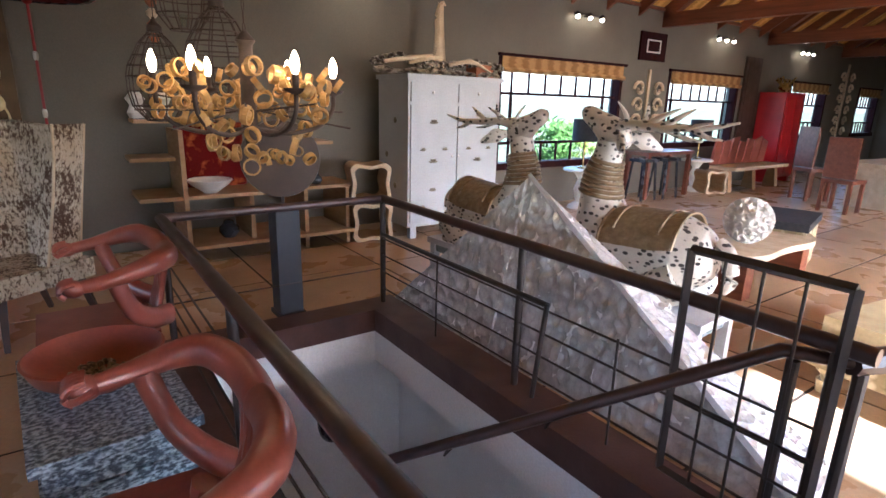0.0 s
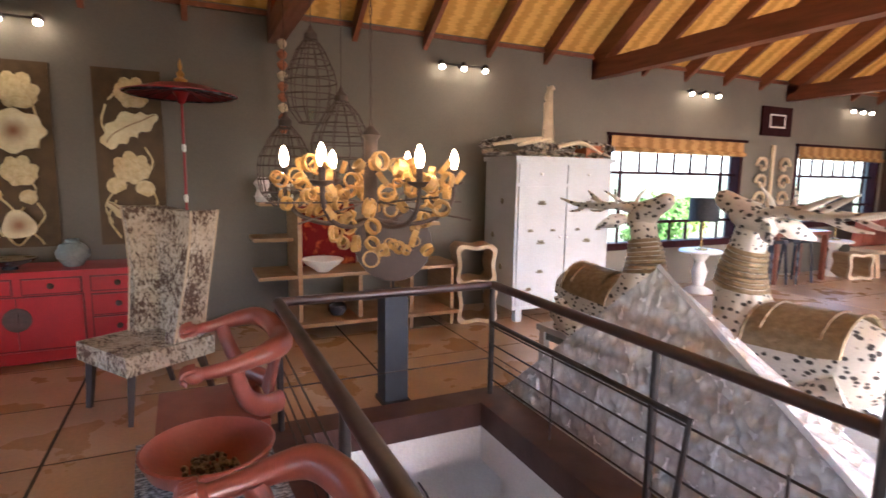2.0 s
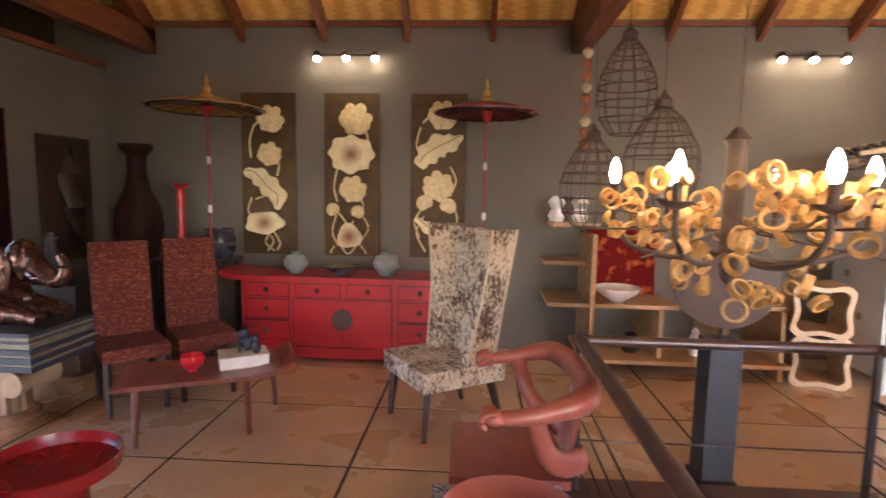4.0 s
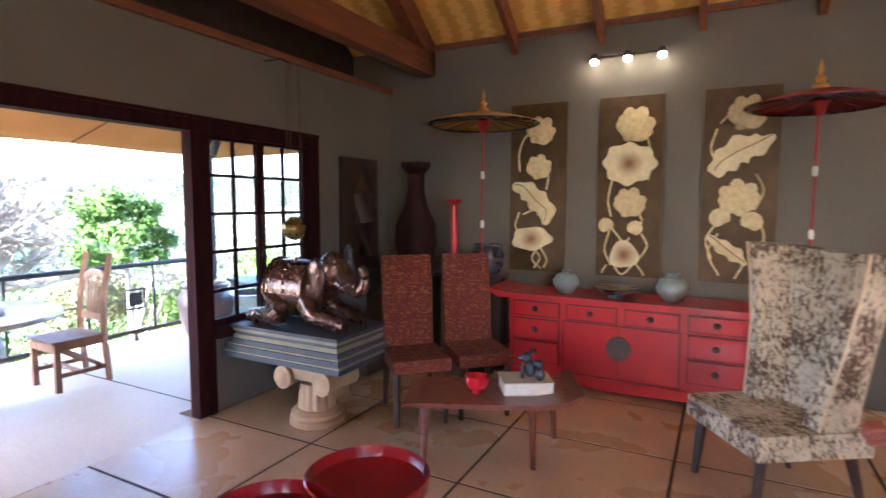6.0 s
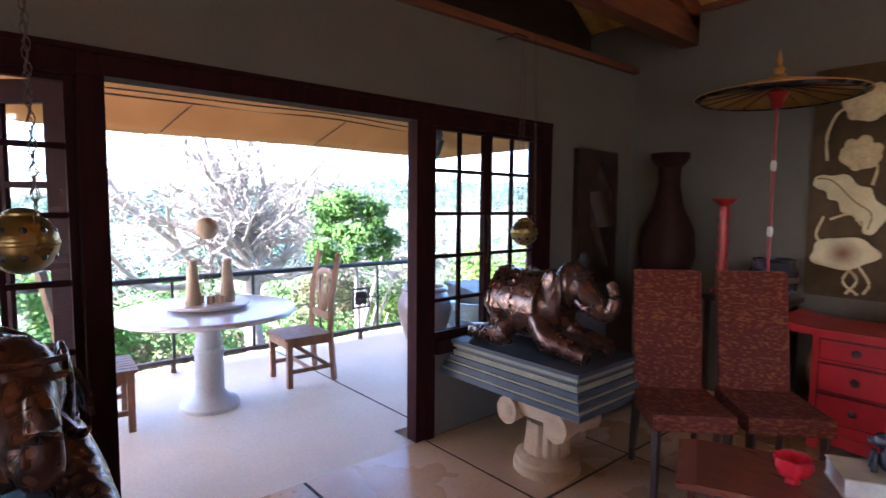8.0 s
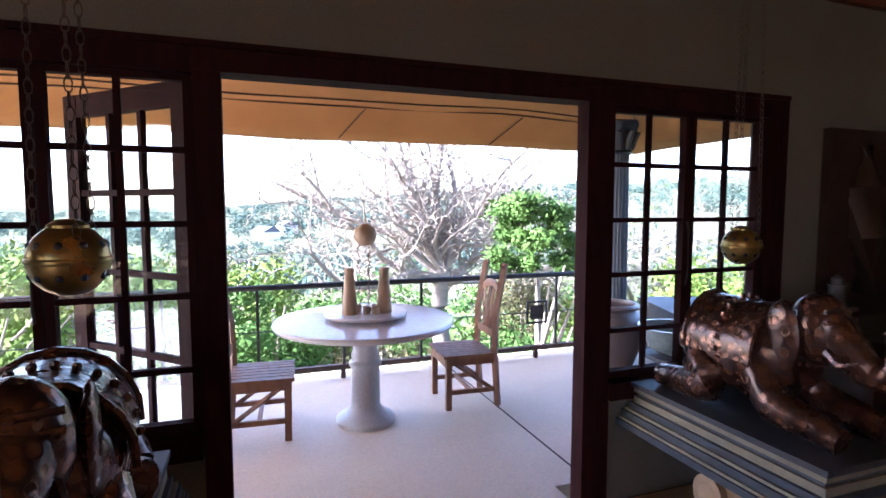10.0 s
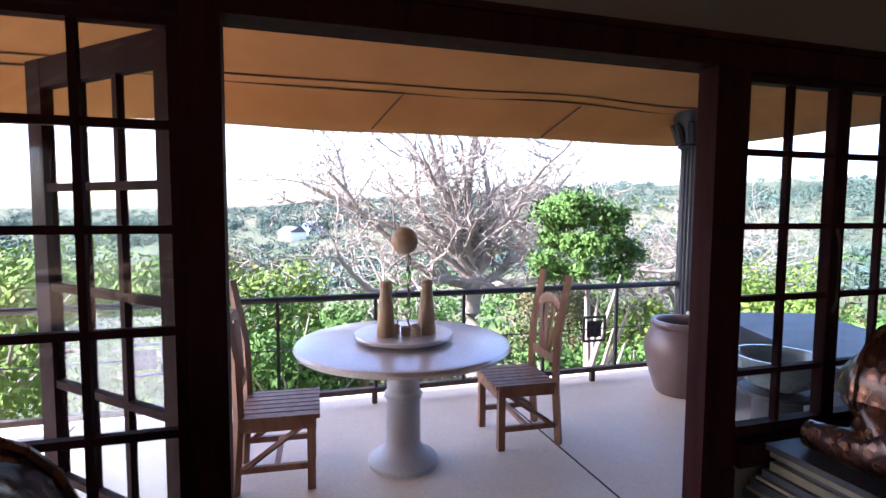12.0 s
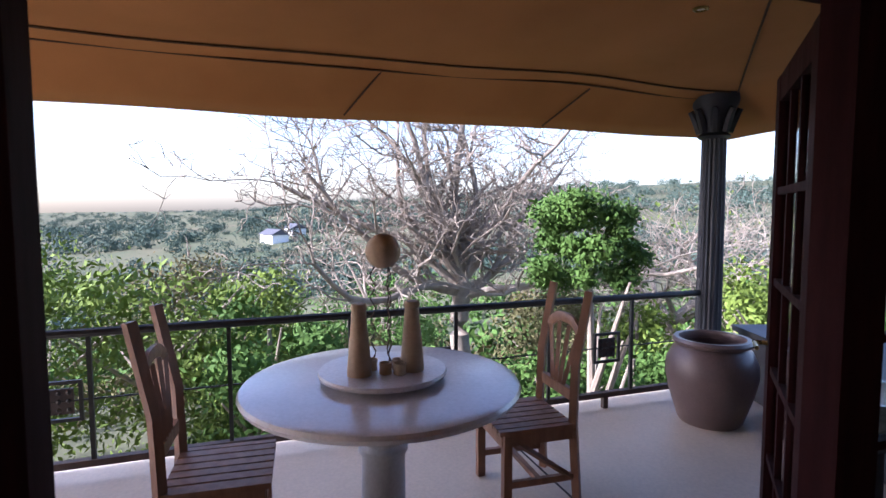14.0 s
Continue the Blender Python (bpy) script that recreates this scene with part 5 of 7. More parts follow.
wavy_cube(pose(2.84, 5.48, 0.0, 0, 0, -14), "pale wavy-edged hollow wooden cube stool")
wavy_cube(pose(2.82, 5.48, 0.44, 0, 0, -14), "pale wavy-edged hollow wooden cube stool stacked on another")

WDX, WDY = 3.17, 5.16
wd = thing("wardrobe", pose(WDX, WDY, 0, 0, 0, -0.5), "white painted wardrobe with shell motifs and two doors", "wardrobe")
WWd, WDp, WHt = 1.30, 0.70, 1.80
part("body", box(B(), 0.0, WWd, 0.02, WDp, 0.14, WHt), M["white_paint"], wd, bevel=0.004)
part("cornice", box(B(), -0.03, WWd + 0.03, -0.02, WDp + 0.01, WHt, WHt + 0.05), M["white_paint"], wd, bevel=0.012)
for k in range(2):
    x0 = 0.03 + k * (WWd / 2 - 0.005)
    dr = part("door", box(B(), x0, x0 + WWd / 2 - 0.05, 0.0, 0.022, 0.2, 1.52), M["white_paint"], wd, bevel=0.004)
    part("drawer", box(B(), x0, x0 + WWd / 2 - 0.05, 0.0, 0.022, 1.56, 1.76), M["white_paint"], wd, bevel=0.004)
    part("drawer_knob", ball(B(), (x0 + 0.28, -0.012, 1.66), 0.016), M["ceramic"], wd, smooth=True)
    part("door_knob", ball(B(), (WWd / 2 + (0.03 if k else -0.06), -0.012, 0.95), 0.014), M["ceramic"], wd, smooth=True)
    for z, dx, s in ((1.32, 0.3, 1.2), (1.02, 0.16, 0.8), (1.02, 0.46, 0.8), (0.88, 0.3, 1.2), (0.55, 0.3, 1.0), (0.36, 0.16, 0.8)):
        bm = B()
        for q in range(5):
            a = math.pi * (0.1 + 0.2 * q)
            tube(bm, ((0, 0, 0), (0.03 * s * math.cos(a), -0.004, 0.03 * s * math.sin(a)), (0.05 * s * math.cos(a), 0, 0.045 * s * math.sin(a))), [0.004, 0.010 * s, 0.006], 6)
        bmesh.ops.transform(bm, matrix=Matrix.Translation((x0 + dx, -0.004, z)), verts=bm.verts)
        part("shell_motif", bm, M["cream"], dr, "raised shell motif", smooth=True)
for z, y in ((1.35, 0.3), (0.95, 0.5), (0.6, 0.3)):
    part("shell_motif", ball(B(), (-0.004, y, z), 0.035, 0.2, 1, 1), M["cream"], wd, smooth=True)
for x in (0.05, WWd - 0.13):
    for y in (0.03, WDp - 0.1):
        part("foot", box(B(), x, x + 0.08, y, y + 0.07, 0, 0.14), M["white_paint"], wd)

cr = thing("carved_crest", pose(WDX, WDY + 0.22, 1.852, 0, 0, -4), "tarnished silver carved scrollwork crest on top of the wardrobe", "carving")
rnd = random.Random(3)
part("base", tube(B(), [(-0.30 + 0.12 * k, 0.0, 0.035 + 0.012 * math.sin(2.1 * k)) for k in range(15)], [0.03 + 0.012 * math.sin(1.7 * k) for k in range(15)], 8), M["driftsilver"], cr, smooth=True)
for k in range(24):
    u = k / 23
    cx = -0.30 + 1.68 * u
    rise = 0.10 + 0.07 * math.exp(-((u - 0.18) / 0.12) ** 2) + 0.05 * math.exp(-((u - 0.8) / 0.15) ** 2)
    sg = -1 if k % 2 else 1
    r0 = rnd.uniform(0.045, 0.08)
    pts = [(cx + sg * r0 * math.cos(a) * (1 - a / 8), rnd.uniform(-0.03, 0.03), max(0.02, rise + r0 * 0.8 * math.sin(a) * (1 - a / 8))) for a in [0.5 * i for i in range(12)]]
    part("scroll", tube(B(), pts, [0.024 - 0.0014 * i for i in range(12)], 7), M["driftsilver"], cr, smooth=True)
for x0, x1, z1 in ((-0.20, 0.40, 0.22), (0.62, 1.22, 0.06), (0.1, 0.5, 0.2)):
    part("branch", tube(B(), curve_pts(((x0, -0.05, 0.12), ((x0 + x1) / 2, -0.07, 0.17), (x1, -0.05, z1)), 4), lerp_list([0.018, 0.026, 0.010], 4), 8), M["limed"], cr, smooth=True)
fern = thing("fern_ornament", Matrix.Translation((WDX + 0.66, WDY + 0.42, 1.852)), "tall pale fern-shaped ornament on the wardrobe", "ornament")
part("stem", tube(B(), curve_pts(((0, 0, 0), (0.0, 0, 0.45), (-0.02, 0, 0.68), (0.04, 0, 0.82), (0.09, 0, 0.80)), 4), lerp_list([0.05, 0.045, 0.035, 0.025, 0.01], 4), 10), M["limed"], fern, smooth=True)
for k in range(30):
    z = 0.06 + 0.025 * k
    w = 0.105 * (1 - k / 42)
    part("frond", tube(B(), ((-w, -0.02, z + 0.035), (-0.02, -0.045, z), (0.02, -0.045, z), (w, -0.02, z + 0.035)), [0.005, 0.014, 0.014, 0.005], 6), M["limed"], fern, smooth=True)
solo("terracotta_trough", box(B(), -0.13, 0.13, -0.1, 0.1, 0, 0.15), M["terracotta"], Matrix.Translation((WDX + 1.14, WDY + 0.22, 1.852)), "small orange terracotta trough on the wardrobe", "pot", bevel=0.01)

# ---- wire lanterns ----
def cage(m, lab, R=0.21, Hh=0.62):
    c = thing("wire_lantern", m, lab, "lantern", "hanging wire lanterns")
    prof = ((0.03, 0), (0.06, -0.04), (R * 0.55, -0.10), (R * 0.74, -0.18), (R * 0.92, -0.25), (R, -0.32), (R, -0.42), (R * 0.9, -0.52), (R * 0.5, -Hh))
    for k in range(12):
        a = 2 * math.pi * k / 12
        part("wire", tube(B(), [(r * math.cos(a), r * math.sin(a), z) for r, z in prof], 0.0045, 5), M["rust"], c)
    for r, z in prof[1:]:
        part("hoop", tube(B(), [(r * math.cos(2 * math.pi * i / 24), r * math.sin(2 * math.pi * i / 24), z) for i in range(25)], 0.005, 5, caps=False), M["rust"], c)
    part("cap", lathe(B(), ((0.05, -0.02), (0.05, 0.02), (0.02, 0.05), (0.01, 0.08)), 12), M["rust"], c, smooth=True)
    part("candle_cup", lathe(B(), ((0.03, -Hh + 0.02), (0.04, -Hh + 0.10), (0.035, -Hh + 0.1), (0.02, -Hh + 0.03)), 12), M["glass"], c)
    return c


for x, y, z, lab, s in ((0.82, 4.35, 2.62, "tall rusty wire lantern hanging from a beam", 0.9), (0.98, 4.1, 2.16, "rusty bell-shaped wire lantern", 1.05), (0.64, 4.45, 2.00, "low rusty wire lantern with a glass cup", 1.0)):
    c = cage(Matrix.Translation((x, y, z)), lab, 0.21 * s)
    part("chain", tube(B(), ((0, 0, 0.08), (0, 0, 2.94 - z)), 0.003, 5), M["rust"], c)
tp = thing("carved_post", Matrix.Translation((0.82, 5.72, 0)), "slim carved wooden strip hanging against the wall", "carving")
for k in range(9):
    z = 2.9 - 0.10 * k
    part("segment", lathe(B(), ((0.02, z - 0.09), (0.045, z - 0.06), (0.05, z - 0.03), (0.02, z)), 8), M["terracotta"] if k % 3 else M["limed"], tp)
part("cord", tube(B(), ((0, 0, 2.9), (0, 0, 2.94)), 0.006, 5), M["rust"], tp)

# ---- spot bars ----
for x in (-1.44, 2.94, 6.98, 11.03, 14.7):
    s = thing("spotlight_bar", Matrix.Translation((x, YN - 0.02, 2.92)), "ceiling spot bar with three lit lamps on the wall", "spotlight", "wall spot bars")
    part("bar", tube(B(), ((-0.32, -0.05, 0), (0.32, -0.05, 0)), 0.012, 8), M["black_iron"], s, smooth=True)
    part("bracket", tube(B(), ((0, 0.02, 0.0), (0, -0.05, 0.0)), 0.03, 10), M["black_iron"], s)
    for k in (-1, 0, 1):
        h = part("spot_head", lathe(B(), ((0.02, 0.05), (0.035, 0.03), (0.042, -0.02), (0.040, -0.022)), 14, pose(k * 0.285, -0.09, -0.02, 25 + 8 * k, 10 * k, 0)), M["black_iron"], s, smooth=True)
        part("lens", ball(B(), (k * 0.285, -0.10, -0.045), 0.034, seg=14, rings=8), M["spotglow"], h, "lit lamp", smooth=True)
    ld = bpy.data.lights.new("spot_lamp", "SPOT")
    ld.energy, ld.spot_size, ld.spot_blend, ld.color, ld.shadow_soft_size = 0.3, radians(115), 0.6, (1.0, 0.80, 0.52), 0.05
    lo = new("spot_lamp", ld)
    lo.matrix_world = look((x, YN - 0.34, 2.80), (x, YN - 0.02, 1.6))

# ---- lotus panels, sideboard ----
def gilt_leaf_material():
    """Ivory gilt that turns brown towards the leaf's own middle, as painted there."""
    m = mat("painted_lotus_leaf", (0.74, 0.67, 0.43), (0.62, 0.52, 0.29), 0.42, scale=14, bump=0.12)
    n, l = m.node_tree.nodes, m.node_tree.links
    tc, ln, rp, mx = n.new("ShaderNodeTexCoord"), n.new("ShaderNodeVectorMath"), n.new("ShaderNodeValToRGB"), n.new("ShaderNodeMixRGB")
    ln.operation = "LENGTH"
    rp.color_ramp.elements[0].position, rp.color_ramp.elements[1].position = 0.02, 0.13
    rp.color_ramp.elements[0].color, rp.color_ramp.elements[1].color = (1, 1, 1, 1), (0, 0, 0, 1)
    b = n["Principled BSDF"]
    l.new(tc.outputs["Object"], ln.inputs[0]), l.new(ln.outputs["Value"], rp.inputs[0]), l.new(rp.outputs[0], mx.inputs[0])
    l.new(b.inputs["Base Color"].links[0].from_socket, mx.inputs[1])
    mx.inputs[2].default_value = (0.24, 0.10, 0.035, 1)
    l.new(mx.outputs[0], b.inputs["Base Color"])
    return m


M["lotus_leaf"] = gilt_leaf_material()
M["petal_gilt"] = mat("petal_gilt", (0.66, 0.55, 0.30), (0.42, 0.29, 0.11), 0.45, scale=20, mix=0.6, bump=0.15)


def lotus_panel(x0, label):
    p = thing("lotus_panel", Matrix.Translation((x0, YN - 0.035, 0.93)), label, "wall panel", "lotus panels")
    part("board", box(B(), 0, 0.56, 0, 0.03, 0, 1.63), M["gold_panel"], p, bevel=0.004)
    return p


def lotus_leaf(p, u, z, rx, rz, lobes, phase=0.0, tilt=0.0):
    """A round scalloped leaf, cupped, with a brown heart."""
    bm = B()
    n, rings = 48, []
    for q, dy in ((0.12, -0.016), (0.45, -0.026), (0.8, -0.032), (1.0, -0.022), (1.0, 0.0)):
        ring = []
        for k in range(n):
            a = 2 * math.pi * k / n
            w = 1 + q * q * (0.07 * math.cos(lobes * a + phase) + 0.035 * math.sin(3 * a + 2 * phase))
            x, y = rx * q * w * math.cos(a), rz * q * w * math.sin(a)
            ring.append(bm.verts.new((x * math.cos(tilt) - y * math.sin(tilt), dy, x * math.sin(tilt) + y * math.cos(tilt))))
        rings.append(ring)
    for a, b in zip(rings, rings[1:]):
        for k in range(n):
            bm.faces.new((a[k], b[k], b[(k + 1) % n], a[(k + 1) % n]))
    bm.faces.new(rings[0])
    ob = part("leaf", bm, M["lotus_leaf"], p, "ivory scalloped leaf with a brown heart", smooth=True)
    ob.matrix_basis = Matrix.Translation((u, 0, z))


def petal(p, u, z, length, width, ang, lift, name="petal"):
    """A pointed petal with a raised middle, from its foot at u, z."""
    bm = B()
    rows = []
    for q in (0.0, 0.2, 0.45, 0.7, 0.88, 1.0):
        w = 1.18 * width * math.sin(math.pi * min(1.0, 0.12 + q * 0.86)) ** 0.5 + 0.002
        rows.append([bm.verts.new((c * w, -lift - (0.012 if c == 0 else 0.0) * (1 - q * 0.5), q * length)) for c in (-1, -0.5, 0, 0.5, 1)] + [bm.verts.new((w, 0, q * length)), bm.verts.new((-w, 0, q * length))])
    for a, b in zip(rows, rows[1:]):
        for k in range(5):
            bm.faces.new((a[k], a[k + 1], b[k + 1], b[k]))
        bm.faces.new((a[6], a[0], b[0], b[6]))
    bm.faces.new(rows[-1])
    ob = part(name, bm, M["petal_gilt"], p, smooth=True)
    ob.matrix_basis = Matrix.Translation((u, 0, z)) @ pose(0, 0, 0, 0, ang, 0)


def lotus_flower(p, u, z, s, lean):
    """A half-open lotus: back petals, side petals, front petals, leaning by some degrees."""
    for k, (a, ln, w) in enumerate(((-58, 0.9, 0.30), (60, 0.9, 0.30), (-34, 1.1, 0.30), (36, 1.1, 0.30), (0, 1.2, 0.32), (-18, 0.95, 0.28), (20, 0.95, 0.28), (-80, 0.75, 0.26), (82, 0.75, 0.26), (0, 0.72, 0.30))):
        petal(p, u, z - 0.35 * s, ln * s, w * s, a + lean, 0.008 + 0.0035 * k)
    for a in (-115, 118, 180):
        petal(p, u, z - 0.30 * s, 0.5 * s, 0.22 * s, a + lean, 0.012)


def folded_leaf(p, pts, widths, fold):
    """A leaf seen edge on: a wavy ribbon with one dark fold line."""
    line = curve_pts([(u, 0, z) for u, z in pts], 6)
    wid = lerp_list(widths, 6)
    bm = B()
    rows = []
    for i, c in enumerate(line):
        d = (line[min(i + 1, len(line) - 1)] - line[max(i - 1, 0)]).normalized()
        nrm = Vector((-d.z, 0, d.x))
        w = wid[i] * (1 + 0.16 * math.sin(1.15 * i))
        rows.append([bm.verts.new(c + nrm * w * q + Vector((0, -0.012 - 0.016 * (1 - q * q), 0))) for q in (-1, -0.5, 0, 0.5, 1)] + [bm.verts.new(c + nrm * w), bm.verts.new(c - nrm * w)])
    for a, b in zip(rows, rows[1:]):
        for k in range(5):
            bm.faces.new((a[k], a[k + 1], b[k + 1], b[k]))
        bm.faces.new((a[6], a[0], b[0], b[6]))
    bm.faces.new(rows[-1]), bm.faces.new(rows[0][::-1])
    leaf = part("leaf", bm, M["ivory"], p, "ivory leaf folded over", smooth=True)
    part("fold_line", tube(B(), [c + Vector((0, -0.029, 0.01 + fold * math.sin(0.4 * i))) for i, c in enumerate(line)][1:-1], 0.005, 5), M["vein"], leaf)


def stalk(p, pts, r=0.010):
    part("stem", tube(B(), curve_pts([(u, -0.007, z) for u, z in pts], 6), r, 6), M["petal_gilt"], p, smooth=True)


PANEL_LABEL = "tall bronze panel with ivory-gilt lotus relief on the wall"
p = lotus_panel(-2.545, PANEL_LABEL)
for pts in (((0.10, 0.98), (0.09, 1.15), (0.14, 1.30), (0.22, 1.36)), ((0.37, 0.80), (0.39, 0.92), (0.34, 1.0)), ((0.10, 0.58), (0.06, 0.45), (0.10, 0.38)), ((0.30, 0.25), (0.24, 0.12), (0.33, 0.03)), ((0.22, 0.25), (0.32, 0.14), (0.26, 0.03)), ((0.32, 0.24), (0.39, 0.12), (0.36, 0.04)), ((0.14, 0.56), (0.26, 0.60), (0.33, 0.52))):
    stalk(p, pts)
lotus_flower(p, 0.27, 1.38, 0.17, 38), lotus_flower(p, 0.28, 1.02, 0.15, 14)
folded_leaf(p, ((0.03, 0.84), (0.16, 0.80), (0.28, 0.70), (0.38, 0.58), (0.36, 0.46)), [0.03, 0.085, 0.10, 0.085, 0.02], 0.02)
lotus_leaf(p, 0.23, 0.32, 0.20, 0.115, 5, 1.0, 0.08)
p = lotus_panel(-1.685, PANEL_LABEL)
for pts in (((0.36, 1.36), (0.43, 1.24), (0.46, 1.02), (0.44, 0.88)), ((0.13, 0.88), (0.10, 0.70), (0.13, 0.55)), ((0.34, 0.62), (0.40, 0.52), (0.36, 0.44)), ((0.12, 0.42), (0.08, 0.24), (0.14, 0.10)), ((0.40, 0.40), (0.45, 0.28), (0.36, 0.14)), ((0.14, 0.44), (0.22, 0.34), (0.25, 0.24)), ((0.30, 0.36), (0.26, 0.30), (0.22, 0.24)), ((0.15, 0.12), (0.24, 0.02), (0.34, 0.12)), ((0.10, 0.10), (0.07, 0.05), (0.06, 0.02)), ((0.36, 0.12), (0.41, 0.06), (0.43, 0.02))):
    stalk(p, pts)
lotus_flower(p, 0.285, 1.38, 0.20, 28), lotus_flower(p, 0.27, 0.68, 0.17, 20)
lotus_leaf(p, 0.275, 1.03, 0.225, 0.185, 8, 0.4), lotus_leaf(p, 0.255, 0.20, 0.125, 0.125, 3, 1.2)
for u, z, a in ((0.11, 0.42, -25), (0.32, 0.40, 25)):
    petal(p, u, z, 0.12, 0.055, a, 0.022, "bud")
p = lotus_panel(-0.81, PANEL_LABEL)
for pts in (((0.10, 1.30), (0.06, 1.14), (0.10, 1.02)), ((0.40, 0.92), (0.46, 0.78), (0.40, 0.62)), ((0.42, 0.56), (0.48, 0.40), (0.42, 0.25)), ((0.14, 0.42), (0.07, 0.25), (0.16, 0.06)), ((0.12, 0.50), (0.05, 0.36), (0.10, 0.2)), ((0.30, 0.3), (0.34, 0.18), (0.28, 0.04)), ((0.12, 1.34), (0.20, 1.42), (0.25, 1.38))):
    stalk(p, pts)
lotus_flower(p, 0.29, 1.42, 0.18, 24), lotus_flower(p, 0.29, 0.72, 0.19, -8)
folded_leaf(p, ((0.08, 0.92), (0.16, 1.02), (0.28, 1.12), (0.42, 1.16), (0.52, 1.22)), [0.05, 0.10, 0.115, 0.08, 0.015], 0.015)
folded_leaf(p, ((0.06, 0.40), (0.16, 0.32), (0.28, 0.24), (0.36, 0.16)), [0.015, 0.055, 0.06, 0.012], 0.01)
for u, z, a in ((0.18, 0.50, -30), (0.36, 0.47, 25)):
    petal(p, u, z, 0.14, 0.07, a, 0.022, "bud")


def sideboard():
    X0, X1, Y0, Y1, Ht = -2.32, -0.40, 5.52, 6.02, 0.80
    s = thing("sideboard", Matrix.Translation((X0, Y0, 0)), "red lacquered altar-style sideboard with drawers and a round brass lock", "sideboard")
    W, D = X1 - X0, Y1 - Y0
    part("body", box(B(), 0.0, W, 0.02, D, 0.10, Ht - 0.05), M["red_lacquer"], s, bevel=0.004)
    top = B()
    prof = [(-0.20, Ht + 0.035), (-0.12, Ht + 0.01), (0.0, Ht - 0.003), (W, Ht - 0.003), (W + 0.12, Ht + 0.01), (W + 0.20, Ht + 0.035), (W + 0.20, Ht - 0.005), (W + 0.1, Ht - 0.045), (-0.1, Ht - 0.045), (-0.20, Ht - 0.005)]
    prism(top, prof, D + 0.04, pose(0, D + 0.02, 0, 90, 0, 0))
    part("top", top, M["red_lacquer"], s)
    n = 4
    dw = W / n
    for k in range(n):
        part("drawer_groove", box(B(), k * dw + 0.038, (k + 1) * dw - 0.018, 0.014, 0.03, 0.598, 0.737), M["groove"], s)
        dr = part("drawer", box(B(), k * dw + 0.05, (k + 1) * dw - 0.03, 0.0, 0.03, 0.61, 0.725), M["red_lacquer"], s, bevel=0.005)
        part("pull", lathe(B(), ((0.026, 0), (0.02, 0.01), (0.008, 0.02)), 14, pose((k + 0.5) * dw, 0.0, 0.668, 90, 0, 0)), M["rust"], dr, "dark round pull", smooth=True)
    for k in (0, n - 1):
        for z0, z1 in ((0.40, 0.57), (0.20, 0.37)):
            part("drawer_groove", box(B(), k * dw + 0.038, (k + 1) * dw - 0.018, 0.014, 0.03, z0 - 0.012, z1 + 0.012), M["groove"], s)
            dr = part("drawer", box(B(), k * dw + 0.05, (k + 1) * dw - 0.03, 0.0, 0.03, z0, z1), M["red_lacquer"], s, bevel=0.005)
            part("pull", lathe(B(), ((0.026, 0), (0.02, 0.01), (0.008, 0.02)), 14, pose((k + 0.5) * dw, 0.0, (z0 + z1) / 2, 90, 0, 0)), M["rust"], dr, "dark round pull", smooth=True)
    part("door_groove", box(B(), dw + 0.008, 3 * dw - 0.008, 0.016, 0.03, 0.128, 0.592), M["groove"], s)
    for k in (1, 2):
        part("door", box(B(), k * dw + (0.02 if k == 1 else 0.004), (k + 1) * dw - (0.004 if k == 1 else 0.02), 0.004, 0.028, 0.14, 0.58), M["red_lacquer"], s, bevel=0.004)
    lk = part("lock_plate", lathe(B(), ((0.10, 0), (0.10, 0.008), (0.085, 0.012), (0.004, 0.012)), 32, pose(W / 2, 0.004, 0.40, 90, 0, 0)), M["rust"], s, "round dark brass lock plate", smooth=True)
    part("hasp", box(B(), W / 2 - 0.012, W / 2 + 0.012, -0.02, -0.004, 0.33, 0.46), M["rust"], lk)
    part("apron", prism(B(), ((0.04, 0.06), (0.3, 0.04), (W / 2, 0.02), (W - 0.3, 0.04), (W - 0.04, 0.06), (W - 0.04, 0.12), (0.04, 0.12)), 0.03, pose(0, 0.035, 0, 90, 0, 0)), M["red_lacquer"], s)
    for x in (-0.0, W - 0.06):
        for y in (0.02, D - 0.06):
            part("leg", box(B(), x, x + 0.06, y, y + 0.06, 0, 0.10), M["red_lacquer"], s)


sideboard()
for x, y, s in ((-1.86, 5.72, 0.92), (-0.98, 5.72, 1.05)):
    v = thing("vase", Matrix.Translation((x, y, 0.798)), "squat crackled grey-blue vase on the sideboard", "vase", "celadon vases")
    part("body", lathe(B(), [(r * s, z * s) for r, z in ((0.06, 0), (0.075, 0.01), (0.12, 0.08), (0.125, 0.13), (0.09, 0.18), (0.05, 0.20))], 28), M["celadon"], v, smooth=True)
    part("neck", lathe(B(), [(r * s, z * s) for r, z in ((0.05, 0.2), (0.045, 0.215), (0.055, 0.225), (0.042, 0.222), (0.03, 0.19))], 20, caps=False), M["celadon"], v, smooth=True)
fb = thing("footed_bowl", Matrix.Translation((-1.42, 5.70, 0.798)), "shallow black bowl with gilt inside on the sideboard", "bowl")
part("bowl", lathe(B(), ((0.06, 0), (0.05, 0.02), (0.15, 0.06), (0.19, 0.085), (0.185, 0.09)), 30), M["black"], fb, smooth=True)
part("lining", lathe(B(), ((0.183, 0.092), (0.13, 0.066), (0.01, 0.045)), 30), M["brass"], fb, "gilt lining", smooth=True)


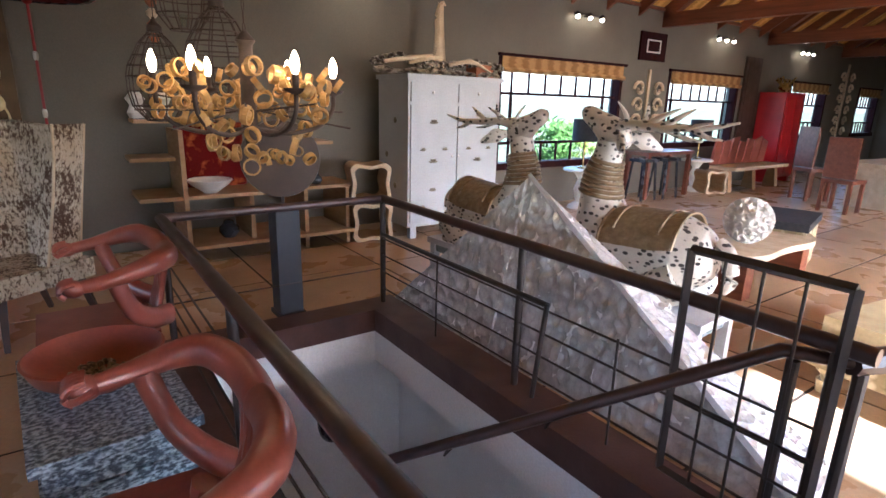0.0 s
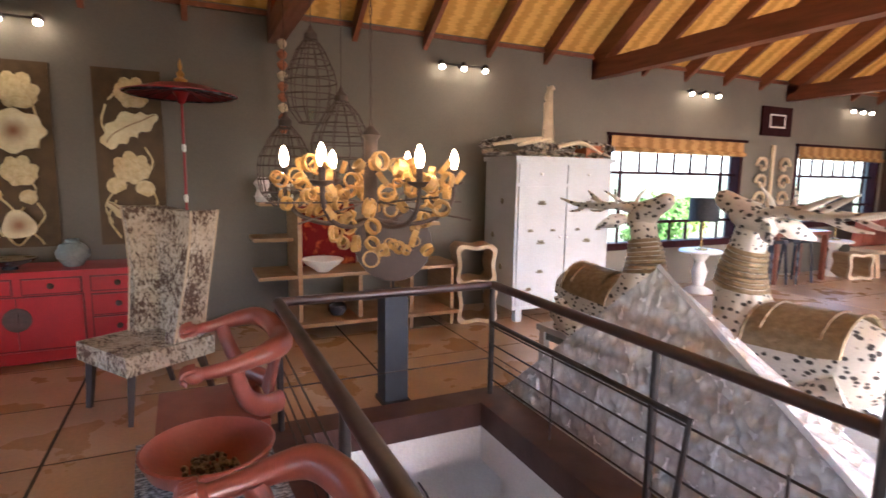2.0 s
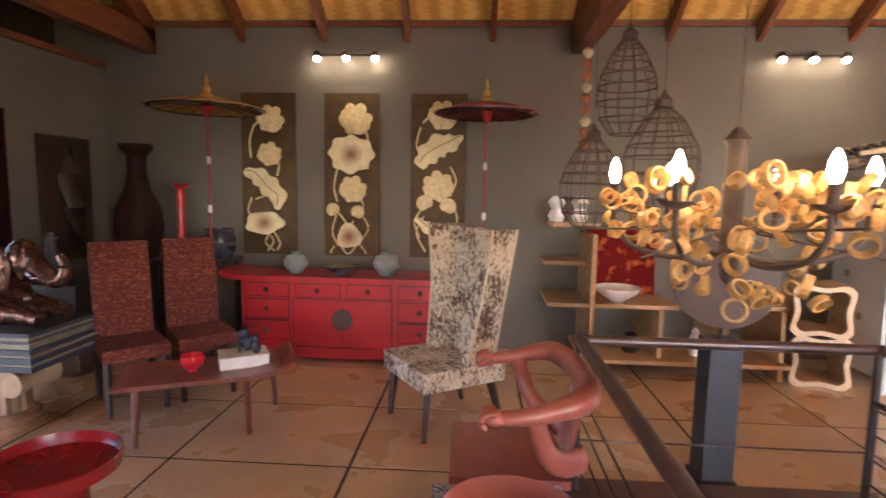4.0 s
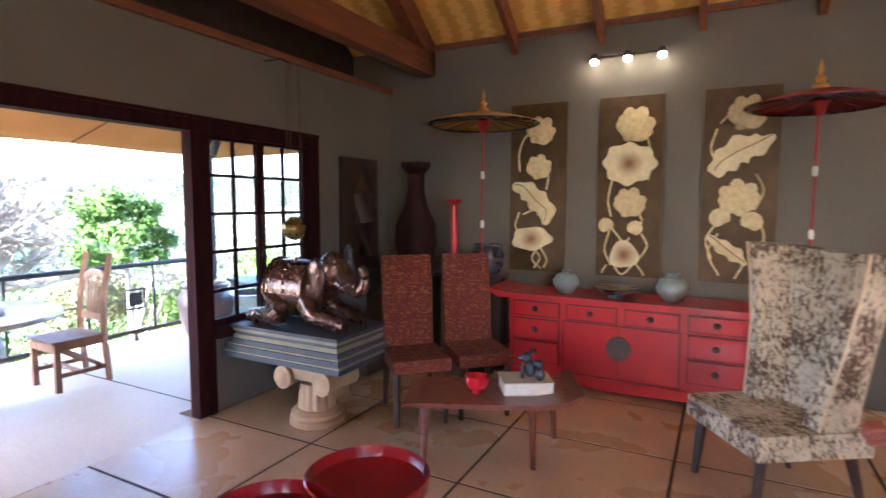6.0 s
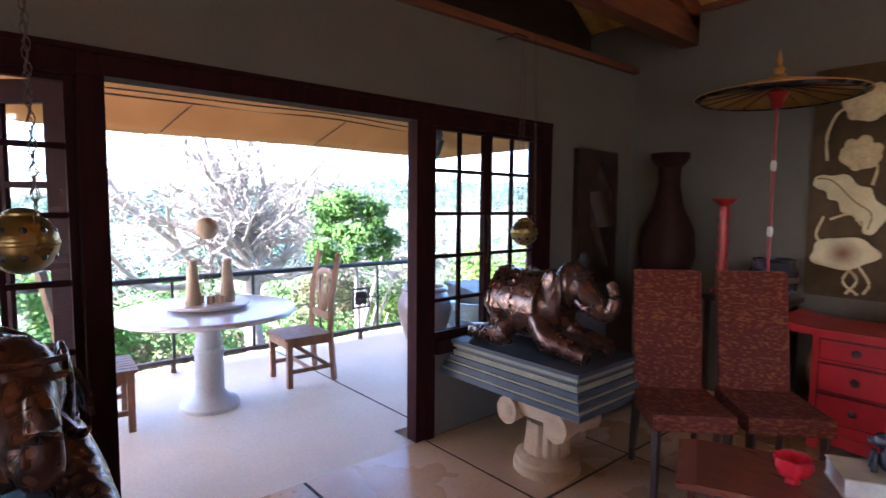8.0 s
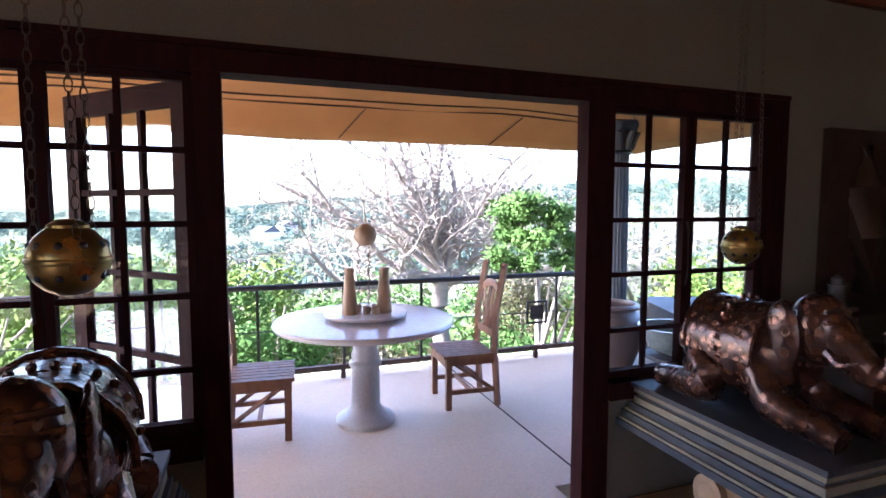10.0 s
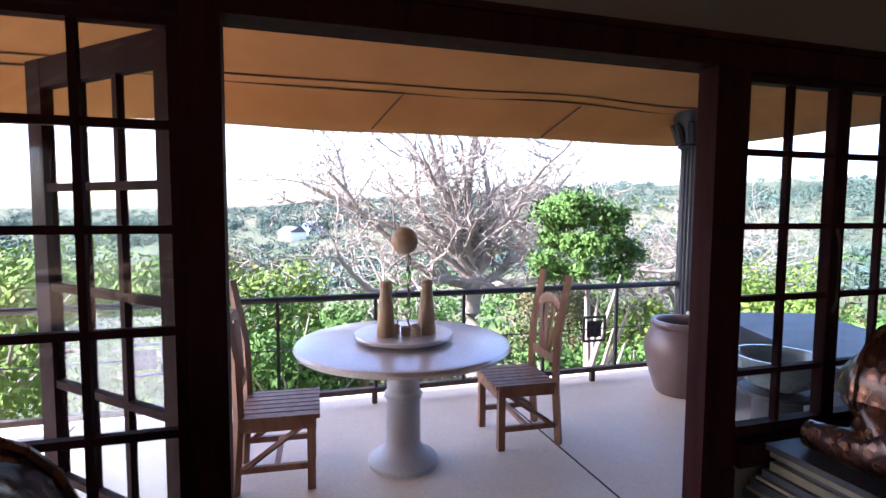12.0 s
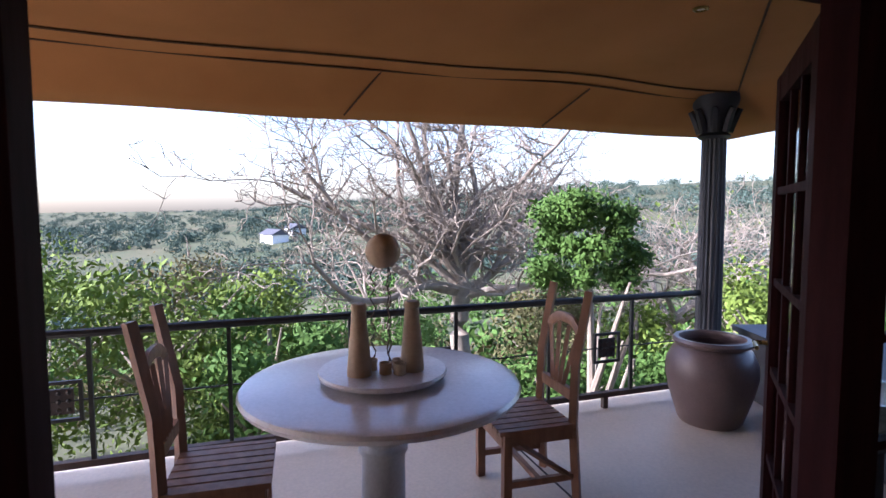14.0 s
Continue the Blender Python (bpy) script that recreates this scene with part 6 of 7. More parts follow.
def parasol(x, y, z, R, mt, lab, zbase):
    p = thing("parasol", Matrix.Translation((x, y, 0)), lab, "parasol", "ceremonial parasols")
    part("pole", tube(B(), ((0, 0, zbase), (0, 0, z - 0.03)), 0.011, 8), M["redpaper"], p, smooth=True)
    for zz in (z - 0.55, z - 1.0):
        part("collar", lathe(B(), ((0.013, zz), (0.018, zz + 0.02), (0.018, zz + 0.05), (0.013, zz + 0.07)), 10), M["ceramic"], p)
    part("canopy", lathe(B(), ((0.02, z + 0.06), (R * 0.45, z + 0.03), (R, z - 0.045), (R, z - 0.052), (R * 0.45, z + 0.02), (0.02, z + 0.045)), 32, caps=False), M[mt], p, smooth=True)
    part("fringe", lathe(B(), ((R, z - 0.045), (R * 0.93, z - 0.066), (R * 0.9, z - 0.058)), 32, caps=False), M["black"], p, "dark patterned edge")
    for k in range(16):
        a = 2 * math.pi * k / 16
        part("rib", tube(B(), ((0.02 * math.cos(a), 0.02 * math.sin(a), z + 0.02), (R * 0.98 * math.cos(a), R * 0.98 * math.sin(a), z - 0.055)), 0.004, 4), M["darkwood"], p)
    part("hub", lathe(B(), ((0.015, z - 0.13), (0.03, z - 0.12), (0.05, z - 0.06), (0.075, z - 0.03), (0.03, z)), 16), M["redpaper"], p, smooth=True)
    part("finial", lathe(B(), ((0.05, z + 0.05), (0.055, z + 0.08), (0.025, z + 0.10), (0.035, z + 0.13), (0.012, z + 0.16), (0.018, z + 0.19), (0.003, z + 0.26)), 14), M["goldpaper"], p, "gilded finial", smooth=True)
    part("foot", lathe(B(), ((0.12, zbase), (0.12, zbase + 0.02), (0.03, zbase + 0.05), (0.012, zbase + 0.06)), 16), M["darkwood"], p, smooth=True)


parasol(-2.62, 5.58, 2.37, 0.52, "goldpaper", "yellow oiled-paper ceremonial parasol on a red pole", 0.0)
parasol(-0.07, 5.62, 2.35, 0.47, "redpaper", "red oiled-paper ceremonial parasol on a red pole", 0.0)

# ---- high-backed fabric chairs, coffee table ----
def fabric_chair(m):
    c = thing("dining_chair", m, "high-backed chair in red patterned fabric", "chair", "red fabric chairs")
    bm = box(B(), -0.21, 0.21, -0.22, 0.26, 0.40, 0.49)
    part("seat", bm, M["red_fabric"], c, smooth=True, bevel=0.03)
    bm = B()
    box(bm, -0.20, 0.20, 0, 0.07, 0, 0.74, pose(0, 0.21, 0.46, -9, 0, 0))
    part("backrest", bm, M["red_fabric"], c, smooth=True, bevel=0.02)
    for x in (-0.18, 0.18):
        part("leg", tube(B(), ((x, -0.18, 0.41), (x, -0.18, 0.0)), [0.028, 0.02], 4), M["darkwood"], c)
        part("leg", tube(B(), ((x, 0.22, 0.41), (x, 0.30, 0.0)), [0.028, 0.02], 4), M["darkwood"], c)
    return c


fc = fabric_chair(pose(-2.625, 4.37, 0, 0, 0, 43.5))
copy_thing(fc, pose(-2.28, 4.72, 0, 0, 0, 42))
ct = thing("coffee_table", Matrix.Translation((-1.95, 4.09, 0)), "low reddish wooden coffee table with an upswept end", "coffee table")
tabm = pose(0, 0, 0, 0, 0, 24)
top = B()
prism(top, [(-0.50, 0.385), (-0.42, 0.40), (0.32, 0.40), (0.48, 0.425), (0.58, 0.47), (0.595, 0.455), (0.50, 0.395), (0.34, 0.37), (-0.42, 0.37), (-0.5, 0.37)], 0.50, tabm @ pose(0, 0.25, 0, 90, 0, 0))
part("tabletop", top, M["brown_wood"], ct)
for x, y in ((-0.36, -0.21), (0.28, -0.22), (0.46, 0.21), (-0.42, 0.21)):
    q = tabm @ Vector((x, y, 0.37))
    part("leg", tube(B(), (q, (q.x * 1.04, q.y * 1.04, 0)), [0.026, 0.018], 8), M["brown_wood"], ct, smooth=True)
bk = thing("book", pose(-1.72, 4.22, 0.402, 0, 0, 30), "thick cream-coloured book lying on the coffee table", "book")
part("page_block", box(B(), -0.155, 0.155, -0.11, 0.11, 0.005, 0.075), M["ceramic"], bk)
part("cover", box(B(), -0.16, 0.16, -0.115, 0.115, 0.076, 0.082), M["book"], bk)
part("cover", box(B(), -0.16, 0.16, -0.115, 0.115, 0, 0.005), M["book"], bk)
bm = B()
ball(bm, (0, 0, 0.055), 0.045, 0.8, 0.8, 1.2), ball(bm, (0.02, 0, 0.13), 0.035), ball(bm, (0.055, 0, 0.125), 0.018, 1.3, 1, 0.8)
for s in (-1, 1):
    tube(bm, ((0.0, s * 0.02, 0.15), (-0.01, s * 0.032, 0.175)), [0.012, 0.004], 6)
    tube(bm, ((0.045, s * 0.022, 0.08), (0.05, s * 0.024, 0.0)), 0.012, 6)
solo("dog_figurine", bm, M["black"], pose(-1.70, 4.24, 0.484, 0, 0, 200), "small black ceramic dog figurine on a book", "figurine", smooth=True)
bm = B()
ball(bm, (0, 0, 0.04), 0.038, 0.8, 0.8, 1.1), ball(bm, (0.015, 0, 0.10), 0.03), ball(bm, (0.045, 0, 0.097), 0.015, 1.3, 1, 0.8)
solo("dog_figurine", bm, M["black"], pose(-1.62, 4.20, 0.484, 0, 0, 150), "small blue-black ceramic puppy figurine", "figurine", smooth=True)
rc = thing("candle_holder", Matrix.Translation((-1.98, 4.03, 0.402)), "red glass candle holder in flower shape", "candle holder")
bm = lathe(B(), ((0.03, 0), (0.03, 0.02), (0.06, 0.04), (0.075, 0.08), (0.07, 0.11), (0.06, 0.10), (0.02, 0.05)), 30)
for v in bm.verts:
    k = 1 + 0.08 * math.cos(6 * math.atan2(v.co.y, v.co.x))
    v.co.x *= k
    v.co.y *= k
part("cup", bm, M["redglass"], rc, smooth=True)
part("foot", lathe(B(), ((0.045, 0), (0.045, 0.006), (0.02, 0.01)), 16), M["glass"], rc, smooth=True)

# red lacquer trays in the foreground
for x, y, r, z in ((-1.99, 2.86, 0.27, 0.335), (-2.14, 2.42, 0.26, 0.335)):
    tr = thing("lacquer_tray", Matrix.Translation((x, y, 0)), "round red lacquer tray table with a raised rim", "tray table", "red trays")
    part("dish", lathe(B(), ((r * 0.9, z), (r, z + 0.01), (r * 1.03, z + 0.07), (r, z + 0.075), (r * 0.96, z + 0.02), (0.01, z + 0.018)), 44), M["tray"], tr, smooth=True)
    part("stand", lathe(B(), ((r * 0.7, 0), (r * 0.72, 0.03), (r * 0.5, 0.06), (r * 0.5, z - 0.03), (r * 0.85, z)), 32), M["tray"], tr, smooth=True)

# ---- elephants on stepped plinths on short ionic columns ----
def elephant_mesh(bm):
    """Kneeling elephant facing +x."""
    tube(bm, curve_pts(((-0.36, 0, 0.16), (-0.33, 0, 0.20), (-0.2, 0, 0.24), (0.0, 0, 0.25), (0.15, 0, 0.26), (0.26, 0, 0.27)), 4), lerp_list([0.05, 0.12, 0.185, 0.20, 0.18, 0.12], 4), 18)
    ball(bm, (0.30, 0, 0.385), 0.125, 1.0, 0.9, 1.15)
    tube(bm, curve_pts(((0.36, 0, 0.38), (0.45, 0, 0.31), (0.52, 0, 0.265), (0.58, 0, 0.29), (0.595, 0, 0.37), (0.56, 0, 0.43)), 4), lerp_list([0.085, 0.07, 0.055, 0.045, 0.036, 0.028], 4), 12)
    for s in (-1, 1):
        ball(bm, (0.215, s * 0.125, 0.345), 0.115, 0.72, 0.2, 1.2, 14, 10)
        tube(bm, curve_pts(((0.38, s * 0.07, 0.32), (0.45, s * 0.10, 0.29), (0.52, s * 0.11, 0.32)), 3), lerp_list([0.022, 0.016, 0.005], 3), 8)
        tube(bm, curve_pts(((0.12, s * 0.11, 0.18), (0.22, s * 0.15, 0.09), (0.36, s * 0.15, 0.07), (0.46, s * 0.15, 0.05), (0.50, s * 0.15, 0.04)), 3), lerp_list([0.09, 0.075, 0.06, 0.05, 0.05], 3), 12)
        tube(bm, curve_pts(((-0.18, s * 0.12, 0.16), (-0.10, s * 0.18, 0.09), (-0.28, s * 0.18, 0.06), (-0.42, s * 0.17, 0.05)), 3), lerp_list([0.11, 0.085, 0.06, 0.05], 3), 12)
    rings = []
    for x in (-0.24, -0.1, 0.03, 0.13):
        rings.append([bm.verts.new((x, 0.208 * math.sin(a), 0.248 + 0.212 * math.cos(a))) for a in [radians(-95 + 19 * k) for k in range(11)]])
    for a, b in zip(rings, rings[1:]):
        for k in range(10):
            bm.faces.new((a[k], b[k], b[k + 1], a[k + 1]))
    for x in (-0.24, 0.13):
        tube(bm, [(x, 0.212 * math.sin(a), 0.248 + 0.216 * math.cos(a)) for a in [radians(-95 + 19 * k) for k in range(11)]], 0.012, 6)
    for k in range(14):
        a = radians(-88 + 13.5 * k)
        ball(bm, (-0.05, 0.214 * math.sin(a), 0.248 + 0.218 * math.cos(a)), 0.014, seg=6, rings=4)
    for z in (0.47, 0.43):
        tube(bm, [(0.40 - 0.02 * abs(q), 0.1 * q, z) for q in (-1, -0.5, 0, 0.5, 1)], 0.01, 6)
    return bm


def plinth(m):
    p = thing("stepped_plinth", m, "stepped blue and cream painted slab carrying an elephant", "plinth", "elephant plinths")
    L, D = 0.56, 0.37
    layers = [(0.00, 0.035, "blue", 0), (0.035, 0.05, "cream", 0.008), (0.05, 0.085, "blue", 0.018), (0.085, 0.10, "cream", 0.03), (0.10, 0.13, "blue", 0.045), (0.13, 0.165, "cream", 0.062), (0.165, 0.185, "blue", 0.075), (0.185, 0.21, "cream", 0.06)]
    for z0, z1, mt, ins in layers:
        part("layer", box(B(), -L + ins, L - ins, -D + ins, D - ins, z0, z1 - 0.001), M[mt], p, bevel=0.006)
    part("top", box(B(), -L + 0.05, L - 0.05, -D + 0.05, D - 0.05, 0.21, 0.235), M["navy"], p, bevel=0.004)
    return p


def ionic(m):
    c = thing("ionic_column", m, "short sandstone ionic column used as a stand", "column", "column stands")
    part("base", lathe(B(), ((0.20, 0), (0.20, 0.035), (0.185, 0.05), (0.19, 0.075), (0.165, 0.095), (0.15, 0.10)), 32), M["stone"], c, smooth=True)
    part("shaft", fluted(B(), 0.14, 0.10, 0.27, 14), M["stone"], c)
    cap = part("capital", box(B(), -0.17, 0.17, -0.13, 0.13, 0.30, 0.395), M["stone"], c, bevel=0.02)
    for s in (-1, 1):
        part("volute", tube(B(), ((s * 0.18, -0.17, 0.31), (s * 0.18, -0.06, 0.31), (s * 0.18, 0.0, 0.31), (s * 0.18, 0.06, 0.31), (s * 0.18, 0.17, 0.31)), [0.078, 0.068, 0.06, 0.068, 0.078], 16), M["stone"], cap, smooth=True)
        for e in (-1, 1):
            part("eye", lathe(B(), ((0.05, 0), (0.03, 0.012), (0.006, 0.016)), 14, pose(s * 0.18, e * 0.17, 0.31, -90 * e, 0, 0)), M["stone"], cap, smooth=True)
    return c


ionic(pose(-3.24, 3.98, 0, 0, 0, 0) @ Matrix.Diagonal((1, 1, 1.09, 1)))
plinth(pose(-3.44, 4.15, 0.433, 0, 0, 0))
solo("support_drum", lathe(B(), ((0.12, 0), (0.13, 0.03), (0.11, 0.06), (0.11, 0.38), (0.13, 0.43)), 24), M["stone"], Matrix.Translation((-3.42, 4.42, 0.0)), "pale round drum under a plinth", "pedestal", smooth=True)
solo("elephant_statue", elephant_mesh(B()), M["copper"], pose(-3.48, 4.12, 0.67, 0, 0, 2) @ Matrix.Diagonal((0.95, 0.9, 1.08, 1)), "kneeling dark bronze elephant with raised trunk on a plinth", "statue", "elephant pair", smooth=True)
ionic(pose(-3.24, 1.22, 0, 0, 0, 0) @ Matrix.Diagonal((1, 1, 1.09, 1)))
plinth(pose(-3.37, 1.35, 0.433, 0, 0, 0))
solo("elephant_statue", elephant_mesh(B()), M["copper"], pose(-3.31, 1.46, 0.67, 0, 0, 8) @ Matrix.Diagonal((0.95, 1.0, 1.05, 1)), "kneeling dark bronze elephant facing into the room", "statue", "elephant pair", smooth=True)


def brass_ball(x, y, z, R):
    b = thing("brass_ball", Matrix.Translation((x, y, z)), "pierced brass ball lantern hanging on chains before the window", "lantern", "hanging brass balls")
    part("sphere", ball(B(), (0, 0, 0), R, seg=28, rings=18), M["brass"], b, smooth=True)
    part("band", lathe(B(), ((R * 0.995, -0.008), (R * 1.03, -0.004), (R * 1.03, 0.004), (R * 0.995, 0.008)), 28, caps=False), M["brass"], b, smooth=True)
    part("lid", lathe(B(), ((R * 0.5, R * 0.85), (R * 0.5, R * 0.95), (R * 0.3, R * 1.08), (0.01, R * 1.12)), 16), M["brass"], b, smooth=True)
    for k in range(10):
        a = 2 * math.pi * k / 10
        for e in (0.45, -0.45):
            part("hole", ball(B(), (R * 0.93 * math.cos(a) * math.cos(e), R * 0.93 * math.sin(a) * math.cos(e), R * 0.93 * math.sin(e)), R * 0.13, seg=8, rings=6), M["black"], b)
    for k in range(3):
        a = 2 * math.pi * k / 3 + 0.5
        p0 = Vector((R * 0.8 * math.cos(a), R * 0.8 * math.sin(a), R * 0.6))
        p1 = Vector((p0.x * 0.7, p0.y * 0.7, 2.19 - z + 0.5))
        bm = B()
        n = int((p1 - p0).length / 0.035)
        for i in range(n):
            q = p0.lerp(p1, (i + 0.5) / n)
            mm = Matrix.Translation(q) @ pose(0, 0, 0, 0, 90, 90 * (i % 2))
            tube(bm, [mm @ Vector((0.021 * math.cos(w), 0.009 * math.sin(w), 0)) for w in [2 * math.pi * j / 7 for j in range(8)]], 0.002, 4, caps=False)
        part("chain", bm, M["rust"], b)
    part("hook", tube(B(), ((0, 0, 2.19 - z + 0.5), (-0.1, 0, 2.19 - z + 0.55), (XW - x + 0.005, 0, 2.19 - z + 0.55)), 0.006, 6), M["black_iron"], b)


brass_ball(-3.28, 1.545, 1.445, 0.092)
brass_ball(-3.72, 4.29, 1.385, 0.092)

# ---- corner: urn, stands, candlestick, dark pots ----
ur = thing("tall_urn", pose(-3.46, 5.80, 0) @ Matrix.Diagonal((0.74, 0.74, 0.97, 1)), "tall dark red-brown urn with a flared rim in the corner", "urn")
part("body", lathe(B(), ((0.20, 0.9), (0.22, 0.95), (0.30, 1.2), (0.28, 1.42), (0.16, 1.62), (0.115, 1.8), (0.12, 1.95)), 30), M["urn"], ur, smooth=True)
part("rim", lathe(B(), ((0.12, 1.95), (0.20, 2.02), (0.205, 2.07), (0.19, 2.07), (0.11, 1.98)), 30, caps=False), M["urn"], ur, smooth=True)
part("stand", box(B(), -0.27, 0.27, -0.24, 0.24, 0, 0.9), M["darkwood"], ur, bevel=0.01)
cp = thing("wall_carving", Matrix.Translation((XW + 0.005, 5.55, 0.9)), "dark carved wooden panel on the wall", "carving")
part("board", box(B(), 0, 0.05, -0.32, 0.28, 0.0, 1.15), M["darkwood"], cp, bevel=0.008)
part("figure_relief", tube(B(), ((0.05, 0, 0.15), (0.06, 0.02, 0.5), (0.06, -0.04, 0.8), (0.05, 0, 1.05)), [0.1, 0.16, 0.12, 0.05], 10, 0.6), M["darkwood"], cp, smooth=True)
bt = thing("dark_bottle", Matrix.Translation((-3.72, 5.0, 0.78)), "dark tall-necked bottle beside the window", "bottle")
part("body", lathe(B(), ((0.07, 0), (0.085, 0.05), (0.08, 0.2), (0.045, 0.28), (0.04, 0.36), (0.05, 0.38)), 18), M["grey"], bt, smooth=True)
part("stopper", lathe(B(), ((0.03, 0.38), (0.03, 0.41), (0.01, 0.43)), 12), M["grey"], bt, smooth=True)
sd = thing("side_cabinet", Matrix.Translation((-3.72, 5.12, 0)), "low dark wooden cabinet behind the chairs", "cabinet")
part("body", box(B(), -0.22, 0.30, -0.26, 0.30, 0.04, 0.75), M["darkwood"], sd, bevel=0.006)
part("top", box(B(), -0.24, 0.32, -0.28, 0.32, 0.75, 0.78), M["darkwood"], sd, bevel=0.004)
cs = thing("candlestick", Matrix.Translation((-2.98, 5.72, 0.92)), "red lacquered turned candlestick", "candlestick")
part("stem", lathe(B(), [(0.07, 0), (0.07, 0.02)] + [(0.028 + 0.016 * (k % 2), 0.05 + 0.05 * k) for k in range(12)] + [(0.03, 0.66)], 16), M["red_lacquer"], cs, smooth=True)
part("pan", lathe(B(), ((0.03, 0.66), (0.085, 0.70), (0.09, 0.715), (0.02, 0.71)), 20), M["red_lacquer"], cs, smooth=True)
st = thing("side_stand", Matrix.Translation((-2.86, 5.74, 0)), "dark wooden stand in the corner", "stand")
part("top", box(B(), -0.34, 0.36, -0.18, 0.24, 0.88, 0.92), M["darkwood"], st, bevel=0.005)
for x in (-0.30, 0.32):
    for y in (-0.15, 0.2):
        part("leg", box(B(), x - 0.02, x + 0.02, y - 0.02, y + 0.02, 0, 0.88), M["darkwood"], st)
bp = thing("dark_basket", Matrix.Translation((-2.66, 5.82, 0.92)), "dark woven basket pot on a stand", "basket")
part("body", lathe(B(), ((0.10, 0), (0.15, 0.06), (0.16, 0.18), (0.13, 0.26), (0.14, 0.28), (0.12, 0.27), (0.12, 0.1)), 24), M["black"], bp, smooth=True)
part("band", lathe(B(), ((0.163, 0.12), (0.168, 0.14), (0.163, 0.16)), 24, caps=False), M["rust"], bp, smooth=True)
vs_ = thing("tan_jar", Matrix.Translation((-2.28, 5.78, 0.30)), "rounded tan jar behind the chairs", "jar")
part("body", lathe(B(), ((0.08, 0), (0.12, 0.1), (0.13, 0.25), (0.08, 0.36), (0.06, 0.4)), 20), M["stone"], vs_, smooth=True)
part("stand", box(B(), -0.12, 0.12, -0.12, 0.12, -0.3, 0.0), M["darkwood"], vs_)

# ---- hide wing chair ----
wc = thing("wing_chair", pose(-0.34, 4.36, 0, 0, 0, 123.5), "tall wing-backed chair covered in speckled cow hide", "chair")
bm = box(B(), -0.31, 0.31, -0.30, 0.32, 0.34, 0.47)
part("seat", bm, M["hide"], wc, smooth=True, bevel=0.04)
bm = B()
rows_ = []
for z, w, y, deep, thick in ((0.36, 0.27, -0.26, 0.26, 0.10), (0.62, 0.285, -0.29, 0.25, 0.095), (0.90, 0.31, -0.32, 0.24, 0.075), (1.16, 0.345, -0.345, 0.25, 0.058), (1.34, 0.375, -0.36, 0.27, 0.048)):
    # outline of the shell at this height: outer wing, back, outer wing, then the inside
    fl = 0.05 * (z - 0.36)
    outer_ = [(-w - fl, y + deep), (-w - 0.02, y + deep * 0.5), (-w + 0.005, y + 0.05), (-w + 0.05, y), (0, y - 0.012), (w - 0.05, y), (w - 0.005, y + 0.05), (w + 0.02, y + deep * 0.5), (w + fl, y + deep)]
    inner_ = [(w + fl - thick, y + deep + 0.012), (w - thick, y + deep * 0.55), (w - thick - 0.03, y + 0.10), (0, y + 0.085), (-w + thick + 0.03, y + 0.10), (-w + thick, y + deep * 0.55), (-w - fl + thick, y + deep + 0.012)]
    rows_.append([(px, py, z + (0.03 * abs(px) / 0.4 if z > 1.3 else 0.0)) for px, py in outer_ + inner_])
grid_ = [[bm.verts.new(q) for q in row] for row in rows_]
nn = len(grid_[0])
for a, b in zip(grid_, grid_[1:]):
    for k in range(nn):
        bm.faces.new((a[k], a[(k + 1) % nn], b[(k + 1) % nn], b[k]))
for row, flip in ((grid_[-1], False), (grid_[0], True)):
    for k in range(8):
        m_ = [row[k], row[k + 1]] + [row[nn - 1 - min(6, k)], row[nn - 1 - min(6, k - 1)]] if 0 < k < 7 else [row[k], row[k + 1], row[nn - 1] if k == 0 else row[9]]
        m_ = list(dict.fromkeys(m_))
        if len(m_) > 2:
            bm.faces.new(m_[::-1] if flip else m_)
bmesh.ops.recalc_face_normals(bm, faces=bm.faces[:])
back = part("backrest", bm, M["hide"], wc, smooth=True)
for q in (0, 8, 3, 5):
    part("piping", tube(B(), [rows_[k][q] for k in range(5)], 0.009, 6), M["limed"], back, "pale piping", smooth=True)
for x in (-0.25, 0.25):
    part("leg", tube(B(), ((x, 0.26, 0.35), (x * 1.04, 0.29, 0.0)), [0.035, 0.022], 4), M["darkwood"], wc)
    part("leg", tube(B(), ((x, -0.22, 0.35), (x * 1.04, -0.32, 0.0)), [0.035, 0.022], 4), M["darkwood"], wc)

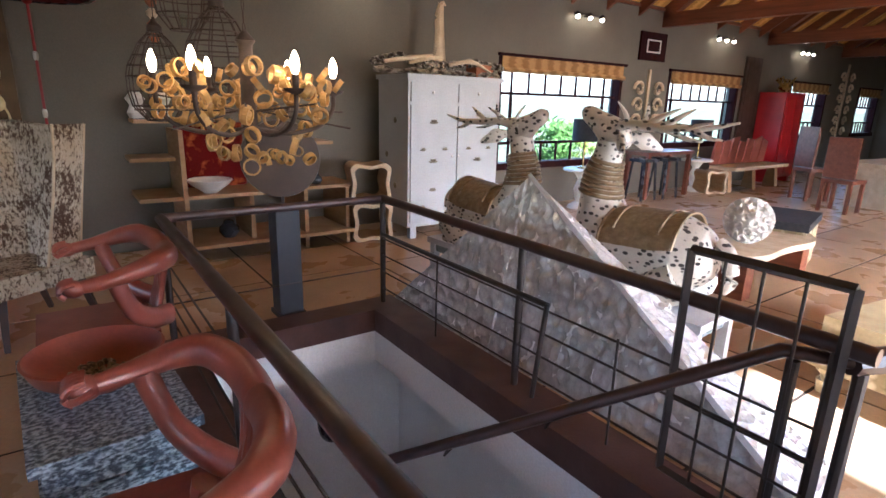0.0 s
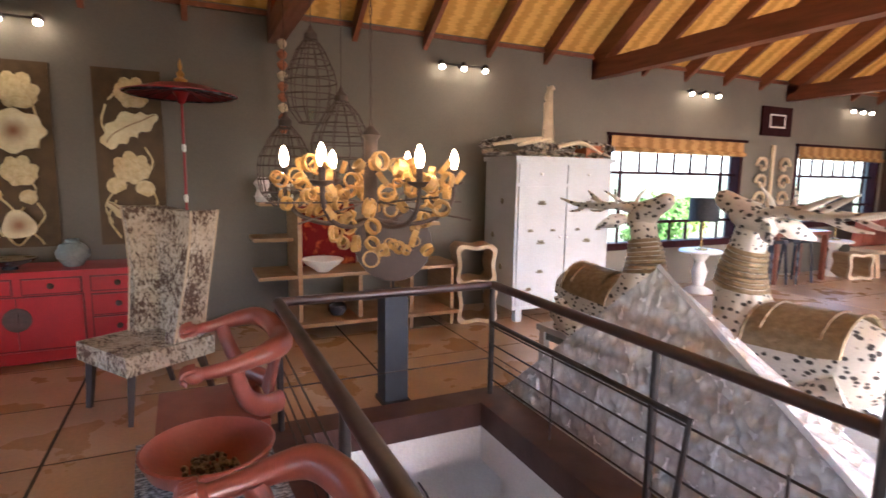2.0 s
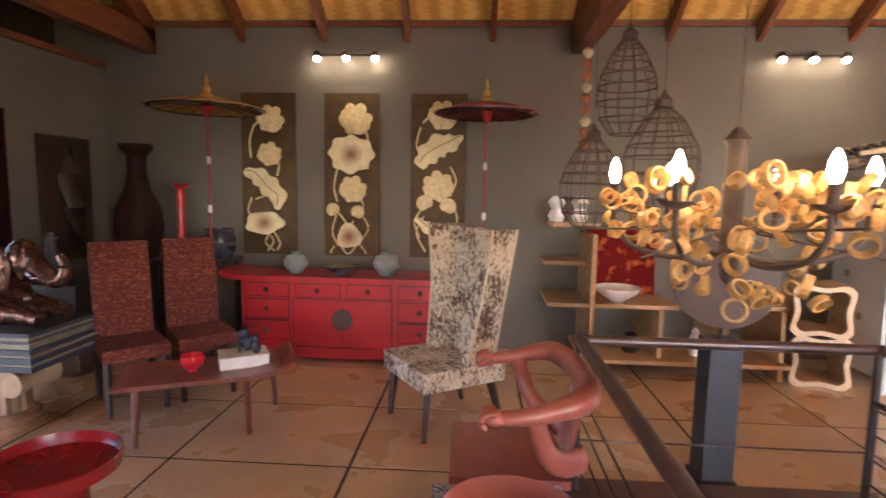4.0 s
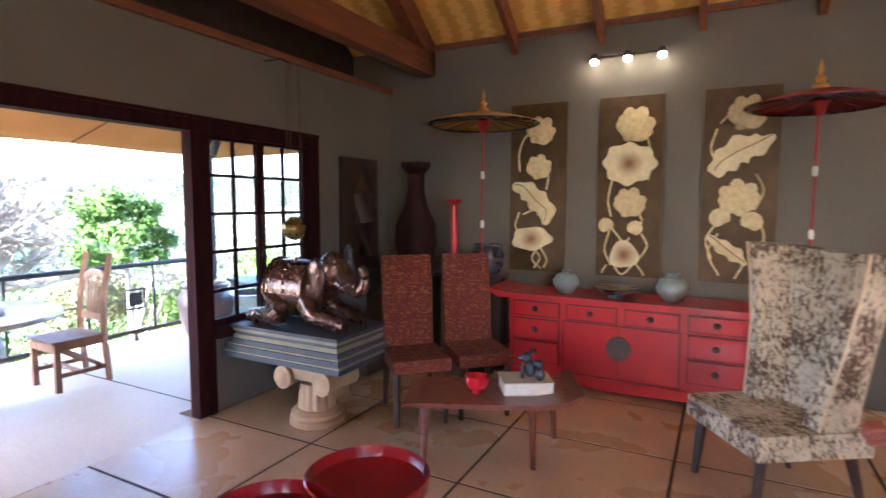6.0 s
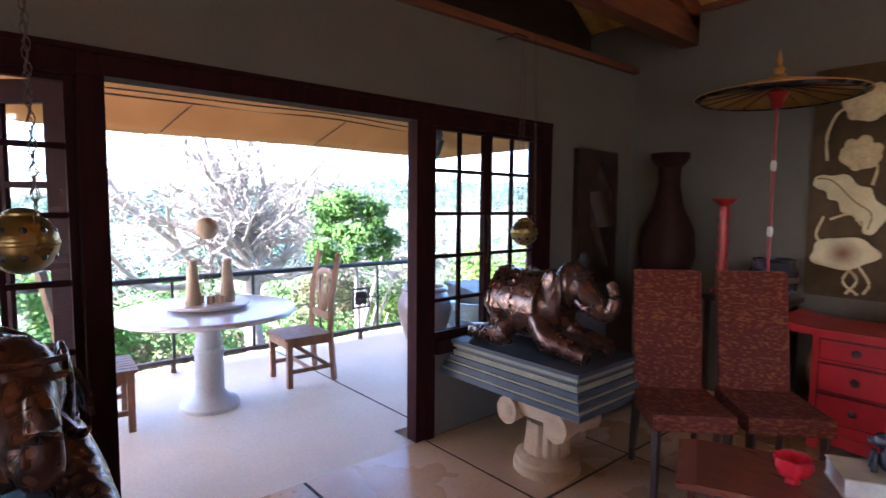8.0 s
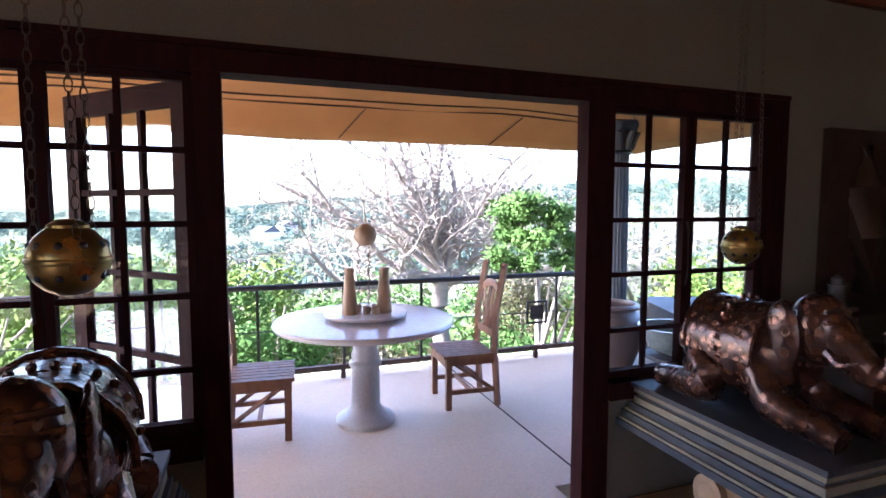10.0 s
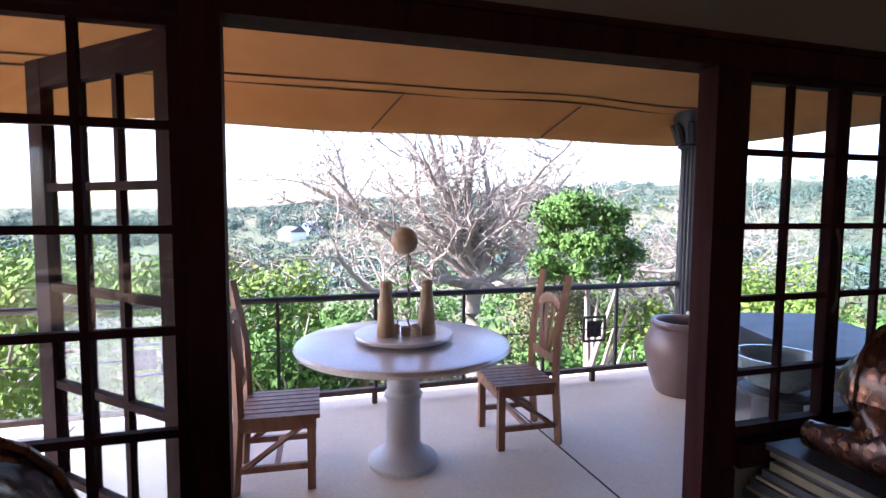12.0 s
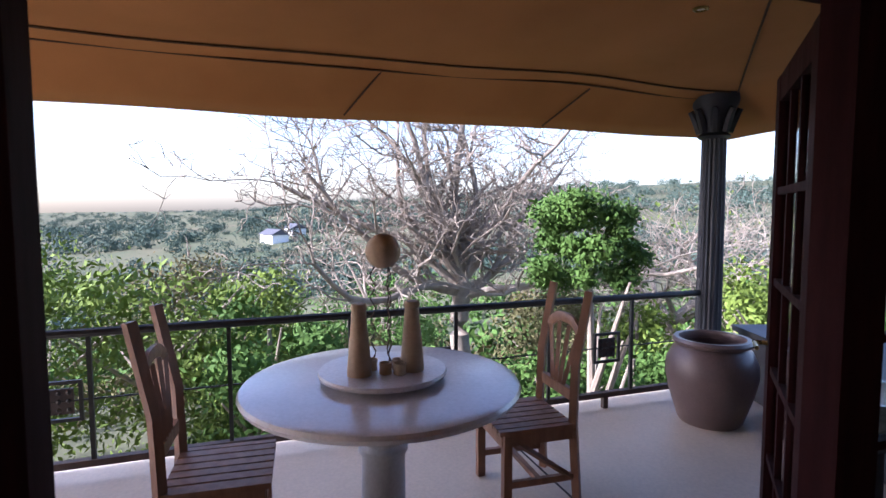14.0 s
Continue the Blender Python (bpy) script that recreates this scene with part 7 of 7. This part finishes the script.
# ---- carved red armchairs with hand-shaped arm ends, trunk table ----
def hand_chair(m, lab):
    c = thing("carved_chair", m, lab, "chair", "carved hand chairs")
    part("seat", box(B(), -0.42, 0.17, -0.28, 0.28, 0.36, 0.40), M["redwood"], c, bevel=0.012)
    for s in (-1, 1):
        arm = curve_pts(((-0.19, s * 0.385, 0.715), (-0.06, s * 0.395, 0.73), (0.08, s * 0.385, 0.76), (0.18, s * 0.34, 0.775), (0.25, s * 0.22, 0.765), (0.275, s * 0.09, 0.75), (0.275, 0, 0.74)), 5)
        a = part("arm", tube(B(), arm, lerp_list([0.030, 0.036, 0.046, 0.056, 0.060, 0.060, 0.058], 5), 14), M["redwood"], c, smooth=True)
        bm = B()
        ball(bm, (-0.215, s * 0.385, 0.712), 0.047, 1.2, 0.95, 0.85)
        for k in range(4):
            tube(bm, curve_pts(((-0.21, s * 0.385 + 0.023 * (k - 1.5), 0.745), (-0.262, s * 0.385 + 0.024 * (k - 1.5), 0.735), (-0.278, s * 0.385 + 0.023 * (k - 1.5), 0.705), (-0.255, s * 0.385 + 0.022 * (k - 1.5), 0.682)), 3), 0.0135, 8)
        tube(bm, curve_pts(((-0.19, s * 0.345, 0.715), (-0.235, s * 0.335, 0.70), (-0.265, s * 0.35, 0.69)), 3), 0.013, 7)
        part("hand", bm, M["redwood"], a, "carved hand-shaped arm end", smooth=True)
        sup = curve_pts(((-0.03, s * 0.385, 0.725), (0.0, s * 0.375, 0.63), (0.05, s * 0.33, 0.53), (0.14, s * 0.25, 0.46), (0.24, s * 0.15, 0.43)), 4)
        part("arm_support", tube(B(), sup, lerp_list([0.045, 0.048, 0.052, 0.056, 0.058], 4), 12, 0.8), M["redwood"], c, smooth=True)
        part("leg", tube(B(), ((-0.30, s * 0.15, 0.36), (-0.32, s * 0.16, 0.0)), [0.04, 0.03], 8), M["redwood"], c, smooth=True)
        part("leg", tube(B(), ((0.10, s * 0.14, 0.44), (0.04, s * 0.18, 0.2), (0.10, s * 0.2, 0.0)), [0.045, 0.035, 0.035], 8), M["redwood"], c, smooth=True)
    for k in range(-2, 3):
        part("back_splat", tube(B(), curve_pts(((0.19, 0.04 * k, 0.42), (0.235, 0.035 * k, 0.58), (0.26, 0.065 * k, 0.75)), 4), 0.021, 8), M["redwood"], c, smooth=True)
    part("stretcher", box(B(), -0.32, 0.06, -0.02, 0.02, 0.14, 0.18), M["redwood"], c, bevel=0.006)
    return c


hand_chair(pose(0.14, 3.165, 0, 0, 0, 1) @ Matrix.Diagonal((0.88, 1, 1, 1)), "carved red-brown armchair with hand-shaped arms")
hand_chair(pose(0.125, 1.37, 0, 0, 0, -2) @ Matrix.Diagonal((0.84, 1, 1, 1)), "carved red-brown armchair with fist arms by the stair rail")
tk = thing("trunk_table", pose(0.04, 2.22, 0, 0, 0, 4), "carved blue-silver chest used as a side table", "chest")
part("body", box(B(), -0.26, 0.20, -0.32, 0.52, 0.0, 0.40), M["batik"], tk, bevel=0.01)
for z0, z1, e in ((0.06, 0.10, 0.012), (0.26, 0.30, 0.012), (0.40, 0.44, 0.03)):
    part("moulding", box(B(), -0.26 - e, 0.20 + e, -0.32 - e, 0.52 + e, z0, z1), M["batik"], tk, bevel=0.006)
wb = thing("wooden_bowl", Matrix.Translation((0.0, 2.335, 0.442)), "wide turned reddish wooden bowl on the chest", "bowl")
part("bowl", lathe(B(), ((0.08, 0), (0.12, 0.01), (0.215, 0.08), (0.245, 0.145), (0.235, 0.15), (0.2, 0.09), (0.09, 0.03), (0.01, 0.025)), 40), M["redwood"], wb, smooth=True)
rnd = random.Random(5)
bd = thing("bead_string", Matrix.Translation((0.0, 2.335, 0.475)), "tangle of brown and cream beads in a bowl", "beads")
bm = B()
for k in range(90):
    a, r = rnd.uniform(0, 6.28), 0.10 * math.sqrt(rnd.random())
    ball(bm, (r * math.cos(a), r * math.sin(a), 0.012 + 0.03 * rnd.random() * (1 - r / 0.13)), rnd.uniform(0.009, 0.014), seg=7, rings=5)
part("bead_tangle", bm, M["beads"], bd, smooth=True)

# ---- the far end of the room ----
sb = thing("live_edge_bench", Matrix.Translation((5.1, 2.2, 0)), "live-edge golden wood bench on block legs", "bench")
bm = B()
o = []
for k in range(40):
    t = 2 * math.pi * k / 40
    o.append((0.85 * math.cos(t) * (1 + 0.05 * math.sin(3 * t)), 0.28 * math.copysign(abs(math.sin(t)) ** 0.5, math.sin(t)) * (1 + 0.1 * math.sin(5 * t))))
prism(bm, o, 0.06, Matrix.Translation((0, 0, 0.35)))
part("seat", bm, M["limed"], sb, bevel=0.008)
for x in (-0.5, 0.55):
    part("leg", box(B(), x - 0.07, x + 0.07, -0.2, 0.2, 0, 0.35), M["rafter"], sb, bevel=0.01)
sbl = thing("shell_ball", Matrix.Translation((4.95, 2.25, 0.412)), "white ball ornament made of shell cups on the bench", "ornament")
bm = ball(B(), (0, 0, 0.2), 0.17, seg=18, rings=12)
rnd = random.Random(2)
part("core", bm, M["ceramic"], sbl, smooth=True)
for k in range(70):
    z = 1 - 2 * (k + 0.5) / 70
    a = 2.39996 * k
    r = math.sqrt(1 - z * z)
    n = Vector((r * math.cos(a), r * math.sin(a), z))
    mm = Matrix.Translation(Vector((0, 0, 0.2)) + n * 0.165) @ n.to_track_quat("Z", "Y").to_matrix().to_4x4()
    part("cup", lathe(B(), ((0.018, 0), (0.032, 0.025), (0.034, 0.04), (0.028, 0.038), (0.015, 0.012)), 10, mm), M["ceramic"], sbl, smooth=True)
part("foot", lathe(B(), ((0.07, 0), (0.075, 0.03), (0.06, 0.05)), 16), M["ceramic"], sbl, smooth=True)
db = thing("black_bench", pose(6.1, 2.42, 0, 0, 0, 14), "low bench with a black cushion and carved gilt sides", "bench")
part("cushion", box(B(), -0.46, 0.46, -0.28, 0.28, 0.44, 0.52), M["blackshade"], db, bevel=0.03)
part("base", box(B(), -0.44, 0.44, -0.26, 0.26, 0.0, 0.44), M["ringwork"], db, bevel=0.01)
gb = thing("carved_gold_bench", pose(4.15, 0.55, 0, 0, 0, -8), "cream and gilt carved daybed with ring pattern", "daybed")
part("base", box(B(), -0.85, 0.85, -0.4, 0.4, 0.16, 0.36), M["ringwork"], gb, bevel=0.03)
part("mattress", box(B(), -0.82, 0.82, -0.38, 0.38, 0.36, 0.46), M["ivory"], gb, bevel=0.03)
for x in (-0.72, 0.72):
    for y in (-0.3, 0.3):
        part("leg", tube(B(), curve_pts(((x, y, 0.2), (x * 1.08, y * 1.1, 0.12), (x * 1.05, y * 1.05, 0.0)), 3), [0.07, 0.065, 0.06, 0.05, 0.045, 0.05, 0.06], 8), M["ivory"], gb, smooth=True)


def lamp_table(x, y):
    t = thing("side_table", Matrix.Translation((x, y, 0)), "pale carved side table under a lamp", "table")
    part("top", lathe(B(), ((0.28, 0.58), (0.30, 0.60), (0.28, 0.62), (0.01, 0.62)), 24), M["ceramic"], t, smooth=True)
    part("stem", lathe(B(), ((0.2, 0), (0.18, 0.04), (0.07, 0.1), (0.11, 0.3), (0.06, 0.45), (0.14, 0.58)), 16), M["ceramic"], t, smooth=True)
    l = thing("table_lamp", Matrix.Translation((x, y, 0.622)), "table lamp with a black drum shade and slim stem", "lamp")
    part("stem", lathe(B(), ((0.09, 0), (0.09, 0.02), (0.012, 0.04), (0.012, 0.5)), 14), M["brass"], l, smooth=True)
    part("shade", lathe(B(), ((0.20, 0.42), (0.20, 0.74), (0.195, 0.74), (0.195, 0.42)), 28, caps=False), M["blackshade"], l, smooth=True)


lamp_table(6.62, 5.60), lamp_table(10.1, 5.75)
cn = thing("console_table", Matrix.Translation((8.85, 5.75, 0)), "dark console table under the window", "table")
part("top", box(B(), -0.7, 0.7, -0.25, 0.25, 0.76, 0.82), M["brown_wood"], cn, bevel=0.006)
for x in (-0.62, 0.62):
    for y in (-0.2, 0.2):
        part("leg", box(B(), x - 0.035, x + 0.035, y - 0.035, y + 0.035, 0, 0.76), M["brown_wood"], cn)


def bar_stool(x, y):
    s = thing("bar_stool", Matrix.Translation((x, y, 0)), "black wooden bar stool with splayed legs", "stool", "bar stools")
    part("seat", box(B(), -0.2, 0.2, -0.16, 0.16, 0.66, 0.71), M["black"], s, bevel=0.01)
    for sx_ in (-1, 1):
        for sy_ in (-1, 1):
            part("leg", tube(B(), ((sx_ * 0.15, sy_ * 0.12, 0.66), (sx_ * 0.2, sy_ * 0.16, 0)), 0.022, 6), M["black"], s)
    return s


b0 = bar_stool(8.22, 5.62)
copy_thing(b0, pose(8.80, 5.58, 0))
bn = thing("slatted_bench", pose(11.6, 5.45, 0, 0, 0, 0), "reclaimed slab bench with a jagged plank back", "bench")
part("seat", box(B(), -1.1, 1.1, -0.28, 0.25, 0.42, 0.48), M["limed"], bn, bevel=0.01)
for k in range(7):
    part("back_plank", prism(B(), ((-0.15, 0), (0.15, 0), (0.13, 0.42 + 0.06 * (k % 3)), (-0.12, 0.5 - 0.05 * (k % 2))), 0.04, pose(-0.95 + 0.31 * k, 0.27, 0.5, 96, 0, 0)), M["redwood"], bn)
for x in (-0.95, 0, 0.95):
    part("leg", prism(B(), ((-0.2, 0), (0.2, 0), (0.1, 0.42), (-0.1, 0.42)), 0.07, pose(x, 0.0, 0, 90, 0, 60)), M["honey"], bn)
wavy = wavy_cube(pose(10.15, 5.45, 0, 0, 0, -20), "pale wavy-edged hollow cube stool by the bench")
rcab = thing("red_cabinet", Matrix.Translation((13.3, 5.80, 0)), "tall red lacquered cabinet with two doors", "cabinet")
part("body", box(B(), -0.46, 0.46, -0.27, 0.28, 0.12, 1.95), M["red_lacquer"], rcab, bevel=0.01)
for k in (-1, 1):
    part("door", box(B(), min(0, k * 0.42) + 0.01, max(0, k * 0.42) - 0.01, -0.295, -0.272, 0.2, 1.85), M["red_lacquer"], rcab, bevel=0.004)
    part("leg", box(B(), k * 0.39 - 0.05, k * 0.39 + 0.05, -0.25, 0.25, 0, 0.12), M["red_lacquer"], rcab)
go = thing("gilt_ornament", Matrix.Translation((13.2, 5.75, 1.952)), "dull gilt branch ornament on the cabinet", "ornament")
for k in range(9):
    a = 0.7 * k
    part("branch", tube(B(), curve_pts(((0, 0, 0), (0.1 * math.cos(a), 0.08 * math.sin(a), 0.16), (0.30 * math.cos(a), 0.15 * math.sin(a), 0.26 + 0.03 * (k % 3))), 3), 0.02, 6), M["brass"], go, smooth=True)
part("pot", lathe(B(), ((0.10, 0), (0.14, 0.1), (0.1, 0.2)), 16), M["brass"], go, smooth=True)
pn = thing("carved_screen", Matrix.Translation((12.42, YN - 0.05, 0.9)), "tall dark carved panel on the wall", "wall panel")
part("board", box(B(), -0.3, 0.35, 0, 0.045, 0, 1.75), M["darkwood"], pn, bevel=0.01)
part("inset", box(B(), -0.2, 0.25, -0.008, 0.0, 0.1, 1.65), M["darkwood"], pn, bevel=0.004)


def scroll_panel(x, z0, w, h, lab):
    p = thing("scroll_carving", Matrix.Translation((x, YN - 0.06, z0)), lab, "wall carving")
    for i in range(int(h / 0.28)):
        for s in (-1, 1):
            c = Vector((s * w * 0.24, 0, 0.15 + 0.28 * i))
            pts = [(c.x + s * (0.15 - 0.010 * k) * math.cos(0.55 * k), -0.005, c.z + (0.15 - 0.010 * k) * math.sin(0.55 * k)) for k in range(13)]
            part("scroll", tube(B(), pts, 0.028, 6), M["limed"], p, smooth=True)
    part("backing", box(B(), -0.03, 0.03, 0.005, 0.04, 0, h), M["limed"], p)


scroll_panel(8.78, 1.16, 1.15, 1.05, "pale carved wooden scroll panel between the windows")
scroll_panel(17.5, 0.9, 1.2, 1.9, "tall pale carved scroll panel on the wall")
pf = thing("picture_frame", Matrix.Translation((8.80, YN - 0.045, 2.36)), "square dark frame with a small pale mount", "picture")
part("frame", box(B(), -0.37, 0.37, 0, 0.04, 0, 0.47), M["frame"], pf, bevel=0.008)
part("mount", box(B(), -0.20, 0.20, -0.004, 0, 0.13, 0.35), M["ceramic"], pf)
part("print", box(B(), -0.165, 0.165, -0.008, -0.004, 0.155, 0.325), M["frame"], pf)


def wood_chair(m):
    c = thing("dining_chair", m, "two-tone wooden dining chair with a broad panel back", "chair", "far dining chairs")
    part("seat", box(B(), -0.23, 0.23, -0.22, 0.22, 0.43, 0.48), M["rafter"], c, bevel=0.008)
    bk_ = part("backrest", box(B(), -0.23, 0.23, 0.18, 0.22, 0.50, 1.08), M["rafter"], c, bevel=0.006)
    part("inlay", box(B(), -0.06, 0.06, 0.172, 0.18, 0.52, 1.06), M["darkwood"], bk_)
    for x in (-0.2, 0.2):
        for y in (-0.18, 0.2):
            part("leg", box(B(), x - 0.025, x + 0.025, y - 0.025, y + 0.025, 0, 0.43), M["rafter"], c)
    return c


w0 = wood_chair(pose(10.25, 3.32, 0, 0, 0, 84) @ Matrix.Diagonal((1, 1, 1.1, 1)))
for x, y, a in ((11.15, 4.12, 60), (12.6, 2.6, 250), (10.9, 2.0, 130)):
    copy_thing(w0, pose(x, y, 0, 0, 0, a) @ Matrix.Diagonal((1, 1, 1.1, 1)))
dt = thing("dining_table", pose(11.75, 3.1, 0, 0, 0, -8), "thick live-edge dining table", "table")
part("tabletop", box(B(), -0.9, 0.9, -0.5, 0.5, 0.70, 0.76), M["limed"], dt, bevel=0.02)
for x in (-0.6, 0.6):
    part("leg", box(B(), x - 0.1, x + 0.1, -0.35, 0.35, 0, 0.70), M["limed"], dt, bevel=0.02)

lw = thing("pendant_shade", Matrix.Translation((1.29, 3.10, -0.62)), "dark rounded lamp shade hanging down the stairwell", "lamp")
part("shade", ball(B(), (0, 0, 0), 0.13, 0.75, 0.75, 1.1), M["black"], lw, smooth=True)
part("rod", tube(B(), ((0, 0, 0.12), (0, 0.1, 0.18), (0, HY1 - 3.10 - 0.002, 0.18)), 0.008, 6), M["black_iron"], lw)

# ---- floor slabs ----
floor = structure("floor", B(), M["joint"], "tan stained concrete slabs with dark joints", category="floor")
bm = bmesh.new()
for a, b, c, d in ((XW, cx0, YS, YN), (cx1, XE, YS, YN), (cx0, cx1, cy1, YN), (cx0, cx1, YS, HY0)):
    box(bm, a, b, c, d, -0.12, -0.004)
bm.to_mesh(floor.data)
bm.free()
JX = [-0.842 + 1.085 * k for k in range(-3, 20)]
JY = [3.645 + 0.873 * k for k in range(-9, 4)]
gap = 0.011
cuts_x = sorted([XW - 0.0] + [x for x in JX if XW + 0.1 < x < XE] + [XE])
cuts_y = sorted([YS] + [y for y in JY if YS + 0.1 < y < YN - 0.1] + [YN])
rest = bmesh.new()


def pieces(x0, x1, y0, y1):
    """The slab's rectangle less the stairwell."""
    hx0, hx1, hy0, hy1 = cx0, cx1, HY0, cy1
    if x1 <= hx0 or x0 >= hx1 or y1 <= hy0 or y0 >= hy1:
        return [(x0, x1, y0, y1)]
    out = []
    if x0 < hx0:
        out.append((x0, hx0, y0, y1))
    if x1 > hx1:
        out.append((hx1, x1, y0, y1))
    a, b = max(x0, hx0), min(x1, hx1)
    if y1 > hy1:
        out.append((a, b, hy1, y1))
    if y0 < hy0:
        out.append((a, b, y0, hy0))
    return out


for a, b in zip(cuts_x, cuts_x[1:]):
    for c, d in zip(cuts_y, cuts_y[1:]):
        for x0, x1, y0, y1 in pieces(a + gap, b - gap, c + gap, d - gap):
            if x1 - x0 < 0.02 or y1 - y0 < 0.02:
                continue
            if x1 < 9:
                part("slab", box(B(), x0, x1, y0, y1, -0.06, 0.0), M["slab"], floor)
            else:
                box(rest, x0, x1, y0, y1, -0.06, 0.0)
tagged(part("slabs", rest, M["slab"], floor), kind="stuff")
